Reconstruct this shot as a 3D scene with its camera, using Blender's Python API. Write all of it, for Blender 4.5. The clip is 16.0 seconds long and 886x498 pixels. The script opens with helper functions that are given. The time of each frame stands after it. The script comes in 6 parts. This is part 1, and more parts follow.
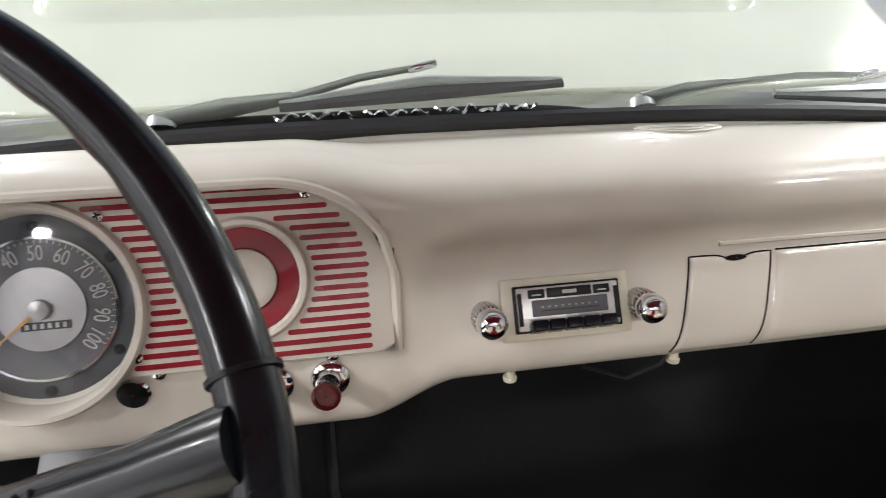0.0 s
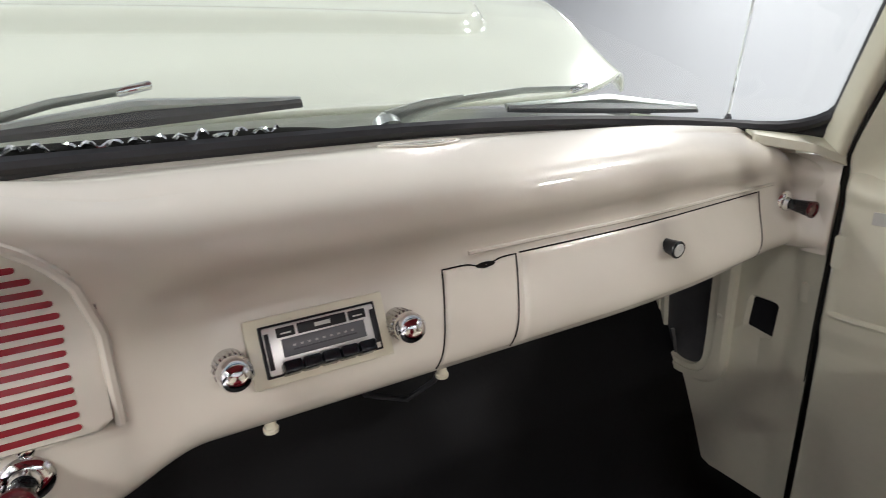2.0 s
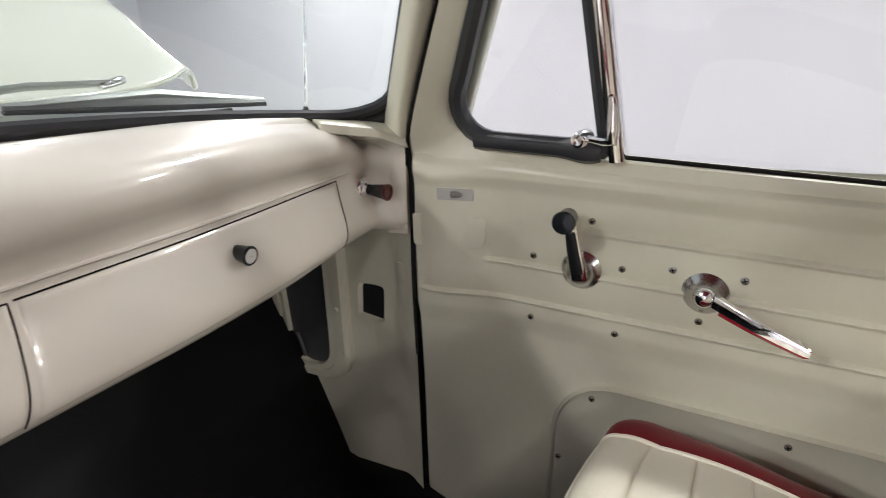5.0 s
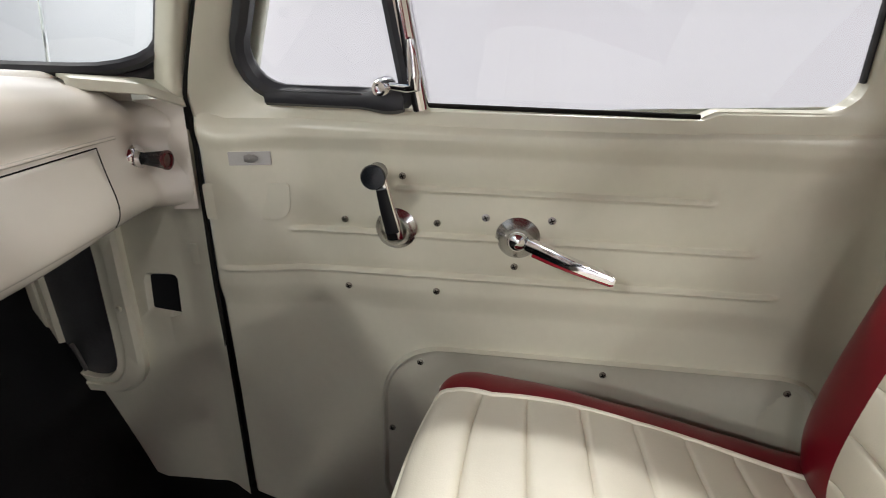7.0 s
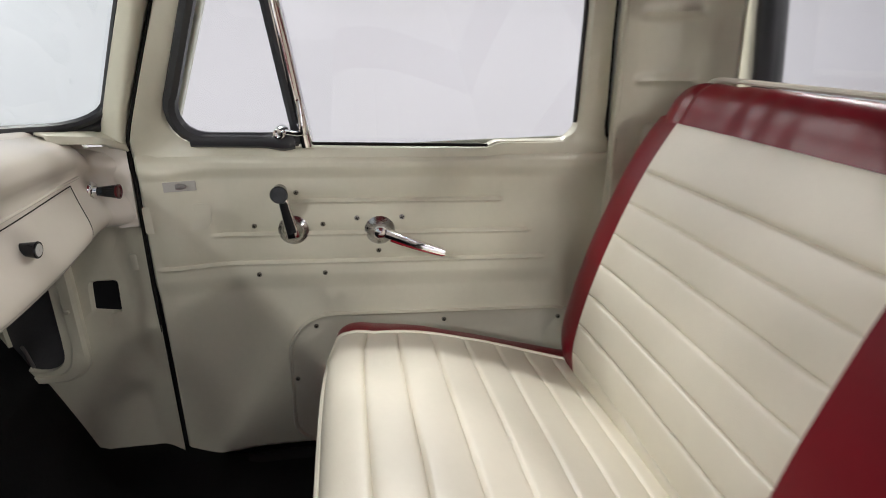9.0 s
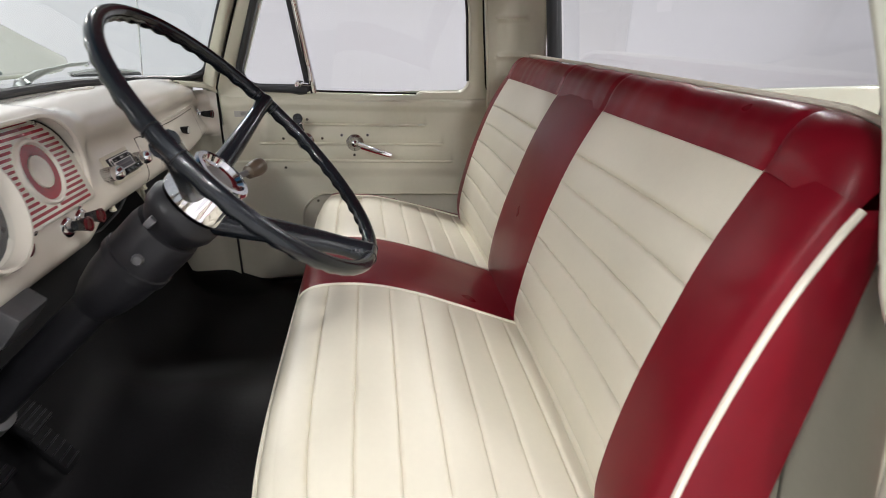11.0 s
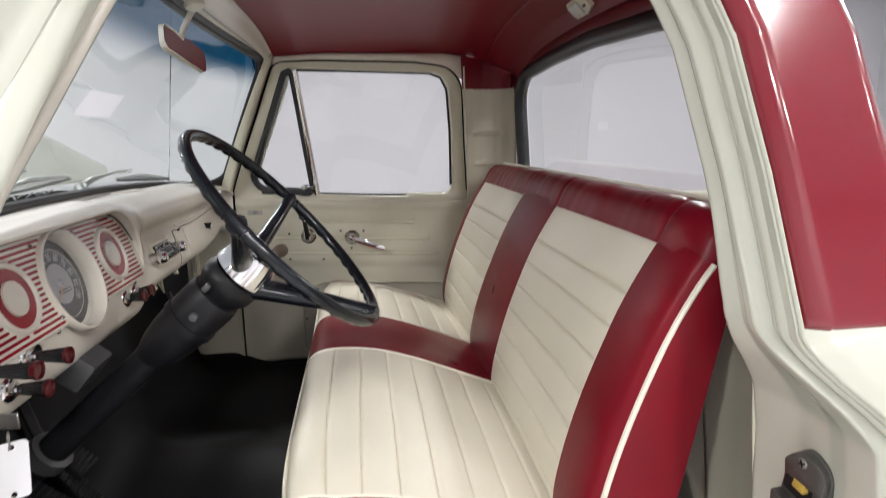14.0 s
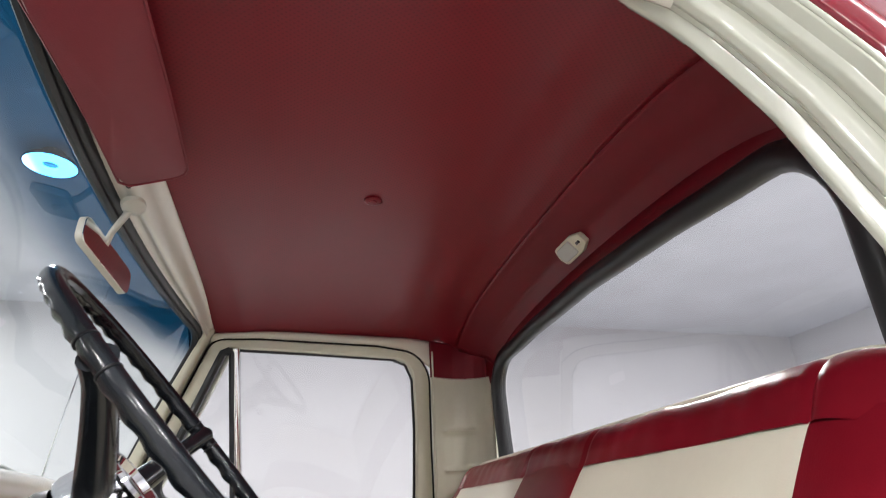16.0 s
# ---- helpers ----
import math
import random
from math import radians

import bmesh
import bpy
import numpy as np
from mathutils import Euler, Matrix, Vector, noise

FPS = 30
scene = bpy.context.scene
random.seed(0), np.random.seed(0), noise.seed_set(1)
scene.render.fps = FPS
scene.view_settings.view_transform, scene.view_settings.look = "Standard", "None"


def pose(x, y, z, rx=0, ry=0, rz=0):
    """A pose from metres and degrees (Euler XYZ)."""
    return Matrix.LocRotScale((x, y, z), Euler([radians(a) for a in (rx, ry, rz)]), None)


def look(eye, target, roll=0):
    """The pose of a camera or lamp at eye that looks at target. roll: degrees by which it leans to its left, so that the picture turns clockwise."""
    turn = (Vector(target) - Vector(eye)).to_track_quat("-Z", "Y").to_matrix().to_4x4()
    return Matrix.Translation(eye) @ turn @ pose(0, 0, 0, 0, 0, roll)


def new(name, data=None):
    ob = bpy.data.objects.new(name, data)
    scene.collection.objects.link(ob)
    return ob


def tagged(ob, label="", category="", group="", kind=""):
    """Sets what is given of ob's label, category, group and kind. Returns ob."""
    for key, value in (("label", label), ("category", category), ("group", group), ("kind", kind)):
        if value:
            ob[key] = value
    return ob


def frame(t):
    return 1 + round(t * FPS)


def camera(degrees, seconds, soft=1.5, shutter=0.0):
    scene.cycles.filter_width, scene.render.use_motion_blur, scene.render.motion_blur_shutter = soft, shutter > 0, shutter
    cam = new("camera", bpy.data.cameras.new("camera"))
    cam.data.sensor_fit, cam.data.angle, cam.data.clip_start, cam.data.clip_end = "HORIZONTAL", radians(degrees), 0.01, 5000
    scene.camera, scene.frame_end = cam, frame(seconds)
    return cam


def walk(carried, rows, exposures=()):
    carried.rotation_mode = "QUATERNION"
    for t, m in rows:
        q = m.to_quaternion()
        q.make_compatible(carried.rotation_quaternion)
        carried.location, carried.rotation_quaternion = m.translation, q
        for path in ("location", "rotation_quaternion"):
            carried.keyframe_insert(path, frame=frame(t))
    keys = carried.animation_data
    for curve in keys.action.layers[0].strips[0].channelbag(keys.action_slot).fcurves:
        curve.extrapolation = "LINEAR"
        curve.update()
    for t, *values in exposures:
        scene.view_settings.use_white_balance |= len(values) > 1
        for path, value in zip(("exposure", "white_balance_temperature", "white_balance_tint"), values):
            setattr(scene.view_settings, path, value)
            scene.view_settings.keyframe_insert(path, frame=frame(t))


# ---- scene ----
cam = camera(73.2, 16.0, soft=0.9, shutter=0.35)
PATH = [
    (0, (-0.143, -0.601, 0.815), (0.1622, 1.2510, 0.1236), -1.26),
    (0.5, (-0.125, -0.598, 0.810), (0.3235, 1.2370, 0.1512), -1.32),
    (1, (-0.113, -0.591, 0.809), (0.4940, 1.2010, 0.1616), -1.36),
    (1.5, (-0.104, -0.584, 0.802), (0.6791, 1.1476, 0.1787), -1.44),
    (2, (-0.090, -0.580, 0.801), (0.8518, 1.0718, 0.1810), -1.50),
    (2.5, (-0.078, -0.573, 0.797), (1.0244, 0.9806, 0.1878), -1.70),
    (3, (-0.057, -0.571, 0.795), (1.1872, 0.8712, 0.1850), -1.80),
    (3.5, (-0.032, -0.572, 0.790), (1.3411, 0.7461, 0.1760), -1.80),
    (4, (-0.011, -0.577, 0.786), (1.4774, 0.6084, 0.1698), -1.90),
    (4.5, (0.006, -0.585, 0.784), (1.6002, 0.4490, 0.1600), -1.90),
    (5, (0.037, -0.591, 0.775), (1.7252, 0.2760, 0.1440), -1.90),
    (7.5, (0.076, -0.567, 0.716), (1.9559, -0.4270, 0.0480), -1.70),
    (8, (0.029, -0.536, 0.752), (1.9174, -0.5400, 0.0932), -1.70),
    (8.5, (-0.075, -0.510, 0.770), (1.8043, -0.6570, 0.1018), -1.50),
    (9, (-0.267, -0.546, 0.809), (1.6038, -0.7897, 0.1441), -1.39),
    (9.5, (-0.470, -0.595, 0.830), (1.3981, -0.8632, 0.1677), -1.23),
    (10, (-0.727, -0.659, 0.825), (1.1368, -0.9087, 0.1433), -1.05),
    (12.5, (-1.384, -0.605, 0.818), (0.4906, -0.7664, 0.1390), -1.36),
    (13, (-1.384, -0.608, 0.817), (0.4928, -0.7994, 0.1520), -1.26),
    (13.5, (-1.387, -0.607, 0.816), (0.5151, -0.8281, 0.2380), -1.25),
    (14, (-1.381, -0.612, 0.833), (0.5677, -0.8706, 0.4626), -1.13),
    (14.5, (-1.249, -0.632, 0.776), (0.7299, -0.9193, 0.7454), -1.20),
    (15, (-1.144, -0.620, 0.683), (0.8038, -0.9442, 0.9989), -1.30),
    (15.5, (-1.090, -0.591, 0.626), (0.7712, -0.9635, 1.2561), -1.49),
    (16, (-1.044, -0.590, 0.612), (0.7272, -1.0229, 1.4333), -1.50),
]
EXPOSURES = [(0.0, 0.10), (2.0, 0.03), (5.0, 0.0), (9.0, -0.06), (10.2, -0.10), (12.3, -0.37), (14.4, -0.26), (16.0, 0.08)]
walk(cam, [(t, look(e, g, r)) for t, e, g, r in PATH], EXPOSURES)

# ---- world and lights ----
world = bpy.data.worlds.new("world")
scene.world = world
world.use_nodes = True
wn = world.node_tree
wn.nodes["Background"].inputs[0].default_value = (0.9, 0.95, 1.0, 1)
wn.nodes["Background"].inputs[1].default_value = 0.12


def lamp(name, place, target, size, power, colour=(1.0, 0.975, 0.95)):
    data = bpy.data.lights.new(name, "AREA")
    data.shape, data.size, data.energy, data.color = "DISK", size, power, colour
    ob = new(name, data)
    ob.matrix_world = look(place, target)
    return ob


LAMP_POWER = 96.0
CEIL = 3.33
# rows of round lamps along both sides of the truck, a few behind it and beyond the open door
# (3.55, 1.45) is known, some follow cast shadows, the others are unseen added fill
LAMPS = [(x, y) for x in (-3.5, 3.55) for y in (-3.2, 1.45, 5.6)] + [(-3.5, -6.6), (-1.2, -6.6), (1.4, -6.6), (-3.4, -1.7), (2.9, -0.9), (-4.6, 2.6), (-6.0, -2.6), (-6.2, -0.4), (5.8, 4.2)]
for lx, ly in LAMPS:
    lamp("lamp_and_fill_light", (lx, ly, CEIL - 0.13), (lx, ly, 0), 0.36, LAMP_POWER)
# unseen dimmer lights behind the truck, added to brighten the wall there
for lx, ly, power in ((3.4, -5.9, 80), (0.2, -4.6, 50)):
    lamp("lamp_and_fill_light", (lx, ly, CEIL - 0.13), (lx, ly, 0), 0.36, power)

# ---- materials ----
def node(nt, kind, **values):
    n = nt.nodes.new(kind)
    for key, value in values.items():
        n.inputs[key.replace("_", " ")].default_value = value
    return n


def mat(name, colour, rough=0.5, metal=0.0, coat=0.0, vary=0.06, scale=9.0, bump=0.0, bump_scale=200.0, spec=0.5, smear=0.06):
    """A painted, moulded or plated surface: colour drifts at two scales, roughness wanders, fine relief."""
    m = bpy.data.materials.new(name)
    m.use_nodes = True
    nt = m.node_tree
    b = nt.nodes["Principled BSDF"]
    b.inputs["Metallic"].default_value = metal
    b.inputs["Coat Weight"].default_value = coat
    b.inputs["Coat Roughness"].default_value = 0.035
    b.inputs["Specular IOR Level"].default_value = spec
    tc = nt.nodes.new("ShaderNodeTexCoord")
    big = node(nt, "ShaderNodeTexNoise", Scale=scale, Detail=3.0)
    fine = node(nt, "ShaderNodeTexNoise", Scale=scale * 14, Detail=2.0)
    nt.links.new(tc.outputs["Object"], big.inputs["Vector"])
    nt.links.new(tc.outputs["Object"], fine.inputs["Vector"])
    add = nt.nodes.new("ShaderNodeMath")
    add.operation = "MULTIPLY_ADD"
    add.inputs[1].default_value = 0.35
    nt.links.new(fine.outputs["Fac"], add.inputs[0])
    nt.links.new(big.outputs["Fac"], add.inputs[2])
    ramp = nt.nodes.new("ShaderNodeMapRange")
    ramp.inputs["From Min"].default_value, ramp.inputs["From Max"].default_value = 0.35, 1.0
    ramp.inputs["To Min"].default_value, ramp.inputs["To Max"].default_value = 1 - vary, 1 + vary
    nt.links.new(add.outputs[0], ramp.inputs["Value"])
    mix = nt.nodes.new("ShaderNodeMix")
    mix.data_type, mix.blend_type = "RGBA", "MULTIPLY"
    mix.inputs["Factor"].default_value = 1.0
    mix.inputs[6].default_value = (*colour, 1)
    nt.links.new(ramp.outputs["Result"], mix.inputs[7])
    nt.links.new(mix.outputs[2], b.inputs["Base Color"])
    rr = nt.nodes.new("ShaderNodeMapRange")
    rr.inputs["To Min"].default_value, rr.inputs["To Max"].default_value = max(0.02, rough - smear), min(1, rough + smear)
    nt.links.new(big.outputs["Fac"], rr.inputs["Value"])
    nt.links.new(rr.outputs["Result"], b.inputs["Roughness"])
    if bump:
        tex = node(nt, "ShaderNodeTexNoise", Scale=bump_scale, Detail=3.0)
        nt.links.new(tc.outputs["Object"], tex.inputs["Vector"])
        bp = node(nt, "ShaderNodeBump", Strength=bump, Distance=0.002)
        nt.links.new(tex.outputs["Fac"], bp.inputs["Height"])
        nt.links.new(bp.outputs["Normal"], b.inputs["Normal"])
    return m


def perforated(name, colour):
    """Red headliner vinyl with rows of small pressed holes."""
    m = mat(name, colour, 0.38, vary=0.08, scale=5, spec=0.24, smear=0.02)
    nt = m.node_tree
    b = nt.nodes["Principled BSDF"]
    tc = nt.nodes.new("ShaderNodeTexCoord")
    mp = nt.nodes.new("ShaderNodeMapping")
    mp.inputs["Scale"].default_value = (1, 1, 0)
    mp.inputs["Rotation"].default_value = (0, 0, radians(45))
    vor = node(nt, "ShaderNodeTexVoronoi", Scale=150.0, Randomness=0.0)
    nt.links.new(tc.outputs["Object"], mp.inputs["Vector"])
    nt.links.new(mp.outputs["Vector"], vor.inputs["Vector"])
    hole = nt.nodes.new("ShaderNodeMapRange")
    hole.interpolation_type = "SMOOTHSTEP"
    hole.inputs["From Min"].default_value, hole.inputs["From Max"].default_value = 0.16, 0.30
    nt.links.new(vor.outputs["Distance"], hole.inputs["Value"])
    old = b.inputs["Base Color"].links[0].from_socket
    mix = nt.nodes.new("ShaderNodeMix")
    mix.data_type, mix.blend_type = "RGBA", "MIX"
    mix.inputs[6].default_value = (colour[0] * 0.74, colour[1] * 0.74, colour[2] * 0.74, 1)
    nt.links.new(hole.outputs["Result"], mix.inputs["Factor"])
    nt.links.new(old, mix.inputs[7])
    nt.links.new(mix.outputs[2], b.inputs["Base Color"])
    return m


def glass(name, tint, gloss=0.03, band=None):
    """A thin clear pane: see-through with a tint, and a Fresnel gloss. band: (height where the blue shade begins, where it is full)."""
    m = bpy.data.materials.new(name)
    m.use_nodes = True
    nt = m.node_tree
    nt.nodes.remove(nt.nodes["Principled BSDF"])
    out = nt.nodes["Material Output"]
    tr = nt.nodes.new("ShaderNodeBsdfTransparent")
    tr.inputs[0].default_value = (*tint, 1)
    gl = nt.nodes.new("ShaderNodeBsdfGlossy")
    gl.inputs["Roughness"].default_value = gloss
    fr = node(nt, "ShaderNodeLayerWeight", Blend=0.5)
    pw = nt.nodes.new("ShaderNodeMath")
    pw.operation = "POWER"
    pw.inputs[1].default_value = 4.4
    nt.links.new(fr.outputs["Facing"], pw.inputs[0])
    fm = nt.nodes.new("ShaderNodeMath")
    fm.operation = "MULTIPLY_ADD"
    fm.inputs[1].default_value, fm.inputs[2].default_value = 0.88, 0.055
    nt.links.new(pw.outputs[0], fm.inputs[0])
    mx = nt.nodes.new("ShaderNodeMixShader")
    nt.links.new(fm.outputs[0], mx.inputs[0])
    nt.links.new(tr.outputs[0], mx.inputs[1])
    nt.links.new(gl.outputs[0], mx.inputs[2])
    nt.links.new(mx.outputs[0], out.inputs[0])
    if band:
        tc = nt.nodes.new("ShaderNodeTexCoord")
        sep = nt.nodes.new("ShaderNodeSeparateXYZ")
        nt.links.new(tc.outputs["Object"], sep.inputs[0])
        mr = nt.nodes.new("ShaderNodeMapRange")
        mr.interpolation_type = "SMOOTHSTEP"
        mr.inputs["From Min"].default_value, mr.inputs["From Max"].default_value = band
        nt.links.new(sep.outputs["Z"], mr.inputs["Value"])
        mix = nt.nodes.new("ShaderNodeMix")
        mix.data_type = "RGBA"
        mix.inputs[6].default_value = (*tint, 1)
        mix.inputs[7].default_value = (0.010, 0.11, 0.225, 1)
        nt.links.new(mr.outputs["Result"], mix.inputs["Factor"])
        nt.links.new(mix.outputs[2], tr.inputs[0])
    return m


def glow(name, colour, strength):
    m = bpy.data.materials.new(name)
    m.use_nodes = True
    b = m.node_tree.nodes["Principled BSDF"]
    b.inputs["Base Color"].default_value = (*colour, 1)
    b.inputs["Emission Color"].default_value = (*colour, 1)
    b.inputs["Emission Strength"].default_value = strength
    return m


CREAM = mat("cream_gloss_paint", (0.69, 0.645, 0.565), 0.36, spec=0.4, coat=0.85, vary=0.035, scale=4)
CREAM_DULL = mat("cream_satin_paint", (0.61, 0.59, 0.475), 0.33, coat=0.15, vary=0.06, scale=6, bump=0.05, bump_scale=160)
GREY_CREAM = mat("primer_grey_cream_panel", (0.575, 0.555, 0.455), 0.36, coat=0.1, vary=0.06, scale=7)
BODY = mat("cream_body_paint", (0.585, 0.595, 0.51), 0.12, coat=0.8, vary=0.02, scale=3)
RED_PAINT = mat("red_body_paint", (0.20, 0.012, 0.022), 0.16, coat=0.8, vary=0.05, scale=4)
RED_GLOSS = mat("red_enamel", (0.26, 0.008, 0.018), 0.25, coat=0.4, vary=0.06, scale=30)
RED_VINYL = mat("red_vinyl", (0.172, 0.0056, 0.0135), 0.30, spec=0.17, vary=0.09, scale=7, bump=0.12, bump_scale=700)
CREAM_VINYL = mat("cream_vinyl", (0.74, 0.70, 0.58), 0.42, vary=0.04, scale=8, bump=0.14, bump_scale=600)
PIPING = mat("cream_vinyl_piping", (0.80, 0.76, 0.64), 0.4, vary=0.04, scale=20)
HEADLINER = perforated("perforated_red_vinyl", (0.180, 0.006, 0.014))
HEAD_PLAIN = mat("plain_red_headliner_vinyl", (0.165, 0.007, 0.0155), 0.38, spec=0.22, vary=0.08, scale=6, bump=0.1, bump_scale=600)
VISOR = mat("dull_red_visor_vinyl", (0.21, 0.022, 0.034), 0.5, vary=0.08, scale=8, bump=0.15, bump_scale=500)
RUBBER = mat("black_rubber_seal", (0.018, 0.019, 0.023), 0.38, vary=0.2, scale=20)
MAT_RUBBER = mat("black_rubber_mat", (0.004, 0.004, 0.0048), 0.6, vary=0.35, scale=7, bump=0.25, bump_scale=120, spec=0.18)
WHEEL = mat("black_hard_plastic", (0.008, 0.010, 0.013), 0.2, coat=0.12, spec=0.36, vary=0.25, scale=12, smear=0.1)
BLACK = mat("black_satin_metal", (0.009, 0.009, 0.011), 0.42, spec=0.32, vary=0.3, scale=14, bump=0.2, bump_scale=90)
DARK = mat("dark_grey_metal", (0.10, 0.10, 0.105), 0.45, metal=0.5, vary=0.2, scale=18, bump=0.15)
CHROME = mat("bright_chrome", (0.84, 0.83, 0.84), 0.07, metal=1.0, vary=0.03, scale=15, smear=0.04)
CAST = mat("dark_cast_metal", (0.15, 0.145, 0.14), 0.40, metal=0.8, vary=0.25, scale=40, bump=0.25, bump_scale=200)
CHROME_WORN = mat("worn_chrome", (0.56, 0.55, 0.54), 0.22, metal=1.0, vary=0.12, scale=30)
PLATE = mat("dull_silver_plate", (0.42, 0.41, 0.38), 0.35, metal=0.5, vary=0.1, scale=40)
STEEL = mat("dull_cast_metal", (0.33, 0.32, 0.31), 0.42, metal=0.85, vary=0.2, scale=40, bump=0.2, bump_scale=200)
SCREW = mat("tarnished_screw_metal", (0.20, 0.185, 0.15), 0.42, metal=0.8, vary=0.25, scale=60)
WIPER = mat("brushed_grey_wiper_metal", (0.42, 0.44, 0.43), 0.35, metal=0.7, vary=0.12, scale=30)
DIAL_GREY = mat("charcoal_dial_face", (0.055, 0.056, 0.062), 0.45, vary=0.12, scale=30)
DIAL_MID = mat("grey_dial_face", (0.12, 0.12, 0.13), 0.5, vary=0.1, scale=30)
RADIO_FACE = mat("satin_chrome", (0.78, 0.77, 0.75), 0.36, metal=0.7, vary=0.05, scale=40)
SILVER = mat("silver_dial_centre", (0.52, 0.50, 0.51), 0.35, metal=0.5, vary=0.06, scale=40)
PALE = mat("pale_print", (0.55, 0.55, 0.52), 0.5, vary=0.04)
WHITE = mat("white_card", (0.82, 0.82, 0.84), 0.55, vary=0.02, scale=20)
AMBER = mat("amber_pointer", (0.75, 0.38, 0.10), 0.4, vary=0.05)
TAN = mat("tan_plastic_knob", (0.060, 0.044, 0.030), 0.4, vary=0.15, scale=40)
OCHRE = mat("worn_yellow_bushing", (0.50, 0.33, 0.06), 0.5, vary=0.2, scale=50)
DARK_RED = mat("dark_red_knob_cap", (0.065, 0.004, 0.007), 0.22, coat=0.3, vary=0.1, scale=40)
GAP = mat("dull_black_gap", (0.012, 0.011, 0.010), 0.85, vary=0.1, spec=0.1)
LENS_CREAM = mat("cream_plastic_lens", (0.72, 0.68, 0.54), 0.3, vary=0.03, scale=30)
MIRROR_BACK = mat("cream_mirror_shell", (0.62, 0.60, 0.52), 0.3, coat=0.3, vary=0.04)
MIRROR = mat("mirror_glass", (0.9, 0.9, 0.9), 0.02, metal=1.0, vary=0.0, smear=0.0)
WALL = mat("white_showroom_wall", (0.515, 0.51, 0.535), 0.65, vary=0.025, scale=0.7, bump=0.03, bump_scale=60)
CEILING = mat("grey_showroom_ceiling", (0.55, 0.56, 0.60), 0.7, vary=0.08, scale=1.5)
BEAM = mat("dark_steel_beam", (0.10, 0.11, 0.13), 0.5, metal=0.4, vary=0.1, scale=4)
CONCRETE = mat("polished_grey_floor", (0.52, 0.52, 0.53), 0.25, vary=0.1, scale=2, bump=0.03)
WOOD = mat("varnished_bed_wood", (0.50, 0.34, 0.17), 0.35, coat=0.3, vary=0.15, scale=6)
CLEAR = glass("clear_side_glass", (0.96, 0.97, 0.97))
WINDSHIELD = glass("green_tinted_windshield", (0.90, 0.965, 0.95), band=(0.995, 1.065))
DIAL_GLASS = glass("dial_glass", (0.93, 0.95, 0.96))
BULB = glow("white_lamp_disc", (0.95, 0.97, 1.0), 42.0)

# ---- mesh helpers ----
def finish(ob, smooth=True, angle=40):
    if smooth:
        for p in ob.data.polygons:
            p.use_smooth = True
        ob.data.set_sharp_from_angle(angle=radians(angle))
    return ob


def mesh_ob(name, bm, material, smooth=True, angle=40):
    bmesh.ops.recalc_face_normals(bm, faces=bm.faces)
    me = bpy.data.meshes.new(name)
    bm.to_mesh(me)
    bm.free()
    me.materials.append(material)
    return finish(new(name, me), smooth, angle)


def part(name, bm, material, parent, label="", smooth=True, angle=40):
    ob = mesh_ob(name, bm, material, smooth, angle)
    ob.parent = parent
    if label:
        ob["label"] = label
    return ob


def thing(name, label, category, group="", kind="", at=(0, 0, 0)):
    ob = new(name)
    ob.empty_display_size = 0.05
    ob.location = at
    tagged(ob, label, category, group, kind)
    return ob


def thick(ob, t, offset=0.0):
    md = ob.modifiers.new("thickness", "SOLIDIFY")
    md.thickness, md.offset = t, offset
    return ob


def sheet(fn, nu, nv, close_u=False):
    """A grid of fn(u, v), u and v from 0 to 1."""
    bm = bmesh.new()
    rows = []
    for j in range(nv + 1):
        rows.append([bm.verts.new(fn(i / nu, j / nv)) for i in range(nu if close_u else nu + 1)])
    n = len(rows[0])
    for j in range(nv):
        for i in range(n if close_u else n - 1):
            bm.faces.new((rows[j][i], rows[j][(i + 1) % n], rows[j + 1][(i + 1) % n], rows[j + 1][i]))
    return bm


def loft(loops, closed=True, cap=False):
    """Quads between loops that have the same number of points."""
    bm = bmesh.new()
    rings = [[bm.verts.new(p) for p in loop] for loop in loops]
    n = len(rings[0])
    for a, b in zip(rings, rings[1:]):
        for i in range(n if closed else n - 1):
            bm.faces.new((a[i], a[(i + 1) % n], b[(i + 1) % n], b[i]))
    if cap:
        bm.faces.new(rings[0])
        bm.faces.new(rings[-1])
    return bm


def frames_along(pts, closed):
    """Tangent, side and up at each point of a path."""
    pts = [Vector(p) for p in pts]
    n = len(pts)
    out = []
    up = None
    for i in range(n):
        a = pts[(i - 1) % n] if closed or i else pts[0]
        b = pts[(i + 1) % n] if closed or i < n - 1 else pts[-1]
        t = (b - a).normalized()
        if up is None:
            up = t.orthogonal().normalized()
        up = (up - t * up.dot(t)).normalized()
        out.append((pts[i], t, t.cross(up), up))
    return out


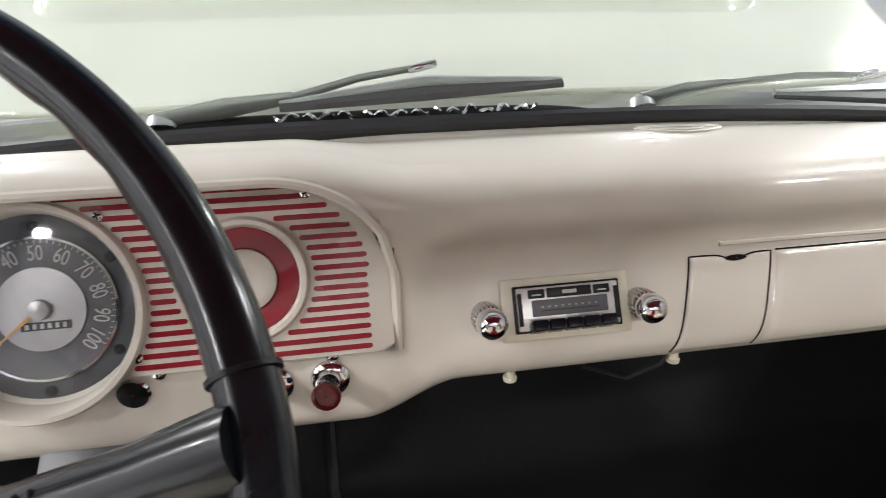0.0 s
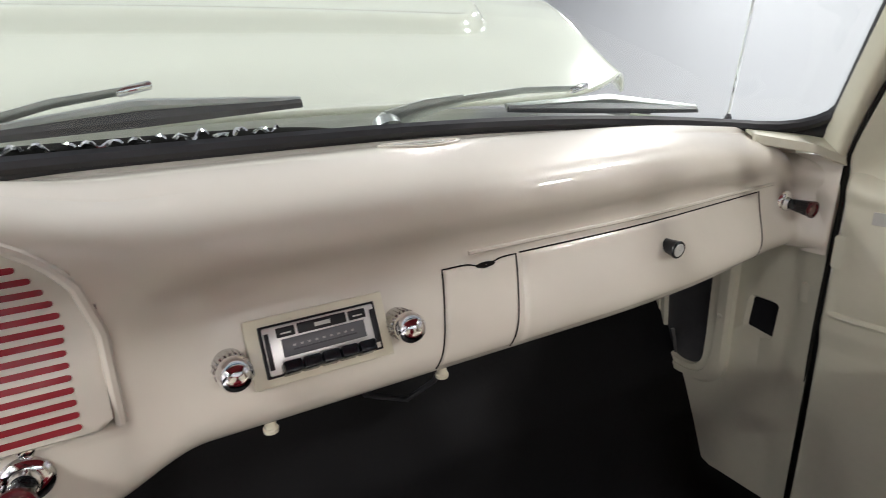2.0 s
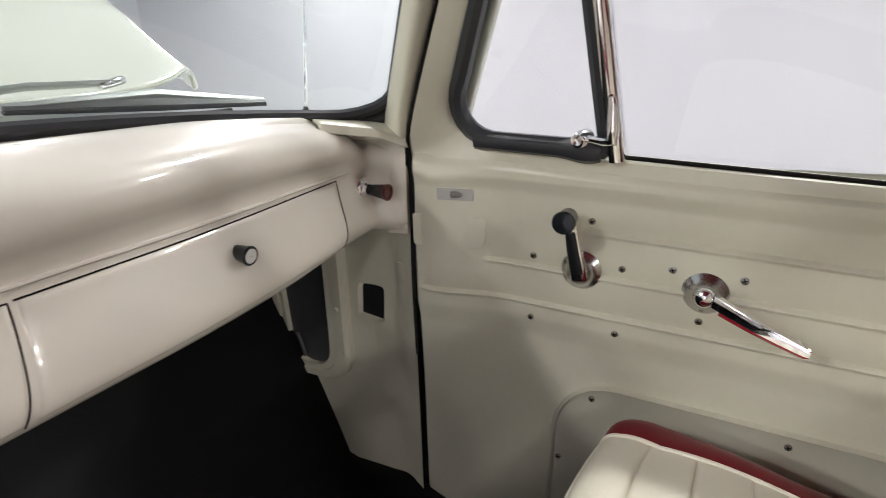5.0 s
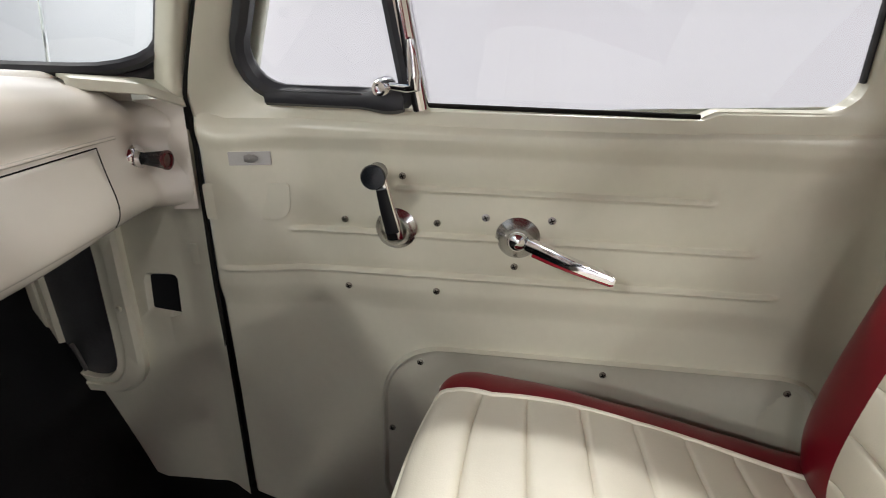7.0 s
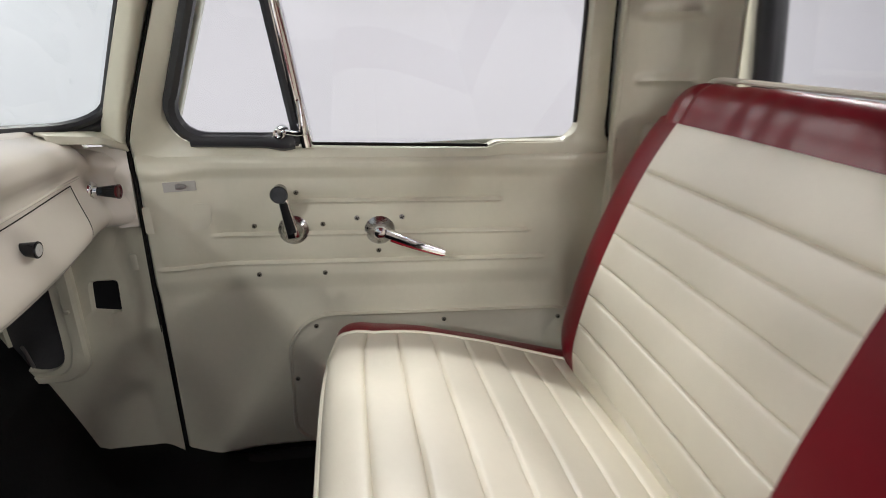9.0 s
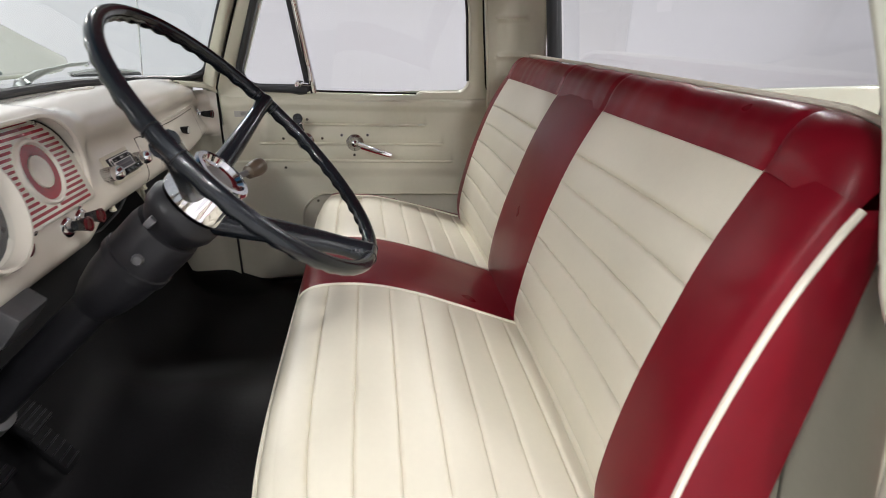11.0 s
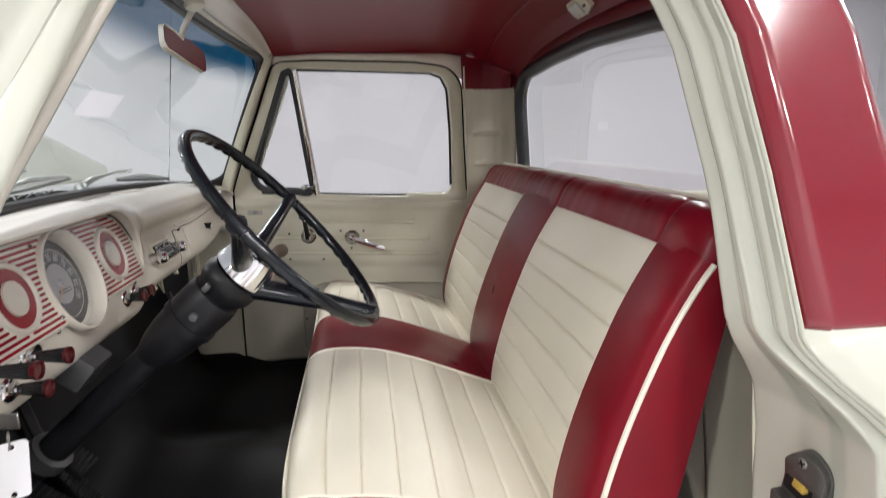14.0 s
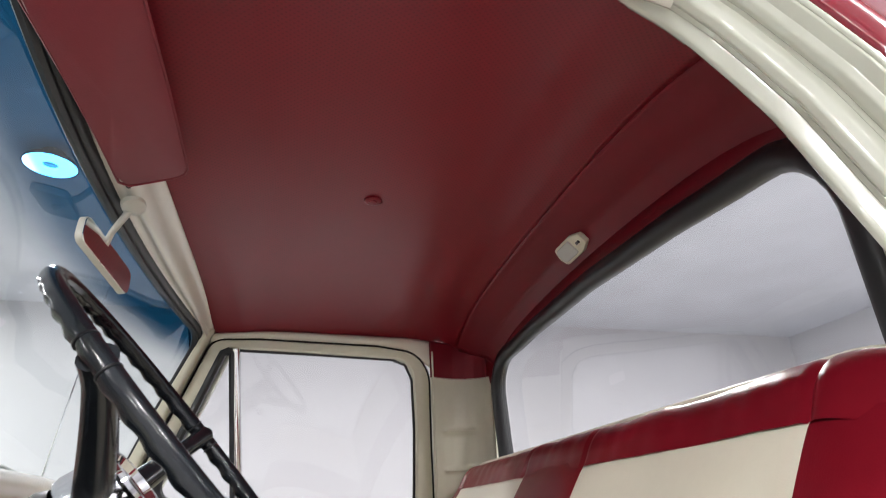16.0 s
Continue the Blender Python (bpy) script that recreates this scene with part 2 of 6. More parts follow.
def tube(pts, radius, sides=10, closed=False, flat=1.0, up=None):
    """A round or flattened rod along points. radius: a number, or one for each point."""
    bm = bmesh.new()
    rings = []
    fr = frames_along(pts, closed)
    for k, (p, t, s, u) in enumerate(fr):
        r = radius[k] if isinstance(radius, (list, tuple)) else radius
        if up is not None:
            s = t.cross(Vector(up)).normalized()
            u = s.cross(t)
        rings.append([bm.verts.new(p + r * (math.cos(a) * s + flat * math.sin(a) * u)) for a in np.linspace(0, 2 * math.pi, sides, endpoint=False)])
    n = len(rings)
    for k in range(n if closed else n - 1):
        a, b = rings[k], rings[(k + 1) % n]
        off = 0
        if closed and k == n - 1:
            off = min(range(sides), key=lambda o: sum((a[i].co - b[(i + o) % sides].co).length for i in range(sides)))
        for i in range(sides):
            bm.faces.new((a[i], a[(i + 1) % sides], b[(i + 1 + off) % sides], b[(i + off) % sides]))
    if not closed:
        bm.faces.new(rings[0])
        bm.faces.new(rings[-1])
    return bm


def lathe(profile, m=Matrix(), sides=32):
    """A turned form: (radius, height) points round local z, placed by m."""
    bm = bmesh.new()
    rings = []
    for r, h in profile:
        if r < 1e-6:
            rings.append([bm.verts.new(m @ Vector((0, 0, h)))])
        else:
            rings.append([bm.verts.new(m @ Vector((r * math.cos(a), r * math.sin(a), h))) for a in np.linspace(0, 2 * math.pi, sides, endpoint=False)])
    for a, b in zip(rings, rings[1:]):
        for i in range(sides):
            j = (i + 1) % sides
            if len(a) == 1 and len(b) == 1:
                continue
            if len(a) == 1:
                bm.faces.new((a[0], b[i], b[j]))
            elif len(b) == 1:
                bm.faces.new((a[i], a[j], b[0]))
            else:
                bm.faces.new((a[i], a[j], b[j], b[i]))
    return bm


def aim(place, axis, spin=0.0):
    """A matrix whose z axis points along axis."""
    return Matrix.Translation(place) @ Vector(axis).to_track_quat("Z", "Y").to_matrix().to_4x4() @ Matrix.Rotation(radians(spin), 4, "Z")


def box(size, m=Matrix(), bevel=0.0, segments=2):
    bm = bmesh.new()
    bmesh.ops.create_cube(bm, size=1)
    bmesh.ops.scale(bm, vec=size, verts=bm.verts)
    if bevel:
        bmesh.ops.bevel(bm, geom=list(bm.edges), offset=bevel, segments=segments, profile=0.5, affect="EDGES")
    bmesh.ops.transform(bm, matrix=m, verts=bm.verts)
    return bm


def rounded(pts, arc=8):
    """Points (a, b, radius) of a polygon to a loop with rounded corners."""
    out = []
    n = len(pts)
    for i in range(n):
        p, q, s = (Vector(pts[j % n][:2]) for j in (i - 1, i, i + 1))
        r = pts[i][2] if len(pts[i]) > 2 else 0
        if r <= 0:
            out.append(q)
            continue
        a, b = (p - q).normalized(), (s - q).normalized()
        half = math.acos(max(-1, min(1, a.dot(b)))) / 2
        d = min(r / math.tan(half), 0.49 * (p - q).length, 0.49 * (s - q).length)
        r = d * math.tan(half)
        c = q + (a + b).normalized() * (r / math.sin(half))
        v0, v1 = q + a * d - c, q + b * d - c
        turn = math.atan2(v0.x * v1.y - v0.y * v1.x, v0.dot(v1))
        for k in range(arc + 1):
            w = turn * k / arc
            out.append(c + Vector((v0.x * math.cos(w) - v0.y * math.sin(w), v0.x * math.sin(w) + v0.y * math.cos(w))))
    return out


def even(loop, step, closed=True):
    """The loop resampled at even steps."""
    pts = [Vector(p) for p in loop] + ([Vector(loop[0])] if closed else [])
    seg = [(b - a).length for a, b in zip(pts, pts[1:])]
    total = sum(seg)
    n = max(6, round(total / step))
    out, k, run = [], 0, 0.0
    for i in range(n if closed else n + 1):
        d = total * i / n
        while k < len(seg) - 1 and run + seg[k] < d:
            run += seg[k]
            k += 1
        out.append(pts[k].lerp(pts[k + 1], (d - run) / max(seg[k], 1e-9)))
    return out


def polar(loop, centre, n):
    """The loop cut by n rays from the centre, so that two loops can be joined."""
    c = Vector(centre)
    pts = [Vector(p) - c for p in loop]
    out = []
    for k in range(n):
        a = 2 * math.pi * k / n
        d = Vector((math.cos(a), math.sin(a)))
        best = None
        for p, q in zip(pts, pts[1:] + pts[:1]):
            e = q - p
            den = d.x * e.y - d.y * e.x
            if abs(den) < 1e-12:
                continue
            s = (p.x * e.y - p.y * e.x) / den
            w = (p.x * d.y - p.y * d.x) / den
            if s > 0 and -1e-6 <= w <= 1 + 1e-6 and (best is None or s > best):
                best = s
        out.append(c + d * (best or 0.01))
    return out


def prism(loop, m, depth, bevel=0.0):
    """A flat outline in local xy, extruded along local z and placed by m."""
    bm = bmesh.new()
    verts = [bm.verts.new((p[0], p[1], 0)) for p in loop]
    face = bm.faces.new(verts)
    got = bmesh.ops.extrude_face_region(bm, geom=[face])
    bmesh.ops.translate(bm, vec=(0, 0, depth), verts=[v for v in got["geom"] if isinstance(v, bmesh.types.BMVert)])
    if bevel:
        bmesh.ops.bevel(bm, geom=[e for e in bm.edges if abs(e.verts[0].co.z - depth) < 1e-6 and abs(e.verts[1].co.z - depth) < 1e-6],
                        offset=bevel, segments=2, profile=0.5, affect="EDGES")
    bmesh.ops.transform(bm, matrix=m, verts=bm.verts)
    return bm


def join(*bms):
    out = bmesh.new()
    for b in bms:
        me = bpy.data.meshes.new("tmp")
        b.to_mesh(me)
        b.free()
        out.from_mesh(me)
        bpy.data.meshes.remove(me)
    return out


def step(a, b, x):
    t = min(1, max(0, (x - a) / (b - a)))
    return t * t * (3 - 2 * t)


def curve(table, x):
    """Smooth interpolation in a short table of (x, y)."""
    if x <= table[0][0]:
        return table[0][1]
    for (x0, y0), (x1, y1) in zip(table, table[1:]):
        if x <= x1:
            return y0 + (y1 - y0) * (x - x0) / (x1 - x0)
    return table[-1][1]


def side_x(z):
    """Inner face of the cab's side at a height: upright to the belt, leaning in above."""
    return 0.79 if z < 0.63 else 0.79 - (z - 0.63) * 0.26

# ---- showroom ----
def slab(name, x0, x1, y0, y1, z0, z1, material, label, category):
    ob = mesh_ob(name, box((x1 - x0, y1 - y0, z1 - z0), Matrix.Translation(((x0 + x1) / 2, (y0 + y1) / 2, (z0 + z1) / 2))), material, smooth=False)
    return tagged(ob, label, category, kind="structure")


GROUND = -0.62
slab("ground", -9, 9, -10, 10, GROUND - 0.1, GROUND, CONCRETE, "polished grey concrete showroom floor", "floor")
slab("wall_east", 7.4, 7.6, -9, 9, GROUND, CEIL, WALL, "plain white showroom wall", "wall")
slab("wall_west", -7.6, -7.4, -9, 9, GROUND, CEIL, WALL, "plain white showroom wall", "wall")
slab("wall_north", -7.4, 7.4, 8.8, 9.0, GROUND, CEIL, WALL, "plain white showroom wall ahead of the truck", "wall")
slab("wall_south", -7.4, 7.4, -9.0, -8.8, GROUND, CEIL, WALL, "plain white showroom wall behind the truck", "wall")
slab("ceiling", -7.4, 7.4, -8.8, 8.8, CEIL, CEIL + 0.1, CEILING, "grey showroom ceiling", "ceiling")
for by in (0.35,):
    tagged(mesh_ob("ceiling_beam", box((14.6, 0.12, 0.16), Matrix.Translation((-0.2, by, CEIL - 0.08)), 0.01), BEAM, smooth=False),
           "dark steel beam under the showroom ceiling", "beam", "ceiling beams", "structure")
for lx, ly in LAMPS:
    lt = thing("ceiling_light", "round white LED lamp hanging under the ceiling, in a set partly added for fill", "ceiling light", "round ceiling lights", at=(lx, ly, CEIL))
    part("housing", lathe([(0, 0), (0.09, 0), (0.11, -0.05), (0.19, -0.09), (0.20, -0.12), (0.19, -0.12)]), BEAM, lt)
    part("diffuser", lathe([(0.19, -0.11), (0.185, -0.118), (0.06, -0.118), (0.055, -0.108)]), BULB, lt, "glowing white ring")

# ---- cab shell ----
def mirror_x(bm):
    bmesh.ops.scale(bm, vec=(-1, 1, 1), verts=bm.verts)
    return bm


def floor_z(x, y):
    lip = 0.058 * step(0.69, 0.775, abs(x)) * step(-0.30, -0.10, y)
    tunnel = 0.075 * math.exp(-((x - 0.02) / 0.17) ** 2) * step(-0.75, -0.25, y)
    ramp = curve([(-0.12, 0.0), (-0.06, 0.012), (0.0, 0.05), (0.045, 0.165), (0.095, 0.28), (0.16, 0.42), (0.24, 0.56)], y)
    return tunnel + max(ramp, lip) + 0.004 * noise.noise(Vector((x * 5, y * 5, 0)))


fl = mesh_ob("floor", sheet(lambda u, v: (-0.80 + 1.60 * u, -1.2 + 1.42 * v, floor_z(-0.80 + 1.60 * u, -1.2 + 1.42 * v)), 70, 60), MAT_RUBBER)
tagged(thick(fl, 0.012, -1), "black moulded rubber mat over the cab floor", "floor mat", kind="structure")
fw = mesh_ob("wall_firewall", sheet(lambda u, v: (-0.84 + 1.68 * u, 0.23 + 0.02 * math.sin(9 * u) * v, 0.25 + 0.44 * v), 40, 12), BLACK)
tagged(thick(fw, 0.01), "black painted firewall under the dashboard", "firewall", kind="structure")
slab("wall_underbody", -0.84, 0.84, -1.22, 0.24, -0.12, -0.05, BLACK, "black underside of the cab", "underbody")

# windshield: u from -1 (driver) to 1, v from the base to the top
def ws(u, v, off=0.0):
    base = Vector((0.80 * u, 0.060 - 0.200 * abs(u) ** 3.2, 0.714 - 0.036 * abs(u) ** 3))
    top = Vector((0.655 * u, -0.262 - 0.055 * abs(u) ** 2.2, 1.112 - 0.022 * abs(u) ** 3))
    p = base.lerp(top, v)
    p.y += 0.03 * math.sin(math.pi * v) * (1 - abs(u) ** 4) + off * 0.78
    p.z += off * 0.62
    return p


WS_LOOP = even(rounded([(-1, 0, 0.10), (1, 0, 0.10), (1, 1, 0.10), (-1, 1, 0.10)], 10), 0.03)
pane = mesh_ob("window_1", loft([[ws(p.x * s, 0.5 + (p.y - 0.5) * s) for p in WS_LOOP] for s in (1.0, 0.85, 0.7, 0.5, 0.3, 0.12)]), WINDSHIELD)
pane.visible_shadow = False
tagged(pane, "curved tinted windshield with a blue shade band on top", "windshield", kind="structure")
seal = thing("windshield_seal", "black rubber gasket round the windshield", "window seal", kind="structure")
part("gasket", tube([ws(p.x, p.y, -0.004) for p in WS_LOOP], 0.0110, 10, True), RUBBER, seal)
part("gasket_lip", tube([ws(p.x * 0.974, 0.5 + (p.y - 0.5) * 0.952, -0.006) for p in WS_LOOP], 0.0085, 8, True), RUBBER, seal)

# door outline and window opening, in (y, z)
GAP_LOOP = rounded([(-0.158, 0.02, 0.03), (-0.162, 0.40), (-0.169, 0.66, 0.05), (-0.254, 0.870), (-0.343, 1.079, 0.045), (-0.47, 1.084), (-0.80, 1.077),
                    (-0.958, 1.058, 0.10), (-0.977, 0.80), (-0.992, 0.64, 0.03), (-1.035, 0.56, 0.05), (-1.035, 0.30), (-0.985, 0.02, 0.05)])
WIN_LOOP = rounded([(-0.209, 0.658, 0.045), (-0.452, 0.642), (-0.770, 0.624), (-0.787, 0.632), (-0.938, 0.627, 0.035), (-0.928, 0.85), (-0.908, 1.043, 0.06),
                    (-0.60, 1.054), (-0.385, 1.060, 0.012), (-0.300, 0.873)])
MID = (-0.60, 0.84)
N = 260


def front_edge(sign, z):
    """Front edge of the door opening: the driver's lies a little further back."""
    if sign > 0:
        return curve([(0.655, -0.167), (0.70, -0.179), (0.867, -0.246), (1.05, -0.325), (1.10, -0.35)], z)
    return curve([(-0.05, -0.178), (0.33, -0.186), (0.49, -0.198), (0.62, -0.224), (0.70, -0.230), (0.77, -0.248), (0.856, -0.295), (0.957, -0.348), (1.05, -0.40), (1.10, -0.43)], z)


def draw_in(y, z):
    """How far the shut door's front edge is drawn inward, where it meets the dash."""
    e = y - front_edge(1, z)
    k = step(0.60, 0.655, z)
    shape = step(-0.14, -0.02, e) * (1 - k) + step(-0.045, -0.004, e) * k
    return 0.026 * (1 - step(0.66, 0.97, z)) * (0.65 + 0.35 * step(0.2, 0.5, z)) * shape


def side(p, off=0.0, sign=1):
    return Vector((sign * (side_x(p[1]) + off), p[0], p[1]))


# the body's opening round each door: pillars, rail and sill
def aperture(sign):
    gap = polar(GAP_LOOP, MID, N)
    grow = [Vector(p) + (Vector(p) - Vector(MID)).normalized() * 0.006 for p in gap]
    return loft([[side(p, 0.012 - draw_in(*p), sign) for p in grow], [side(p, 0.045, sign) for p in grow]])


tagged(mesh_ob("wall_door_reveal", aperture(1), RUBBER), "dark gap and rubber round the passenger door opening", "door jamb", kind="structure")

# front pillars between the windshield and the door opening
def pillar(sign):
    def fn(u, v):
        z = 0.655 + (1.098 - 0.655) * v
        a = ws(0.958 if sign > 0 else 1, min(1, max(0, (z - 0.678) / (1.09 - 0.678))), -0.018 if sign > 0 else -0.012)
        b = Vector((side_x(z) + 0.003 - (draw_in(front_edge(1, z), z) if sign > 0 else 0), front_edge(sign, z), z))
        a.z = z
        p = a.lerp(b, u)
        p.x -= 0.016 * math.sin(math.pi * u)
        p.y -= 0.010 * math.sin(math.pi * u)
        return (sign * p.x, p.y, p.z)

    def turned(u, v):
        # the last strip turns outward into the door gap
        if u <= 0.9 or sign < 0:
            return fn(u / 0.9 if sign > 0 else u, v)
        x, y, z = fn(1.0, v)
        return (x + 0.045 * (u - 0.9) / 0.1, y + 0.002, z)
    return sheet(turned, 20, 30)


for sign in (1, -1):
    ob = mesh_ob("wall_front_pillar", pillar(sign), CREAM_DULL if sign > 0 else CREAM)
    tagged(thick(ob, 0.012, 1 if sign > 0 else -1), "cream painted windshield pillar", "pillar", kind="structure")
    outer = sheet(lambda u, v, s=sign: (s * (0.825 - 0.13 * v + 0.015 * math.sin(math.pi * u)), -0.150 - 0.20 * v - 0.07 * u, 0.64 + 0.47 * v), 8, 16)
    tagged(thick(mesh_ob("wall_pillar_skin", outer, BODY), 0.01), "cream painted outer skin of the windshield pillar", "pillar", kind="structure")


def hinge_face(u, v):
    """The driver's hinge pillar and the pillar above it, as the open door leaves them bare."""
    z = -0.05 + 1.13 * v
    x = side_x(z) - 0.012 + 0.100 * u
    y = front_edge(-1, z) + 0.055 * u ** 1.4 - 0.014 * math.exp(-((u - 0.62) / 0.07) ** 2) - 0.006 * math.exp(-(u / 0.06) ** 2)
    return (-x, y, z)


tagged(thick(mesh_ob("wall_hinge_pillar", sheet(hinge_face, 40, 60), BODY), 0.008, 0), "glossy cream hinge pillar of the open driver door", "pillar", kind="structure")
inner = sheet(lambda u, v: (-(side_x(0.66 * v) - 0.012), front_edge(-1, 0.66 * v) + 0.10 * u, -0.02 + 0.68 * v), 6, 20)
tagged(thick(mesh_ob("wall_hinge_return", inner, CREAM), 0.006, 0), "cream painted inner return of the hinge pillar", "pillar", kind="structure")
# black sheet added behind the shut door's gap in place of its shade
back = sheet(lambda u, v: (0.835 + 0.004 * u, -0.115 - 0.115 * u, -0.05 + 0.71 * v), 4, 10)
tagged(thick(mesh_ob("wall_gap_backing", back, GAP), 0.006, 0), "added black sheet behind the passenger door gap, standing in for its shade", "pillar", kind="structure")
tagged(mesh_ob("wall_sill_passenger", box((0.09, 0.98, 0.06), Matrix.Translation((0.81, -0.60, -0.015)), 0.01), BLACK), "black rubber covered passenger door sill", "door sill", kind="structure")

# header over the windshield, roof rails, headliner
def head_z(x, y):
    z = 1.19 - 0.058 * (abs(x) / 0.66) ** 5 - 0.03 * (abs(x) / 0.66) ** 2
    z -= curve([(-1.17, 0.124), (-1.12, 0.066), (-1.06, 0.034), (-1.0, 0.014), (-0.90, 0.0)], y)
    z -= 0.048 * step(-0.52, -0.32, y) * (1 - 0.75 * min(1, abs(x) / 0.66) ** 2)
    # the stretched cloth sags between its bows
    z -= 0.008 * (0.5 - 0.5 * math.cos((y + 0.32) * 2 * math.pi / 0.40)) * (1 - (abs(x) / 0.66) ** 2)
    return z


def head_front(x):
    return -0.324


def header(u, v):
    x = -0.655 + 1.31 * u
    a = ws(x / 0.655, 1.0, -0.012)
    y1 = head_front(x)
    b = Vector((x, y1 - 0.02, head_z(x, y1) - 0.004))
    p = a.lerp(b, v)
    p.z -= 0.010 * math.sin(math.pi * v) - 0.006 * math.sin(3 * math.pi * v)
    return p


tagged(thick(mesh_ob("wall_header", sheet(header, 60, 14), CREAM), 0.012, 1), "cream painted header over the windshield", "header panel", kind="structure")


def headliner(u, v):
    y0 = head_front(-0.672 + 1.344 * u)
    y = y0 + (-1.160 - y0) * v
    half = 0.668 + 0.012 * step(-0.55, -0.9, y) - 0.085 * step(-1.03, -1.16, y)
    x = half * (2 * u - 1)
    if x < 0:
        x *= 0.98
    return (x, y, head_z(x * 0.66 / half, y))


tagged(thick(mesh_ob("ceiling_headliner", sheet(lambda u, v: headliner(u, 0.86 * v), 80, 60), HEADLINER), 0.006, 1), "red perforated vinyl headliner stretched under the cab roof", "headliner", kind="structure")
tagged(thick(mesh_ob("ceiling_headliner_skirt", sheet(lambda u, v: Vector(headliner(u, 0.857 + 0.143 * v)) - Vector((0, 0, 0.001)), 80, 16), HEAD_PLAIN), 0.006, 1), "plain red vinyl band of the headliner before the rear window", "headliner", kind="structure")
for sign in (1, -1):
    def rail(u, v, s=sign):
        y = -0.34 - (0.635 if s > 0 else 0.57) * u
        z0 = curve([(-0.985, 1.0), (-0.96, 1.026), (-0.92, 1.050), (-0.88, 1.067), (-0.80, 1.0805), (-0.47, 1.0875), (-0.37, 1.084), (-0.34, 1.070)], y)
        a = Vector((side_x(z0) + 0.004, y, z0))
        bx = (0.664 if s > 0 else 0.648) + 0.012 * step(-0.55, -0.9, y)
        b = Vector((bx, y, head_z(0.66 if s > 0 else 0.642, y) + 0.002))
        p = a.lerp(b, v)
        p.x -= 0.008 * math.sin(math.pi * v)
        return (s * p.x, p.y, p.z)
    tagged(thick(mesh_ob("wall_roof_rail", sheet(rail, 40, 6), CREAM), 0.008), "cream painted roof rail over the door", "roof rail", kind="structure")

# rear corners and back wall
CORNER = [(0.752, -0.99), (0.750, -1.02), (0.742, -1.05), (0.724, -1.08), (0.70, -1.103), (0.67, -1.122), (0.635, -1.134)]


def corner_at(u, z):
    t = u * (len(CORNER) - 1)
    k = min(int(t), len(CORNER) - 2)
    a, b = Vector(CORNER[k]), Vector(CORNER[k + 1])
    p = a.lerp(b, t - k)
    shrink = 1 - 0.26 * max(0, z - 0.63) * (1 - u) * 1.25
    y = p.y + (0.075 * max(0, z - 0.63) * (1 - u))
    return p.x * shrink, y


def corner(sign, z0, z1, start=0.0, end=1.0):
    def fn(u, v):
        u = start + (end - start) * u
        z = z0 + (z1 - z0) * v
        if z1 > 1.0:
            x0, y0 = corner_at(u, z1)
            z = z0 + (min(1.09, head_z(min(0.66, x0), y0) + 0.01) - z0) * v
        x, y = corner_at(u, z)
        rib = 0.0
        for zr in (0.735, 0.84):
            rib += (0.0085 if sign > 0 else 0.0) * math.exp(-((z - zr) / 0.007) ** 2) * step(0.12, 0.22, u) * step(0.72, 0.6, u)
        return (sign * (x - rib), y + rib * 0.6, z)
    return sheet(fn, 40, 220 if z1 < 1 else 16)


for sign in (1, -1):
    tagged(thick(mesh_ob("wall_rear_corner", corner(sign, 0.0 if sign > 0 else 0.60, 0.99, 0.0 if sign > 0 else 0.42), CREAM_DULL), 0.008, 1 if sign > 0 else -1), "cream painted rear corner panel with pressed ribs", "corner panel", kind="structure")
    tagged(thick(mesh_ob("wall_corner_lining", corner(sign, 0.988, 1.06, 0.0 if sign > 0 else 0.30, 0.90), HEAD_PLAIN), 0.008, 1 if sign > 0 else -1), "red vinyl headliner skirt in the rear corner", "headliner skirt", kind="structure")

rj = sheet(lambda u, v: (corner_at(0.0, 1.06 * v)[0] + (side_x(1.06 * v) + 0.055 - corner_at(0.0, 1.06 * v)[0]) * u, corner_at(0.0, 1.06 * v)[1] - 0.004 - 0.012 * step(0.25, 0.45, u), 1.06 * v), 14, 30)
tagged(thick(mesh_ob("wall_rear_jamb", rj, CREAM_DULL), 0.006, 0), "cream painted rear jamb behind the passenger door", "door jamb", kind="structure")

REAR_LOOP = rounded([(-0.61, 0.66, 0.06), (0.578, 0.66, 0.06), (0.592, 1.018, 0.10), (0.30, 1.040), (0, 1.046), (-0.30, 1.032), (-0.62, 1.000, 0.12)], 10)
RC = (0.0, 0.85)
rear_in = polar(REAR_LOOP, RC, 240)
rear_out = polar([Vector(p) for p in rounded([(-0.69, 0.0, 0.02), (0.66, 0.0, 0.02), (0.67, 1.06, 0.08), (0.3, 1.10), (-0.3, 1.10), (-0.70, 1.06, 0.08)])], RC, 240)


def rear_y(x, z):
    return -1.176 + 0.05 * max(0, z - 0.75) + 0.018 * (abs(x) / 0.62) ** 4


tagged(thick(mesh_ob("wall_rear", loft([[(p.x, rear_y(p.x, p.y), p.y) for p in rear_in], [(p.x, rear_y(p.x, p.y), p.y) for p in rear_out]]), CREAM_DULL), 0.01, 1),
       "cream painted back wall of the cab", "cab wall", kind="structure")
pane = mesh_ob("window_2", loft([[(p.x * s, rear_y(p.x * s, RC[1] + (p.y - RC[1]) * s) - 0.012, RC[1] + (p.y - RC[1]) * s) for p in rear_in] for s in (1, 0.8, 0.6, 0.4, 0.2, 0.05)]), CLEAR)
pane.visible_shadow = False
tagged(pane, "curved clear rear window of the cab", "rear window", kind="structure")
rs = thing("rear_window_seal", "black rubber gasket round the rear window", "window seal", kind="structure")
rl = even(REAR_LOOP, 0.03)
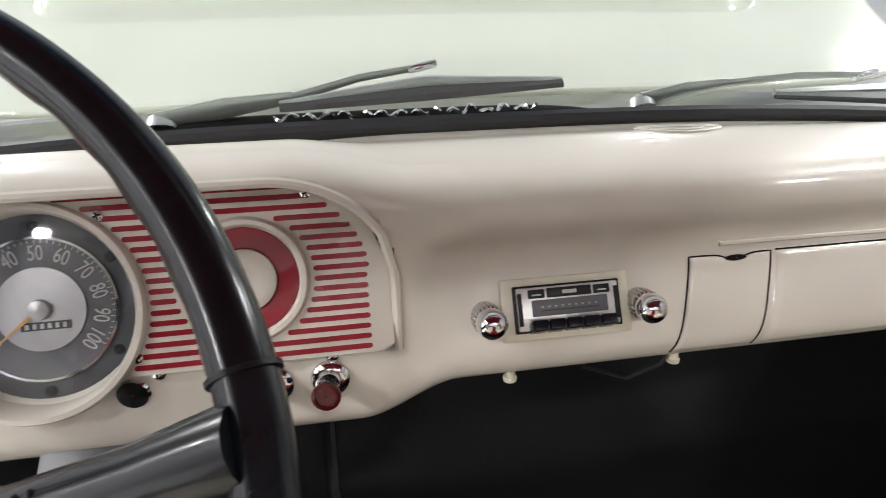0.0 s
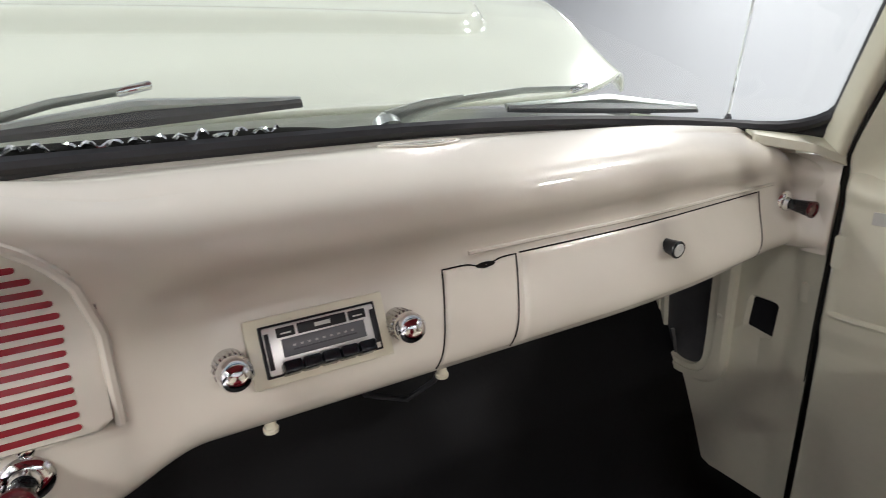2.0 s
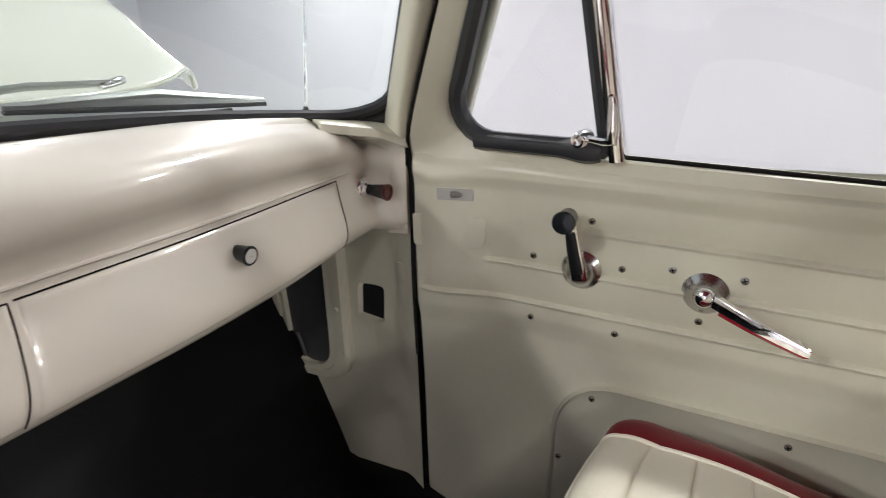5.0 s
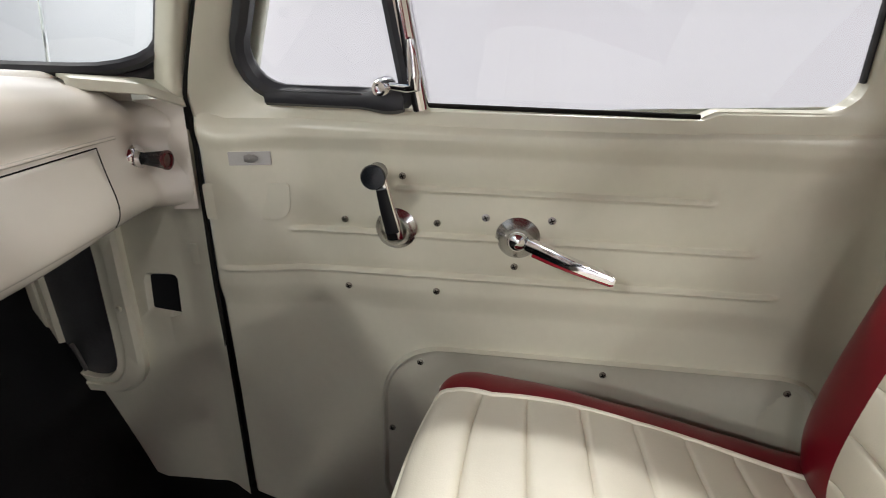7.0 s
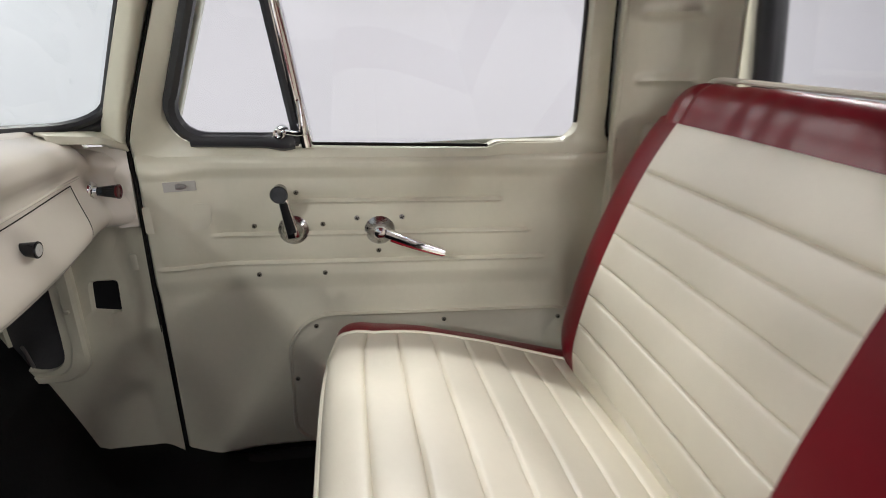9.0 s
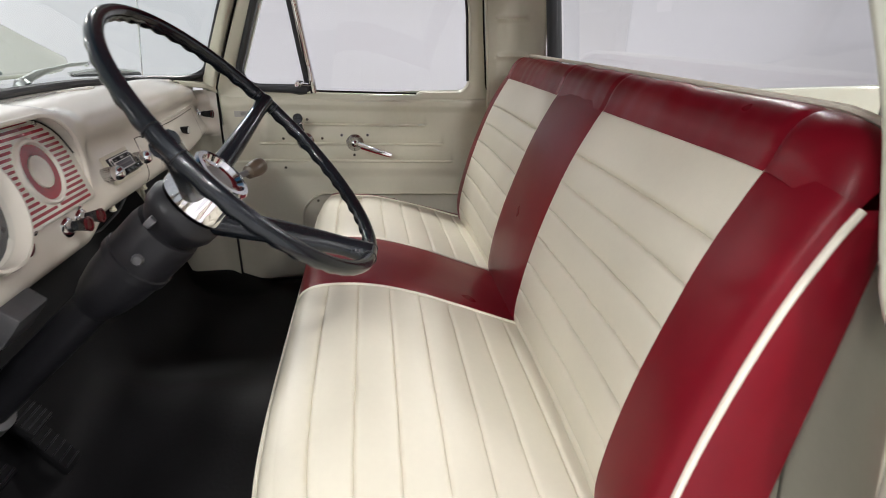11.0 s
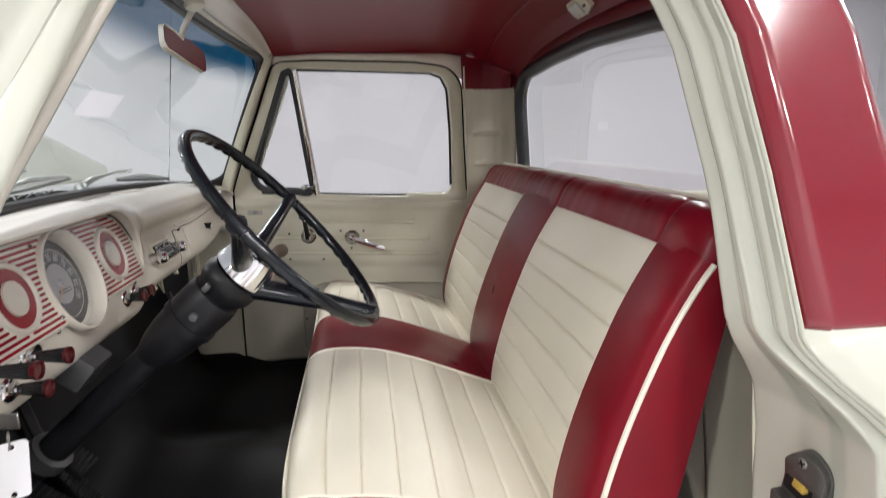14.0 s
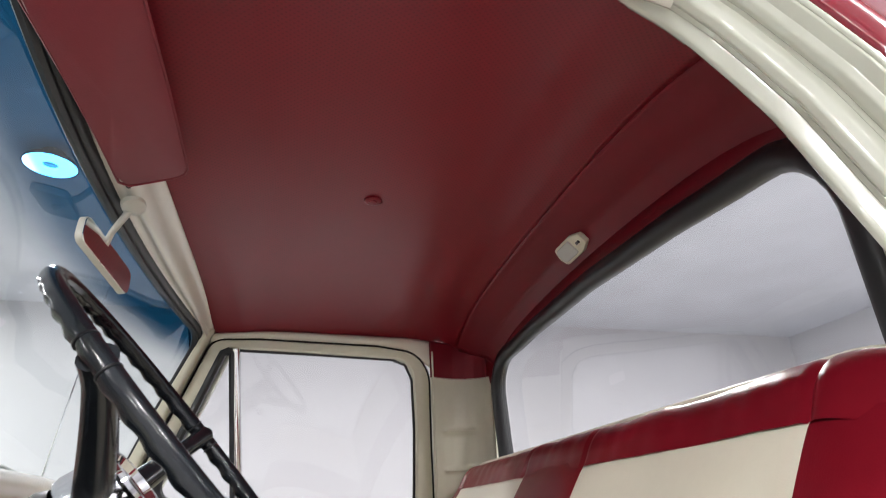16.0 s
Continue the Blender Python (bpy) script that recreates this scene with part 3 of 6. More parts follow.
part("gasket", tube([(p.x, rear_y(p.x, p.y) + 0.012, p.y) for p in rl], 0.021, 10, True), RUBBER, rs)
part("gasket_lip", tube([(p.x * 0.975, rear_y(p.x, p.y) + 0.012, RC[1] + (p.y - RC[1]) * 0.955) for p in rl], 0.007, 8, True), RUBBER, rs)

# the headliner's plain skirt above the rear window
keep = [i for i in range(240) if rear_in[i].y > 0.955]
lining = [[(p.x, rear_y(p.x, p.y) + o, p.y) for p in (rear_in[i].lerp(rear_out[i], w) for i in keep)] for w, o in ((0.0, 0.006), (0.5, 0.010), (1.0, 0.012))]
tagged(thick(mesh_ob("wall_rear_lining", loft(lining, closed=False), HEAD_PLAIN), 0.004, 0), "plain red vinyl headliner skirt over the rear window", "headliner skirt", kind="structure")

# outer roof and the outside of the cab
def roof(u, v):
    x, y = -0.76 + 1.52 * u, -0.278 - 0.93 * v
    edge = (abs(2 * u - 1)) ** 6
    return (x * (1 - 0.02 * edge), y, 1.255 - 0.12 * edge - 0.07 * step(0.75, 1.0, v) ** 1.5 - 0.10 * step(0.2, 0.0, v) ** 1.5)


tagged(thick(mesh_ob("roof", sheet(roof, 50, 40), RED_PAINT), 0.01), "red painted cab roof", "roof", kind="structure")

# passenger door
door = thing("door_1", "closed cream steel passenger door with bare pressed inner panel", "car door", kind="structure")


def slope(y):
    return 0.047 * (y + 0.35)


def door_x(y, z):
    """The pressed inner face: proud belt, three shallow creases, a softer lower step."""
    s = slope(y)
    x = 0.786
    x += 0.006 * step(0.610 + s, 0.585 + s, z)
    x += 0.006 * step(0.408 + s, 0.372 + s, z) * step(-0.93, -0.90, y)
    x += 0.012 * step(0.618 + s, 0.648 + s, z)
    for z0, ya, yb in ((0.548, -0.41, -0.80), (0.487, -0.27, -0.855), (0.432, -0.175, -0.885)):
        inside = step(ya, ya - 0.01, y) * step(yb, yb + 0.01, y)
        d = z - z0 - s
        x += inside * (0.0050 * step(-0.0020, 0.0012, d) * math.exp(-max(0, d) / 0.013) - 0.0030 * math.exp(-((d + 0.0042) / 0.0024) ** 2))
    x += 0.02 * step(-0.90, -0.99, y) * step(0.62, 0.50, z)
    return x - draw_in(y, z)


def door_panel(u, v):
    z = 0.022 + (0.662 - 0.022) * v
    yf = curve([(0.02, -0.1645), (0.40, -0.167), (0.66, -0.1735)], z)
    yr = curve([(0.02, -0.985), (0.05, -1.01), (0.30, -1.03), (0.56, -1.03), (0.64, -0.998), (0.67, -0.996)], z)
    y = yf + (yr - yf) * u
    edge = min(u, 1 - u) * 0.84
    x = door_x(y, z) + 0.004 * (1 - step(0, 0.004, edge)) + 0.010 * (1 - step(0, 0.012, z - 0.022))
    zz = z
    if z > 0.60:
        lim = curve([(-1.0, 0.626), (-0.937, 0.626), (-0.787, 0.631), (-0.770, 0.623), (-0.452, 0.641), (-0.25, 0.655), (-0.16, 0.66)], y)
        zz = 0.60 + (z - 0.60) * (lim - 0.60) / 0.062
    return (x, y, zz)


part("inner_panel", sheet(door_panel, 200, 460), CREAM_DULL, door)
gap_p, win_p = polar(GAP_LOOP, MID, N), polar(WIN_LOOP, MID, N)
up = [i for i in range(N) if gap_p[i].y > 0.60 or win_p[i].y > 0.66]
rows = []
for w, off in ((0.0, 0.012), (0.03, 0.003), (0.10, 0.0), (0.55, -0.002), (0.86, 0.0), (0.96, 0.006), (1.0, 0.026)):
    ring = []
    for i in range(N):
        g = gap_p[i].copy()
        if g.y < 0.60:
            # below the belt the frame ends at the panel
            k = (0.60 - MID[1]) / (g.y - MID[1])
            g = Vector(MID) + (g - Vector(MID)) * max(k, 0)
        p = g.lerp(win_p[i], w)
        low = step(0.70, 0.64, p.y)
        q = side(p, off + 0.004 * low - draw_in(*p))
        ring.append(q)
    rows.append(ring)
part("window_frame", loft(rows), CREAM_DULL, door)
part("outer_skin", sheet(lambda u, v: (0.855 - 0.02 * (2 * v - 1) ** 2, -0.15 - 0.86 * u, 0.0 + 0.63 * v), 20, 20), BODY, door)
# the dark line of the shut door
part("weatherstrip", tube([side(p, 0.0035 - draw_in(*p) - 0.006 * step(1.0, 1.06, p[1])) for p in even(GAP_LOOP, 0.015)], 0.0028, 8, True), GAP, door, "dark rubber weatherstrip in the door gap")

# panes: quarter window and door glass
DIV = ((-0.449, 0.64), (-0.405, 1.062))
pane = part("door_glass", loft([[side((p[0], p[1]), 0.022) for p in ((-0.445, 0.60), (-0.95, 0.60))], [side((p[0], p[1]), 0.022) for p in ((-0.40, 1.075), (-0.95, 1.075))]], closed=False), CLEAR, door, "clear wind-up door glass")
pane.visible_shadow = False
pane = part("quarter_glass", loft([[side((p[0], p[1]), 0.020) for p in ((-0.20, 0.64), (-0.45, 0.63))], [side((p[0], p[1]), 0.020) for p in ((-0.375, 1.06), (-0.40, 1.06))]], closed=False), CLEAR, door, "clear hinged quarter window glass")
pane.visible_shadow = False

# ---- dashboard ----
CX = -0.386  # middle of the instrument cluster
LEAN = 0.30  # how far the instrument panel leans back
PY = -0.143  # its depth at mid height


def hood_w(x):
    """1 over the instrument hood, 0 over the rest of the dash."""
    return step(-0.030, -0.112, x) * step(-0.775, -0.70, x)


def crest_w(x):
    """1 where the hood stands at its full height."""
    return step(-0.075, -0.195, x) * step(-0.775, -0.64, x)


def cluster_sd(x, z):
    """Inside (negative) the arched opening of the instrument cluster."""
    dx = abs(x - CX)
    top = 0.710 if dx < 0.18 else 0.710 - 0.078 * (1 - math.sqrt(max(0, 1 - min(1, (dx - 0.18) / 0.097) ** 2)))
    cup = math.hypot(x - CX, (z - 0.620) * 1.044) - 0.079
    return min(cup, max(dx - 0.277, z - top, 0.564 - z))


def smooth_prof(prof, n=60):
    """A rounder version of a profile."""
    p = [Vector(q) for q in prof]
    for _ in range(3):
        q = [p[0]]
        for a, b in zip(p, p[1:]):
            q += [a.lerp(b, 0.25), a.lerp(b, 0.75)]
        p = q + [p[-1]]
    return [(v.x, v.y) for v in p]


RIGHT = [(0.514, -0.128), (0.519, -0.145), (0.528, -0.155), (0.542, -0.160), (0.560, -0.157), (0.585, -0.1475), (0.616, -0.1375), (0.630, -0.1345), (0.642, -0.136),
         (0.652, -0.141), (0.664, -0.144), (0.680, -0.141), (0.692, -0.131), (0.700, -0.116), (0.706, -0.098)]
HOOD = [(0.482, -0.122), (0.486, -0.140), (0.494, -0.151), (0.508, -0.157), (0.535, -0.158), (0.566, -0.158), (0.62, -0.157), (0.68, -0.155), (0.704, -0.152),
        (0.713, -0.147), (0.720, -0.136), (0.724, -0.120), (0.7255, -0.100)]


RIGHT, HOOD = smooth_prof(RIGHT), smooth_prof(HOOD)


def bow(x):
    """The face curves forward toward the doors."""
    return 0.028 * step(0.35, 0.78, x) - 0.050 * step(0.735, 0.768, x) + 0.035 * step(-0.62, -0.80, x)


def face_range(x):
    lift = 0.012 * step(0.5, 0.75, x)
    return 0.514 + (0.482 - 0.514) * step(-0.055, -0.145, x) + lift, 0.706 + (0.7255 - 0.706) * crest_w(x) - 0.022 * step(0.45, 0.78, x) - 0.028 * step(0.69, 0.757, x) - 0.03 * step(-0.62, -0.8, x)


def face_y(x, z, recess=True):
    w = hood_w(x)
    z0, z1 = face_range(x)
    t = (z - z0) / (z1 - z0)
    yr = curve(RIGHT, 0.514 + t * (0.706 - 0.514))
    yh = curve(HOOD, 0.482 + t * (0.7255 - 0.482))
    y = yr + (yh - yr) * w + bow(x)
    if recess:
        d = cluster_sd(x, z)
        inn = step(0.002, -0.008, d)
        y += (PY + LEAN * (z - 0.63) + 0.034 - y) * inn
    return y


XS = sorted(set([round(-0.776 + 1.531 * i / 240, 4) for i in range(241)] + [CX + s * (0.277 + d) for s in (-1, 1) for d in (-0.010, -0.006, -0.003, 0, 0.003)]))


def face_point(i, v):
    x = XS[i]
    z0, z1 = face_range(x)
    z = z0 + (z1 - z0) * v
    return (x, face_y(x, z), z)


dash = thing("dashboard", "cream painted steel dashboard with a rolled top and hooded instrument panel", "dashboard")
NV = 110
bm = sheet(lambda u, v: face_point(round(u * (len(XS) - 1)), v), len(XS) - 1, NV)
part("face", bm, CREAM, dash, angle=60)


def top_point(i, v):
    x = XS[i]
    z0, z1 = face_range(x)
    a = Vector((x, face_y(x, z1, False), z1))
    u = max(-1, min(1, x / 0.80))
    b = ws(u, 0.0, -0.010)
    b.x = x
    b.y += 0.006
    b.z += 0.002
    p = a.lerp(b, v)
    w = crest_w(x)
    flat = b.z - 0.003
    low = p.z + 0.012 * math.sin(math.pi * min(1, v * 1.25)) * (1 - v)
    high = flat + (z1 - flat) * (1 - step(0.05, 0.9, v) ** 1.2) + 0.005 * math.sin(math.pi * min(1, v * 2)) * (1 - v)
    p.z = low + (high - low) * w
    return p


part("top", sheet(lambda u, v: top_point(round(u * (len(XS) - 1)), v), len(XS) - 1, 26), CREAM, dash)


def under_point(i, v):
    x = XS[i]
    z0, _ = face_range(x)
    return (x, face_y(x, z0) + 0.05 * v, z0 + 0.012 * v * v)


def end_point(u, v):
    """The dash turns back to meet the shut door's edge."""
    x = XS[-1]
    z0, z1 = face_range(x)
    z = z0 - 0.004 + (z1 + 0.006 - z0) * v
    y = face_y(x, min(max(z, z0), z1), False)
    out = 0.004
    return (x - 0.001 + out * u, y + (curve([(0.52, -0.164), (0.70, -0.167)], z) - y) * u ** 0.8, z)


part("end_return", sheet(end_point, 10, 40), CREAM, dash, "dash end beside the door")


def corner_cap(u, v):
    """The flat plate where the dash, the gasket and the pillar meet."""
    a = Vector((curve([(0, 0.664), (0.5, 0.716), (1, 0.757)], u), curve([(0, -0.093), (0.5, -0.146), (1, -0.166)], u), curve([(0, 0.688), (0.5, 0.676), (1, 0.658)], u)))
    b = Vector((curve([(0, 0.690), (0.5, 0.790), (1, 0.775)], u), curve([(0, -0.055), (0.5, -0.096), (1, -0.168)], u), curve([(0, 0.694), (0.5, 0.684), (1, 0.671)], u)))
    p = a.lerp(b, max(0, v))
    if v < 0:
        p += Vector((0, 0.004, 0.016)) * v
    return p


thick(part("corner_cap", sheet(lambda u, v: corner_cap(u, 1.6 * v - 0.6), 24, 16), CREAM_DULL, dash, "flat cream plate at the foot of the pillar"), 0.004, 1)
part("cap_screw", lathe([(0, 0.0026), (0.003, 0.0022), (0.0045, 0.0008), (0.0048, -0.002)], aim(Vector(corner_cap(0.82, 0.5)) + Vector((0, 0, 0.003)), (-0.2, -0.2, 1)), 12), CREAM, dash)
part("bottom_lip", sheet(lambda u, v: under_point(round(u * (len(XS) - 1)), v), len(XS) - 1, 4), CREAM, dash)


# ---- seat ----
seat = thing("bench_seat", "cream and red vinyl bench seat with pleated panels and white piping", "bench seat")
C_PROF = [(-0.478, 0.350), (-0.486, 0.374), (-0.508, 0.388), (-0.55, 0.392), (-0.62, 0.386), (-0.70, 0.362), (-0.78, 0.330), (-0.86, 0.296), (-0.93, 0.270)]
B_PROF = [(-0.885, 0.262), (-0.880, 0.30), (-0.892, 0.36), (-0.915, 0.44), (-0.945, 0.52), (-0.980, 0.60), (-1.018, 0.664), (-1.036, 0.688)]
R_PROF = [(-1.027, 0.680), (-1.034, 0.693), (-1.039, 0.705), (-1.050, 0.724), (-1.068, 0.738), (-1.088, 0.738), (-1.102, 0.728)]


def along(prof, t):
    ls = [0.0]
    for a, b in zip(prof, prof[1:]):
        ls.append(ls[-1] + math.dist(a, b))
    d = t * ls[-1]
    for k in range(len(prof) - 1):
        if d <= ls[k + 1] + 1e-9:
            w = (d - ls[k]) / (ls[k + 1] - ls[k])
            y, z = (prof[k][j] + (prof[k + 1][j] - prof[k][j]) * w for j in (0, 1))
            n = Vector((0, -(prof[k + 1][1] - prof[k][1]), prof[k + 1][0] - prof[k][0])).normalized()
            return Vector((0, y, z)), -n
    return Vector((0, *prof[-1])), n


C_PROF, B_PROF, R_PROF = smooth_prof(C_PROF), smooth_prof(B_PROF), smooth_prof(R_PROF)


def crown(x, y):
    """How far the cushion falls toward its ends."""
    k = curve([(-0.90, 0.008), (-0.70, 0.025), (-0.55, 0.030), (-0.50, 0.018), (-0.478, 0.006)], y)
    return k * (abs(x) / 0.66) ** 4 + 0.022 * step(0.15, 0.66, x)


def skew(x, y):
    """The passenger end of the cushion stands a little further forward."""
    return 0.014 * step(0.0, 0.6, x) * step(-0.80, -0.50, y) - 0.014 * min(1, abs(x) / 0.648) ** 8 * step(-0.62, -0.49, y)


def seat_panel(prof, x0, x1, pleats, nu, nv, side_drop=None, puff=0.0, seams=True):
    def fn(u, v):
        p, n = along(prof, v)
        x = x0 + (x1 - x0) * u
        h = 0.0
        if pleats:
            n_, off, last = pleats
            t = v * n_ - off
            w = (t + off) / (1 + off) if t < 1 and off > 0 else (t - last) / (n_ - off - last) if t > last else t % 1.0
            h = 0.0050 * (1 - abs(2 * w - 1) ** 15) + 0.0018 * (1 - (2 * w - 1) ** 2) - 0.005
            h *= step(0, 0.02, u) * step(1, 0.98, u)
        h += puff * math.sin(math.pi * u) ** 0.6
        h += 0.0016 * noise.noise(Vector((x * 11, p.y * 9, p.z * 9 + 3)))
        q = p + n * h
        q.x = x
        # crown across the width
        q.z -= crown(x, p.y) if prof is C_PROF else 0
        q.y += skew(x, p.y) if prof is C_PROF else 0
        q.y += 0.012 * (abs(x) / 0.66) ** 6 if prof is not C_PROF else 0
        if side_drop:
            q = side_drop(q, u, n)
        return q
    return sheet(fn, nu, nv)


def drop_at(prof, q, drop):
    """How far a bolster falls to its piping: little at the cushion's front, most in the middle."""
    return 0.064 * (1 - math.exp(-max(0, -0.478 - q.y) / 0.030)) if prof is C_PROF else drop


def bolster(prof, sign, width, drop, pow_=2.4):
    def f(q, u, n):
        w = u if sign > 0 else 1 - u
        q = q - (Vector((0, 0, 1)) if prof is C_PROF else n) * drop_at(prof, q, drop) * (1 - (1 - w ** pow_) ** (1 / pow_))
        return q
    return f


def edge_x(y):
    """Half width of the cushion at its piping, rounded at the front corners."""
    return CW + (CE - CW) * math.sqrt(max(0, 1 - (1 - min(1, max(0, (-0.478 - y) / 0.085))) ** 2))


def edge_z(sign, y):
    z = curve([(-0.95, 0.238), (-0.90, 0.239), (-0.805, 0.247), (-0.74, 0.259), (-0.673, 0.276), (-0.625, 0.293), (-0.583, 0.311), (-0.55, 0.328), (-0.524, 0.340), (-0.50, 0.350), (-0.478, 0.352)], y)
    return z - (0.02 if sign > 0 else 0)


def cushion_end(sign, u, v):
    p, n = along(C_PROF, v)
    zin = p.z - crown(sign * CW, p.y)
    a = u * math.pi / 2
    ez = min(zin, edge_z(sign, p.y))
    x = CW + (edge_x(p.y) + 0.004 * math.sin(2 * a) - CW) * math.sin(a) ** 0.9
    z = zin - (zin - ez) * (1 - math.cos(a) ** 0.9) + 0.003 * math.sin(2 * a)
    return Vector((sign * x, p.y + skew(sign * CW, p.y), z + 0.0016 * noise.noise(Vector((x * 30, p.y * 14, sign)))))


XW, XE, XR = 0.596, 0.700, 0.684
CW, CE = 0.648, 0.716
part("cushion_pad", seat_panel(C_PROF, -CW, -0.145, (8.8, 0.41, 8), 40, 300), CREAM_VINYL, seat, "cream pleated driver half of the cushion")
part("cushion_pad", seat_panel(C_PROF, 0.118, CW, (8.8, 0.41, 8), 40, 300), CREAM_VINYL, seat, "cream pleated passenger half of the cushion")
part("cushion_stripe", seat_panel(C_PROF, -0.145, 0.118, 0, 20, 60, puff=0.004), RED_VINYL, seat, "red vinyl centre stripe of the cushion")
for sign in (-1, 1):
    a, b = (CW, CE) if sign > 0 else (-CE, -CW)
    part("cushion_bolster", sheet(lambda u, v, s=sign: cushion_end(s, u, v), 24, 90), RED_VINYL, seat, "rounded red vinyl end of the cushion")
part("back_pad", seat_panel(B_PROF, -XW, -0.130, (8.45, -0.3, 7), 40, 300), CREAM_VINYL, seat, "cream pleated driver half of the backrest")
part("back_pad", seat_panel(B_PROF, 0.138, XW, (8.45, -0.3, 7), 40, 300), CREAM_VINYL, seat, "cream pleated passenger half of the backrest")
part("back_stripe", seat_panel(B_PROF, -0.130, 0.138, 0, 20, 60, puff=0.004), RED_VINYL, seat, "red vinyl centre stripe of the backrest")
for sign in (-1, 1):
    a, b = (XW, XR) if sign > 0 else (-XE, -XW)
    part("back_bolster", seat_panel(B_PROF, a, b, 0, 24, 60, side_drop=bolster(B_PROF, sign, 0.1, 0.034)), RED_VINYL, seat, "rounded red vinyl end of the backrest")


def roll_drop(q, u, n):
    w = abs(2 * u - 1)
    k = max(0, (w - 0.86) / 0.14)
    return q - Vector((0, 0, 1)) * 0.05 * (1 - math.sqrt(max(0, 1 - k ** 2.2))) - Vector((0, 1, 0)) * 0.02 * k ** 3


def roll_wave(q, u, n):
    """The stuffed roll sags between its seams and is pulled in at them."""
    q = roll_drop(q, u, n)
    pull = sum(math.exp(-((q.x - x) / 0.006) ** 2) for x in (-XW, -0.130, 0.138, XW))
    sag = noise.noise(Vector((q.x * 9, 2.0, q.z * 6))) + 0.5 * noise.noise(Vector((q.x * 26, 7.0, q.z * 14)))
    return q + n * (0.0032 * sag - 0.0045 * pull)


def roll_fn(prof):
    return seat_panel(prof, -XE + 0.004, XR - 0.004, 0, 220, 40, side_drop=roll_wave)


part("top_roll", roll_fn(R_PROF), RED_VINYL, seat, "padded red vinyl roll along the top of the backrest")
# back, sides and skirts
part("back_shell", sheet(lambda u, v: ((-0.668 + 1.336 * u), -1.100 - 0.004 * math.sin(math.pi * v) + 0.11 * (1 - v), 0.22 + 0.505 * v - 0.05 * max(0, (abs(2 * u - 1) - 0.86) / 0.14) ** 2 * v), 60, 14), RED_VINYL, seat, "red vinyl rear of the backrest")


def edge_of(prof, sign, drop, pow_=2.4):
    out = []
    for k in range(61):
        p, n = along(prof, k / 60)
        x = XR if sign > 0 else -XE
        if prof is C_PROF:
            q = cushion_end(sign, 1.0, k / 60)
        else:
            q = p - n * drop_at(prof, p, drop)
            q.x = x
            q.y += 0.012 * (XE / 0.66) ** 6
        out.append(q)
    return out


for sign in (-1, 1):
    ce, be = edge_of(C_PROF, sign, 0.06), edge_of(B_PROF, sign, 0.034)
    part("cushion_skirt", loft([ce, [Vector((p.x + sign * 0.006, p.y, 0.7 * p.z + 0.3 * 0.12)) for p in ce], [Vector((p.x + sign * 0.002, p.y - 0.02 * step(-0.75, -0.478, p.y), 0.35 * p.z + 0.65 * 0.12)) for p in ce], [Vector((p.x - sign * 0.035, p.y - 0.075 * step(-0.75, -0.478, p.y), 0.12)) for p in ce]], closed=False), RED_VINYL, seat, "red vinyl side skirt of the cushion")
    part("back_side", loft([be, [Vector((p.x + sign * 0.006, p.y - 0.03, p.z)) for p in be], [Vector((p.x - sign * 0.004, -1.10 + 0.11 * (1 - (p.z - 0.22) / 0.505) + 0.002, p.z - 0.01)) for p in be]], closed=False), RED_VINYL, seat, "red vinyl side of the backrest")
    part("piping", tube(ce[2:], 0.0040, 8), PIPING, seat, "white piping cord")
    part("piping", tube(be, 0.0042, 8), PIPING, seat, "white piping cord")
    inner = []
    for k in range(61):
        p, n = along(C_PROF, k / 60)
        p.x = sign * CW
        p.z -= crown(sign * CW, p.y)
        p.y += skew(p.x, p.y)
        inner.append(p + n * 0.001)
    part("piping", tube(inner, 0.0028, 6), PIPING, seat, "white piping cord")
for x in (-0.146, 0.118):
    pts = []
    for k in range(61):
        p, n = along(C_PROF, k / 60)
        p.x = x
        p.y += skew(x, p.y)
        pts.append(p + n * 0.001)
    part("piping", tube(pts, 0.0026, 6), PIPING, seat, "white piping cord")


def front_pt(u, v):
    x = -CW + 2 * CW * u
    w = 0.0
    y = C_PROF[0][0] - 0.02 * (1 - math.sqrt(max(0, 1 - w ** 2.4)))
    z = C_PROF[0][1] - crown(x, -0.478)
    return Vector((x * (1 - 0.05 * v), y + skew(x, -0.478) - 0.075 * v * v + 0.014 * math.sin(math.pi * v), z + (0.12 - z) * v))


part("front_band", sheet(front_pt, 60, 10), RED_VINYL, seat, "red vinyl front band of the cushion")
part("piping", tube([front_pt(k / 80, 0.0) for k in range(81)], 0.0042, 8), PIPING, seat, "white piping cord")
part("piping", tube([Vector(roll_drop(Vector((-XE + 0.01 + (XE + XR - 0.02) * k / 80, -1.086, 0.7415)), k / 80, None)) for k in range(81)], 0.0042, 8), PIPING, seat, "white piping cord")

# ---- steering ----
WC = Vector((-0.3732, -0.4851, 0.6890))
AX = Vector((-0.0316, -0.7480, 0.6630)).normalized()
XW_ = (Vector((1, 0, 0)) - AX * AX.x).normalized()
UPW = AX.cross(XW_)
WM = Matrix(((XW_.x, UPW.x, AX.x, WC.x), (XW_.y, UPW.y, AX.y, WC.y), (XW_.z, UPW.z, AX.z, WC.z), (0, 0, 0, 1)))
RIM = 0.2061
wheel = thing("steering_wheel", "black three-spoke steering wheel with finger grips and a chrome horn ring", "steering wheel")


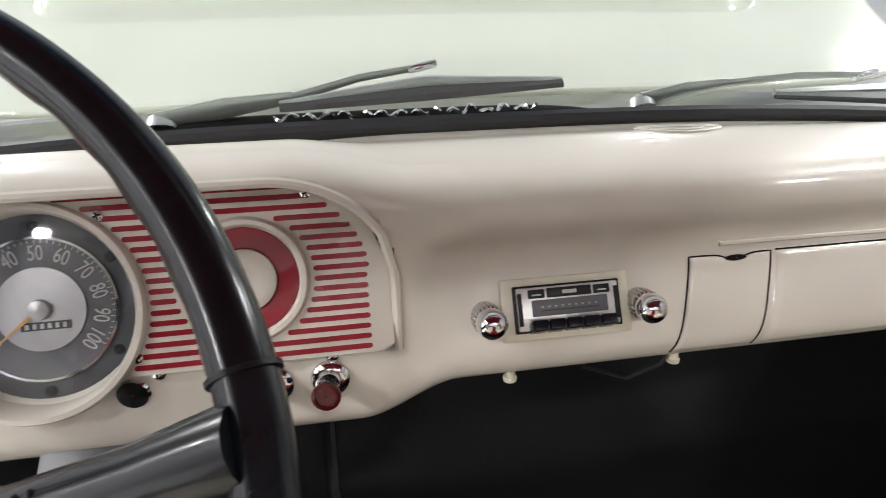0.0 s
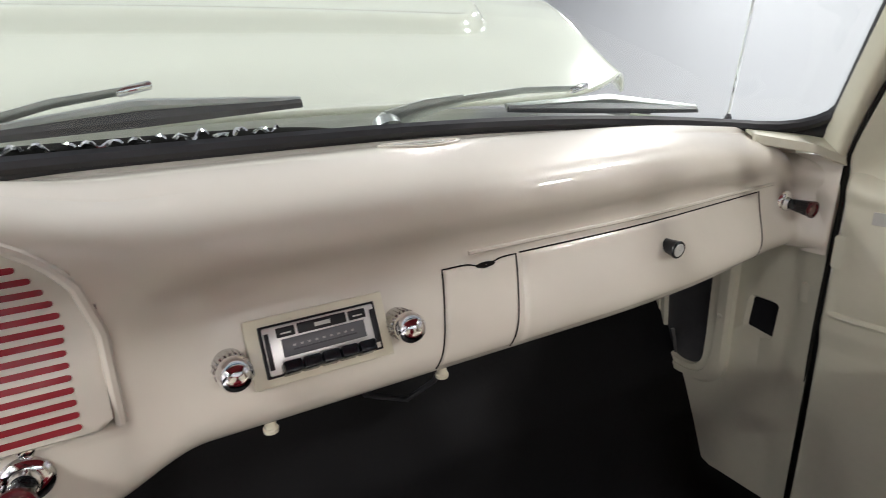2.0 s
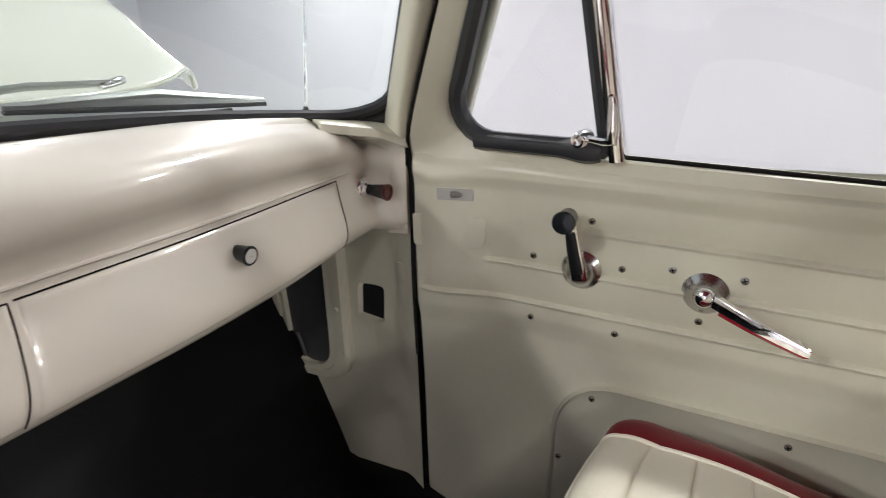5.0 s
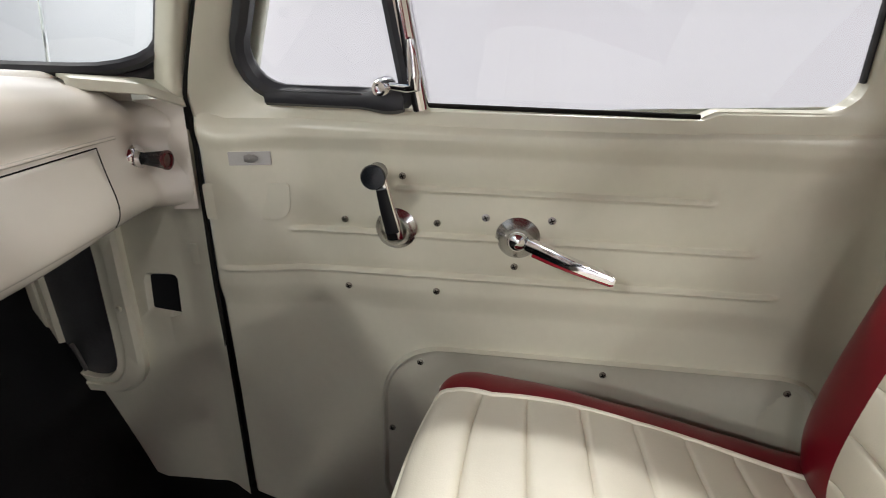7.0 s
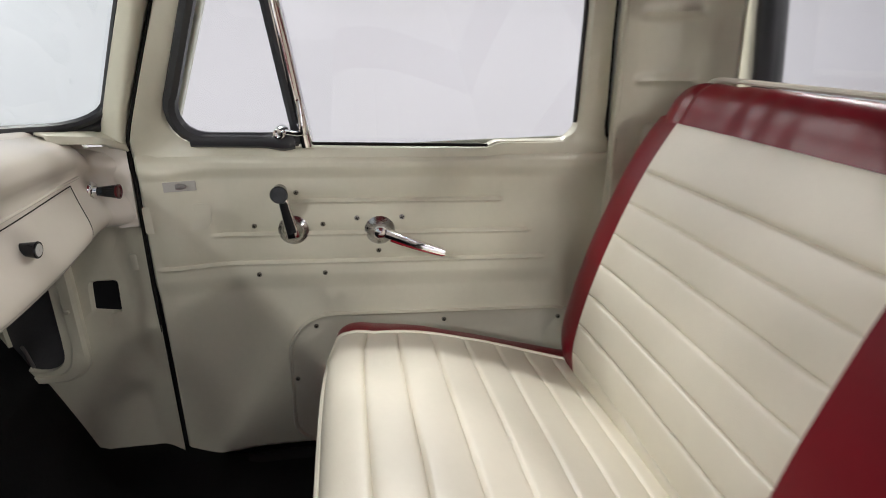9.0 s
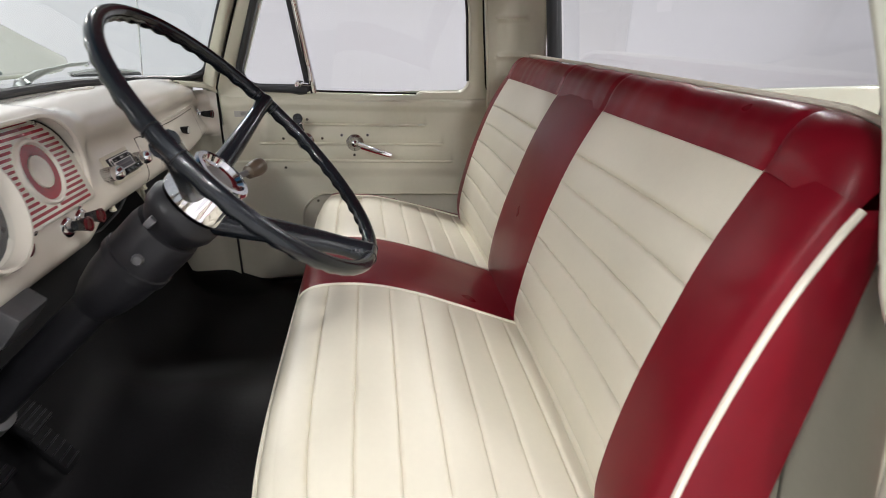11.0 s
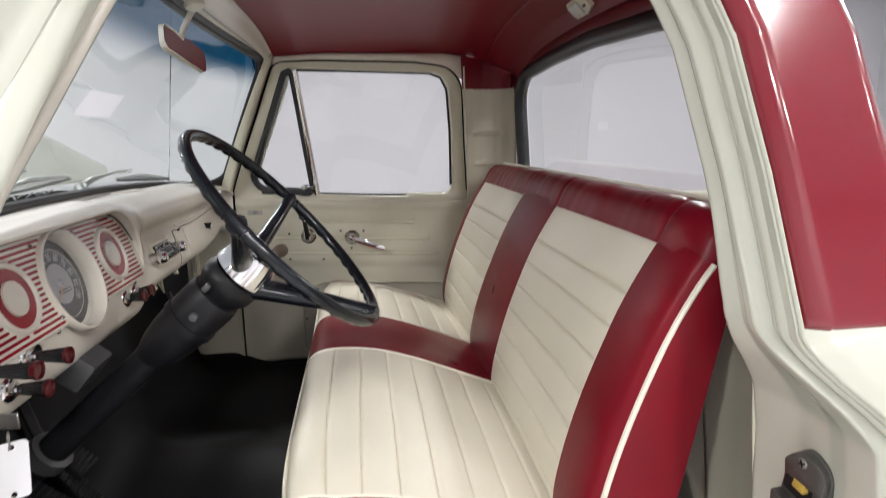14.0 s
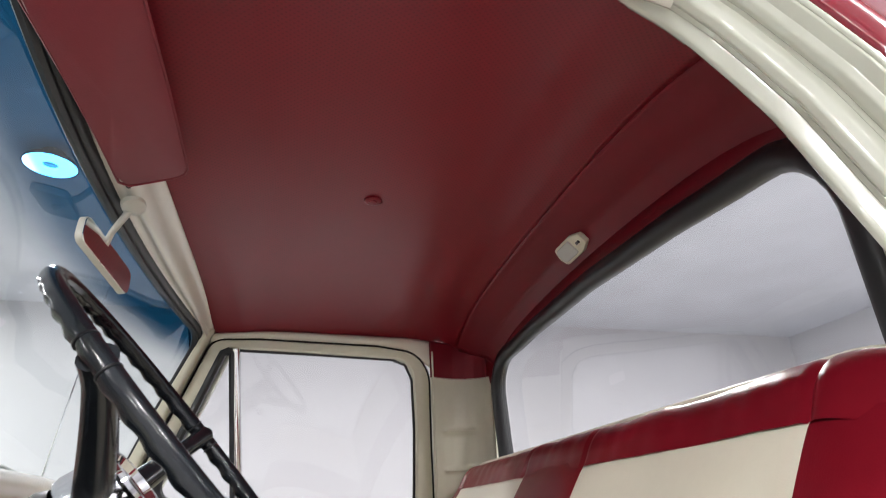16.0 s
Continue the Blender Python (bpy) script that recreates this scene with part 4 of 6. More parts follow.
def rim_bm():
    bm = bmesh.new()
    n, m = 264, 14
    rings = []
    for i in range(n):
        a = 2 * math.pi * i / n
        ring = []
        for j in range(m):
            b = 2 * math.pi * j / m
            rr = 0.0092 + 0.0011 * math.cos(a * 46) * max(0, -math.cos(b - 1.25))
            ring.append(bm.verts.new(WM @ Vector(((RIM + rr * math.cos(b)) * math.cos(a), (RIM + rr * math.cos(b)) * math.sin(a), 1.08 * rr * math.sin(b)))))
        rings.append(ring)
    for i in range(n):
        for j in range(m):
            bm.faces.new((rings[i][j], rings[(i + 1) % n][j], rings[(i + 1) % n][(j + 1) % m], rings[i][(j + 1) % m]))
    return bm


part("rim", rim_bm(), WHEEL, wheel, angle=70)
for ang in (9, 165, 267):
    a = radians(ang)
    d = Vector((math.cos(a), math.sin(a), 0))
    low = ang == 267
    wide = 0.019 if low else 0.0125

    def sink(r, deep=0.112 if low else 0.085):
        """How far the spoke lies below the rim's plane."""
        return -deep * (1 - (r - 0.035) / (RIM - 0.036)) ** 1.1
    pts, rad = [], []
    for k in range(13):
        t = k / 12
        r = 0.035 + (RIM - 0.036) * t
        pts.append(WM @ (d * r + Vector((0, 0, sink(r)))))
        rad.append(wide * (1.25 - 0.50 * t + (0.25 * max(0, t - 0.82) / 0.18)))
    part("spoke", tube(pts, rad, 14, flat=0.8 if low else 1.2, up=AX), WHEEL, wheel)
    # ribbed grip along the middle of the spoke
    for k in range(16):
        t = k / 15
        r = 0.070 + 0.075 * t
        wd = wide * (1.25 - 0.50 * (r - 0.035) / (RIM - 0.036))
        tilt = Matrix.Rotation(a - math.pi / 2, 4, "Z") @ Matrix.Rotation(0.52 if low else 0.42, 4, "X")
        p = Matrix.Translation(d * r + Vector((0, 0, sink(r) + wd * (0.8 if low else 1.2) - 0.0012)))
        part("spoke_rib", box((wd * 1.05, 0.0021, 0.0034), WM @ p @ tilt, 0.0007, 1), WHEEL, wheel)
    # joint ring where the spoke meets the rim
    for s in (-1, 1):
        b = a + s * 0.085
        c = WM @ Vector((RIM * math.cos(b), RIM * math.sin(b), 0))
        t = (WM.to_3x3() @ Vector((-math.sin(b), math.cos(b), 0)))
        part("rim_seam", lathe([(0.0088, -0.0012), (0.0104, -0.0008), (0.0104, 0.0008), (0.0088, 0.0012)], aim(c, t), 16), BLACK, wheel)
# hub: black shell, chrome horn cup with flutes
hm = WM @ Matrix.Translation((0, 0, -0.060))
part("hub_shell", lathe([(0.030, -0.115), (0.040, -0.100), (0.049, -0.082), (0.050, -0.066), (0.044, -0.056)], hm), BLACK, wheel)
bm = bmesh.new()
prof = [(0.047, -0.050), (0.047, -0.044), (0.043, -0.020), (0.038, -0.004), (0.040, 0.0), (0.038, 0.004), (0.032, 0.004), (0.029, -0.003), (0.016, -0.006), (0.0005, -0.007)]
rings = []
for r, h in prof:
    rings.append([bm.verts.new(hm @ Vector((r * (1 + (0.018 * math.cos(24 * a) if -0.05 < h < -0.005 else 0)) * math.cos(a), r * math.sin(a) * (1 + (0.018 * math.cos(24 * a) if -0.05 < h < -0.005 else 0)), h)))
                  for a in np.linspace(0, 2 * math.pi, 96, endpoint=False)])
for a, b in zip(rings, rings[1:]):
    for i in range(96):
        bm.faces.new((a[i], a[(i + 1) % 96], b[(i + 1) % 96], b[i]))
part("horn_button", bm, CHROME, wheel, "fluted bright chrome horn button")
part("horn_emblem", lathe([(0.020, -0.0045), (0.018, -0.0025), (0.0005, -0.0015)], hm), STEEL, wheel, "dull grey centre emblem")

column = thing("steering_column", "black painted steering column with a rough cast shroud", "steering column")
CM = WM @ Matrix.Translation((0, 0, -0.052))
part("shroud", lathe([(0.036, -0.108), (0.044, -0.112), (0.046, -0.125), (0.045, -0.175), (0.042, -0.215), (0.036, -0.245), (0.030, -0.262), (0.027, -0.27)], CM, 36), BLACK, column, "rough black shroud")
part("shroud_band", lathe([(0.044, -0.168), (0.0475, -0.170), (0.0475, -0.182), (0.043, -0.184)], CM, 36), BLACK, column)
part("tube", lathe([(0.0265, -0.26), (0.0265, -0.62), (0.026, -0.72)], CM, 28), BLACK, column)
part("clamp", lathe([(0.026, -0.505), (0.037, -0.507), (0.037, -0.532), (0.026, -0.535)], CM, 28), DARK, column, "steel clamp round the column")
part("bracket", box((0.075, 0.06, 0.055), Matrix.Translation((-0.37, -0.135, 0.475)) @ Matrix.Rotation(radians(40), 4, "X"), 0.006), DARK, column, "grey steel column bracket")
part("flasher_slot", box((0.022, 0.010, 0.016), Matrix.Translation(WM @ Vector((-0.040, 0.020, -0.150))) @ WM.to_3x3().to_4x4(), 0.003), DARK, column)
part("bolt", lathe([(0.0, 0.008), (0.006, 0.007), (0.008, 0.003), (0.008, 0)], aim(WM @ Vector((-0.044, 0.0, -0.20)), (-1, 0, 0)), 10), DARK, column)

shifter = thing("gear_lever", "thin steel column shift lever with a tan knob", "gear lever")
a, b = Vector((-0.315, -0.345, 0.580)), Vector((-0.145, -0.432, 0.605))
part("rod", tube([a, a.lerp(b, 0.5) + Vector((0, 0, 0.006)), b], [0.0065, 0.0055, 0.005], 10), DARK, shifter)
kd = (b - a).normalized()
part("knob", lathe([(0.0055, -0.016), (0.0110, -0.012), (0.0135, 0.004), (0.0145, 0.014), (0.0130, 0.023), (0.008, 0.029), (0.0005, 0.031)], aim(b, kd), 20), TAN, shifter, "worn tan knob")
part("boss", lathe([(0.0, -0.02), (0.018, -0.018), (0.020, 0.02), (0.012, 0.035), (0.006, 0.04)], aim(a, kd), 18), BLACK, shifter)

# ---- outside ahead: hood, cowl, wipers, aerial ----
HZ = [(0.12, 0.712), (0.17, 0.736), (0.25, 0.782), (0.34, 0.834), (0.45, 0.898), (0.55, 0.940), (0.70, 0.975), (0.90, 0.995), (1.2, 1.000), (1.6, 0.985)]


def hood_z(x, y):
    z = curve(HZ, y)
    # smooth the table
    z = (z + curve(HZ, y - 0.05) + curve(HZ, y + 0.05)) / 3
    z -= 0.006 * (abs(x) / 0.5) ** 2 + 0.010 * max(0, (abs(x) - 0.5) / 0.34) ** 2
    sd = max(abs(x) - 0.48, 0.41 - y)
    if abs(x) > 0.48 and y < 0.41:
        sd = math.hypot(abs(x) - 0.48, 0.41 - y)
    z += 0.019 * step(0.076, 0.060, sd) + 0.0035 * math.exp(-((sd - 0.060) / 0.009) ** 2)
    return z


def hood(u, v):
    y = 0.155 + 1.45 * v
    half = 0.80 + 0.05 * step(0.155, 0.5, y)
    x = half * (2 * u - 1)
    y2 = y + 0.12 * abs(2 * u - 1) ** 6 * (1 - v)
    e = max(0, abs(2 * u - 1) - 0.93) / 0.07
    return (x, y2, hood_z(x, y2) - 0.05 * e * e)


ob = mesh_ob("hood", sheet(hood, 170, 300), BODY)
tagged(thick(ob, 0.008, 1), "glossy cream truck hood with a raised centre panel", "car hood", kind="structure")


def cowl(u, v):
    x = -0.83 + 1.66 * u
    y0 = ws(max(-1, min(1, x / 0.80)), 0, 0.012).y + 0.004
    z0 = ws(max(-1, min(1, x / 0.80)), 0).z - 0.004
    y = y0 + (0.30 - y0) * v
    return (x, y, z0 - 0.006 - 0.010 * math.sin(math.pi * v) + 0.012 * v)


tagged(thick(mesh_ob("cowl", sheet(cowl, 80, 12), BODY), 0.008, 1), "cream painted cowl below the windshield", "cowl", kind="structure")
grille = thing("cowl_grille", "black cowl air grille with chrome streaks standing in for glare", "air grille")
part("base", sheet(lambda u, v: (-0.36 + 0.53 * u, 0.075 + 0.05 * v - 0.02 * (2 * u - 1) ** 2, 0.719 + 0.011 * math.sin(math.pi * v) * (1 - (2 * u - 1) ** 6)), 40, 6), GAP, grille)
# glare on the black grille, modelled as wavy chrome tubes
for xa, xb in ((-0.215, -0.125), (-0.118, -0.045), (-0.038, 0.03), (0.036, 0.085)):
    pts = []
    for k in range(25):
        x = xa + (xb - xa) * k / 24
        pts.append((x, 0.083 + 0.006 * math.sin(x * 160), 0.727 + 0.005 * noise.noise(Vector((x * 60, 1, 0))) + 0.003 * math.sin(x * 310)))
    part("glare_streak", tube(pts, [0.0012 + 0.0022 * abs(math.sin(k * 0.7)) for k in range(25)], 6), CHROME, grille, "chrome streak standing in for glare")


def wiper(name, pivot, elbow, head, left, right):
    w = thing(name, "grey metal windshield wiper resting at the base of the glass", "wiper", "windshield wipers")
    P = [Vector(p) for p in (pivot, elbow, head, left, right)]
    part("spindle", lathe([(0, 0.010), (0.006, 0.009), (0.010, 0.006), (0.016, 0.002), (0.018, -0.01)], aim(P[0], (0, 0.55, 0.83)), 16), WIPER, w, "bright wiper spindle cap")
    part("arm_base", tube([P[0], P[0].lerp(P[1], 0.5) + Vector((0, 0, 0.003)), P[1]], [0.018, 0.015, 0.009], 8, flat=0.45), WIPER, w)
    part("arm", tube([P[1], P[1].lerp(P[2], 0.5) + Vector((0, 0, 0.004)), P[2]], [0.0068, 0.006, 0.0052], 8, flat=0.5), WIPER, w)
    part("clip", box((0.034, 0.010, 0.009), Matrix.Translation(P[2]) @ Matrix.Rotation(-0.2, 4, "Y"), 0.003), CHROME, w, "bright clip at the arm's end")
    mid = P[3].lerp(P[4], 0.5) + Vector((0, 0.004, 0.013))
    part("bridge", tube([P[3] + Vector((0, 0.002, 0.002)), mid, P[4] + Vector((0, 0.002, 0.002))], [0.0038, 0.0062, 0.0038], 8), WIPER, w)
    part("blade", tube([P[3], P[3].lerp(P[4], 0.5) + Vector((0, -0.002, 0.001)), P[4]], [0.0075, 0.0105, 0.0075], 6, flat=0.5, up=(0, -0.7, 0.7)), RUBBER, w, "black rubber blade")
    return w


wiper("wiper", (-0.33, 0.085, 0.727), (-0.190, 0.072, 0.750), (-0.05, 0.078, 0.777), (-0.205, 0.060, 0.742), (0.105, 0.058, 0.757))
wiper("wiper", (0.215, 0.085, 0.727), (0.315, 0.072, 0.747), (0.500, 0.066, 0.752), (0.372, 0.055, 0.734), (0.690, 0.018, 0.715))

aerial = thing("radio_aerial", "thin chrome radio aerial standing on the cowl", "aerial")
a, b = Vector((0.830, 0.060, 0.695)), Vector((0.83, -0.02, 1.40))
part("base", lathe([(0.006, -0.02), (0.0062, -0.006), (0.0045, -0.003), (0.0035, 0.0), (0.0005, 0.002)], aim(a, b - a), 16), RUBBER, aerial)
part("mast", tube([a, a.lerp(b, 0.5), b], [0.0028, 0.0024, 0.0018], 8), CHROME, aerial)
for sign in (1, -1):
    bm = sheet(lambda u, v, s=sign: (s * (0.79 + 0.14 * u), -0.06 + 1.7 * v, 0.680 + 0.02 * v - 0.12 * u * u), 8, 20)
    tagged(thick(mesh_ob("fender", bm, BODY), 0.008), "cream painted front fender top", "fender", kind="structure")

# ---- kick panels beside the footwell ----
HOLE = rounded([(-0.056, 0.418, 0.006), (-0.100, 0.418, 0.006), (-0.096, 0.360, 0.003), (-0.052, 0.366, 0.003)], 4)
for sign in (1, -1):
    # a panel with a cut-out for the loudspeaker wire
    big = polar(rounded([(-0.1615, 0.0, 0.002), (-0.163, 0.62, 0.002), (0.25, 0.62, 0.002), (0.25, 0.0, 0.002)]), (-0.076, 0.39), 160)
    small = polar(HOLE, (-0.076, 0.39), 160)
    lerps = [[(sign * (0.7905 - 0.020 * (1 - step(-0.162, -0.12, q.x)) - 0.0085 * step(-0.162, -0.10, q.x) + (0.006 if w == 0 else 0) + 0.004 * math.sin(5 * q.x) * step(-0.16, -0.08, q.x)), q.x, q.y) for q in [s_.lerp(b_, w) for s_, b_ in zip(small, big)]] for w in (0.0, 0.02, 0.2, 0.45, 0.75, 1.0)]
    kp = thing("wall_kick_panel", "cream painted kick panel with a square hole and air vent", "kick panel", kind="structure")
    part("sheet", loft(lerps), CREAM_DULL, kp)
    part("hole_box", box((0.05, 0.075, 0.085), Matrix.Translation((sign * 0.8135, -0.078, 0.39))), BLACK, kp, "dark hole through the panel")
    outer = rounded([(-0.030, 0.232, 0.05), (0.118, 0.232, 0.06), (0.135, 0.50, 0.01), (-0.030, 0.50, 0.01)], 8)
    inner = rounded([(0.010, 0.258, 0.035), (0.092, 0.258, 0.045), (0.108, 0.50, 0.01), (0.010, 0.50, 0.01)], 8)
    c = (0.05, 0.38)
    po, pi = polar(outer, c, 120), polar(inner, c, 120)
    part("vent_frame", loft([[(sign * 0.785, p.x, p.y) for p in po], [(sign * 0.770, p.x, p.y) for p in po], [(sign * 0.764, *(p.lerp(q, 0.15))) for p, q in zip(po, pi)],
                             [(sign * 0.764, *(p.lerp(q, 0.55))) for p, q in zip(po, pi)], [(sign * 0.768, *(p.lerp(q, 0.6))) for p, q in zip(po, pi)],
                             [(sign * 0.766, *(p.lerp(q, 0.95))) for p, q in zip(po, pi)], [(sign * 0.778, p.x, p.y) for p in pi]]), CREAM_DULL, kp, "cream painted vent surround")
    part("vent_flap", prism([(p.x, p.y) for p in pi], Matrix(((0, 0, sign, sign * 0.776), (1, 0, 0, 0), (0, 1, 0, 0), (0, 0, 0, 1))), 0.004), DARK, kp, "dark grey vent flap")
    part("vent_lever", tube([(sign * 0.768, 0.066, 0.268), (sign * 0.764, 0.070, 0.30), (sign * 0.760, 0.072, 0.315)], 0.003, 8), STEEL, kp)
    part("strap_tab", box((0.006, 0.014, 0.030), Matrix.Translation((sign * 0.780, -0.136, 0.452)), 0.002), CREAM_DULL, kp)
    for y, z in ((-0.014, 0.372), (0.062, 0.240)):
        part("screw", lathe([(0, 0.003), (0.003, 0.0028), (0.0048, 0.001), (0.005, -0.002)], aim((sign * (0.764 if y < 0 else 0.781), y, z), (-sign, 0, 0)), 12), CREAM_DULL, kp)

# ---- pedals ----
def pedal(name, place, tilt, size, label, ribs):
    p = thing(name, label, "pedal", "pedals")
    m = Matrix.Translation(place) @ Matrix.Rotation(radians(tilt), 4, "X")
    part("pad", box((size[0], size[1], 0.016), m, 0.005), MAT_RUBBER, p, "black rubber pad")
    for k in range(ribs):
        part("pad_rib", box((size[0] * 0.9, 0.0035, 0.004), m @ Matrix.Translation((0, size[1] * (-0.42 + 0.84 * k / max(1, ribs - 1)), 0.009)), 0.001, 1), BLACK, p)
    part("arm", tube([Vector(place) + Vector((0, 0.012, 0)), Vector(place) + Vector((0.0, 0.06, 0.06)), Vector(place) + Vector((0.0, 0.10, 0.22))], 0.010, 8, flat=0.6), BLACK, p)


pedal("clutch_pedal", (-0.44, -0.080, 0.262), 40, (0.085, 0.068), "black ribbed clutch pedal above the floor mat", 6)
pedal("brake_pedal", (-0.295, -0.070, 0.262), 46, (0.060, 0.060), "black ribbed brake pedal above the floor mat", 6)
pedal("accelerator_pedal", (-0.190, -0.015, 0.145), 56, (0.050, 0.15), "long black rubber accelerator pedal", 9)
wire = thing("speedometer_cable", "thin grey cable hanging below the dashboard", "cable")
part("cable", tube([(0.19, -0.10, 0.51), (0.185, -0.07, 0.46), (0.17, -0.03, 0.42), (0.15, 0.05, 0.39), (0.14, 0.20, 0.40)], 0.003, 8), DARK, wire)

# ---- instrument cluster ----
PN = Vector((0, -1, LEAN)).normalized()          # out of the sloping panel
PU = Vector((0, LEAN, 1)).normalized()            # up along it


def on_panel(x, z, out=0.0):
    """A point of the cluster panel from its x and height."""
    return Vector((x, PY + LEAN * (z - 0.63), z)) + PN * out


def panel_m(x, z, out=0.0):
    p = on_panel(x, z, out)
    return Matrix(((1, PU.x, PN.x, p.x), (0, PU.y, PN.y, p.y), (0, PU.z, PN.z, p.z), (0, 0, 0, 1)))


cluster = thing("instrument_cluster", "cream instrument panel with red painted grooves, speedometer and two round dials", "instrument panel")
half = 0.273
loop = []
for k in range(41):
    dx = -half + 2 * half * k / 40
    a = abs(dx)
    top = 0.704 if a < 0.18 else 0.704 - 0.074 * (1 - math.sqrt(max(0, 1 - min(1, (a - 0.18) / 0.0935) ** 2)))
    loop.append((dx, (top - 0.63) * math.hypot(1, LEAN)))
low = (0.566 - 0.63) * math.hypot(1, LEAN)
loop += [(half, low + 0.004), (half - 0.004, low), (-half + 0.004, low), (-half, low + 0.004)]
# the plate is cut away for the sunken speedometer
pc = Vector((0, -0.010 * math.hypot(1, LEAN)))
ring_o = [pc + (p - pc) * max(1.0, 0.0815 / (p - pc).length) for p in polar([Vector(p) for p in loop], pc, 240)]
ring_i = [pc + (p - pc) * (0.0775 / (p - pc).length) for p in ring_o]
pm = panel_m(CX, 0.63)
part("panel", loft([[pm @ Vector((p.x, p.y, h)) for p in ring] for ring, h in ((ring_o, -0.005), (ring_o, 0.003), ([o.lerp(i, 0.02) for o, i in zip(ring_o, ring_i)], 0.004), (ring_i, 0.004), (ring_i, -0.006))]), CREAM, cluster, "cream painted face plate")
K = math.hypot(1, LEAN)
SPEEDO = (CX, 0.620)
DIALS = [(-0.227, 0.631), (-0.545, 0.631)]
lines = 17
for k in range(lines):
    z = 0.572 + (0.700 - 0.572) * k / (lines - 1)
    a_half = 0.255 if z < 0.632 else 0.150 + 0.107 * math.sqrt(max(0, 1 - ((z - 0.632) / 0.075) ** 2))
    spans = [(CX - a_half, CX + a_half)]
    for cx, cz, r in ((SPEEDO[0], SPEEDO[1], 0.087), (DIALS[0][0], DIALS[0][1], 0.0535), (DIALS[1][0], DIALS[1][1], 0.0535)):
        dz = (z - cz) * K
        if abs(dz) < r:
            h = math.sqrt(r * r - dz * dz)
            nxt = []
            for a, b in spans:
                if cx + h <= a or cx - h >= b:
                    nxt.append((a, b))
                    continue
                if cx - h > a:
                    nxt.append((a, cx - h))
                if cx + h < b:
                    nxt.append((cx + h, b))
            spans = nxt
    for a, b in spans:
        if b - a < 0.012:
            continue
        w = 0.0021
        cap = [((b - a) / 2 - w + w * math.cos(t), w * math.sin(t)) for t in np.linspace(-math.pi / 2, math.pi / 2, 5)]
        cap += [(-(b - a) / 2 + w + w * math.cos(t), w * math.sin(t)) for t in np.linspace(math.pi / 2, 3 * math.pi / 2, 5)]
        part("red_groove", prism(cap, panel_m((a + b) / 2, z, 0.0038), 0.0009), RED_GLOSS, cluster, "narrow red painted groove", smooth=False)
# the arch's rolled edge and the dark line round the plate
top_loop = [(dx, z) for dx, z in ((-0.277, 0.564), (-0.277, 0.60))]
for k in range(61):
    dx = -0.277 + 0.554 * k / 60
    a = abs(dx)
    top_loop.append((dx, 0.710 if a < 0.18 else 0.710 - 0.078 * (1 - math.sqrt(max(0, 1 - min(1, (a - 0.18) / 0.097) ** 2)))))
top_loop += [(0.277, 0.60), (0.277, 0.564)]
edge3 = [Vector((CX + dx, face_y(CX + dx, z, False) + 0.001, z)) for dx, z in even([Vector(p) for p in top_loop], 0.006, False)]
part("arch_edge", tube(edge3, 0.0042, 8), CREAM, cluster, "rolled cream edge of the arched opening")
gap3 = [on_panel(CX + p[0] * 1.0, 0.63 + p[1] / math.hypot(1, LEAN), 0.0035) for p in even([Vector(q) for q in loop[:41]], 0.006, False)]
part("plate_gap", tube(gap3, 0.0016, 6), GAP, cluster, "dark gap round the face plate")
# speedometer
sm = panel_m(*SPEEDO)
speedo = part("speedometer", lathe([(0.0850, 0.000), (0.0855, 0.006), (0.0835, 0.0105), (0.0795, 0.0110), (0.0760, 0.004), (0.0745, -0.020)], sm, 64), CREAM, cluster, "cream ringed speedometer")
sm = sm @ Matrix.Translation((0, 0, -0.024))
part("outer_dial", lathe([(0.0755, 0.006), (0.054, 0.006)], sm, 64), DIAL_GREY, speedo, "charcoal outer dial")
part("chrome_ring", lathe([(0.0575, 0.006), (0.0575, 0.0085), (0.0555, 0.0085), (0.0555, 0.006)], sm, 64), CHROME, speedo)
part("number_ring", lathe([(0.0558, 0.0065), (0.030, 0.0065)], sm, 64), DIAL_MID, speedo, "grey number ring")
part("centre_disc", lathe([(0.0335, 0.0062), (0.0332, 0.008), (0.0005, 0.0085)], sm, 48), SILVER, speedo, "silver centre disc")
part("hub", lathe([(0.0085, 0.008), (0.0075, 0.013), (0.0005, 0.0145)], sm, 24), SILVER, speedo)
part("odometer", box((0.036, 0.0065, 0.001), sm @ Matrix.Translation((0.003, -0.0130, 0.0088))), DIAL_GREY, speedo, "dark odometer window", smooth=False)
for k in range(6):
    part("odometer_bar", box((0.0026, 0.0040, 0.0006), sm @ Matrix.Translation((-0.0105 + 0.0055 * k, -0.0130, 0.0096))), PALE, speedo, smooth=False)


def text(body, size, m, material, parent, name="numeral"):
    cu = bpy.data.curves.new(name, "FONT")
    cu.body, cu.size, cu.align_x, cu.align_y, cu.extrude = body, size, "CENTER", "CENTER", 0.0002
    tmp = new(name, cu)
    dg = bpy.context.evaluated_depsgraph_get()
    me = bpy.data.meshes.new_from_object(tmp.evaluated_get(dg))
    bpy.data.objects.remove(tmp)
    me.transform(m)
    me.materials.clear()
    me.materials.append(material)
    ob = new(name, me)
    ob.parent = parent
    return ob


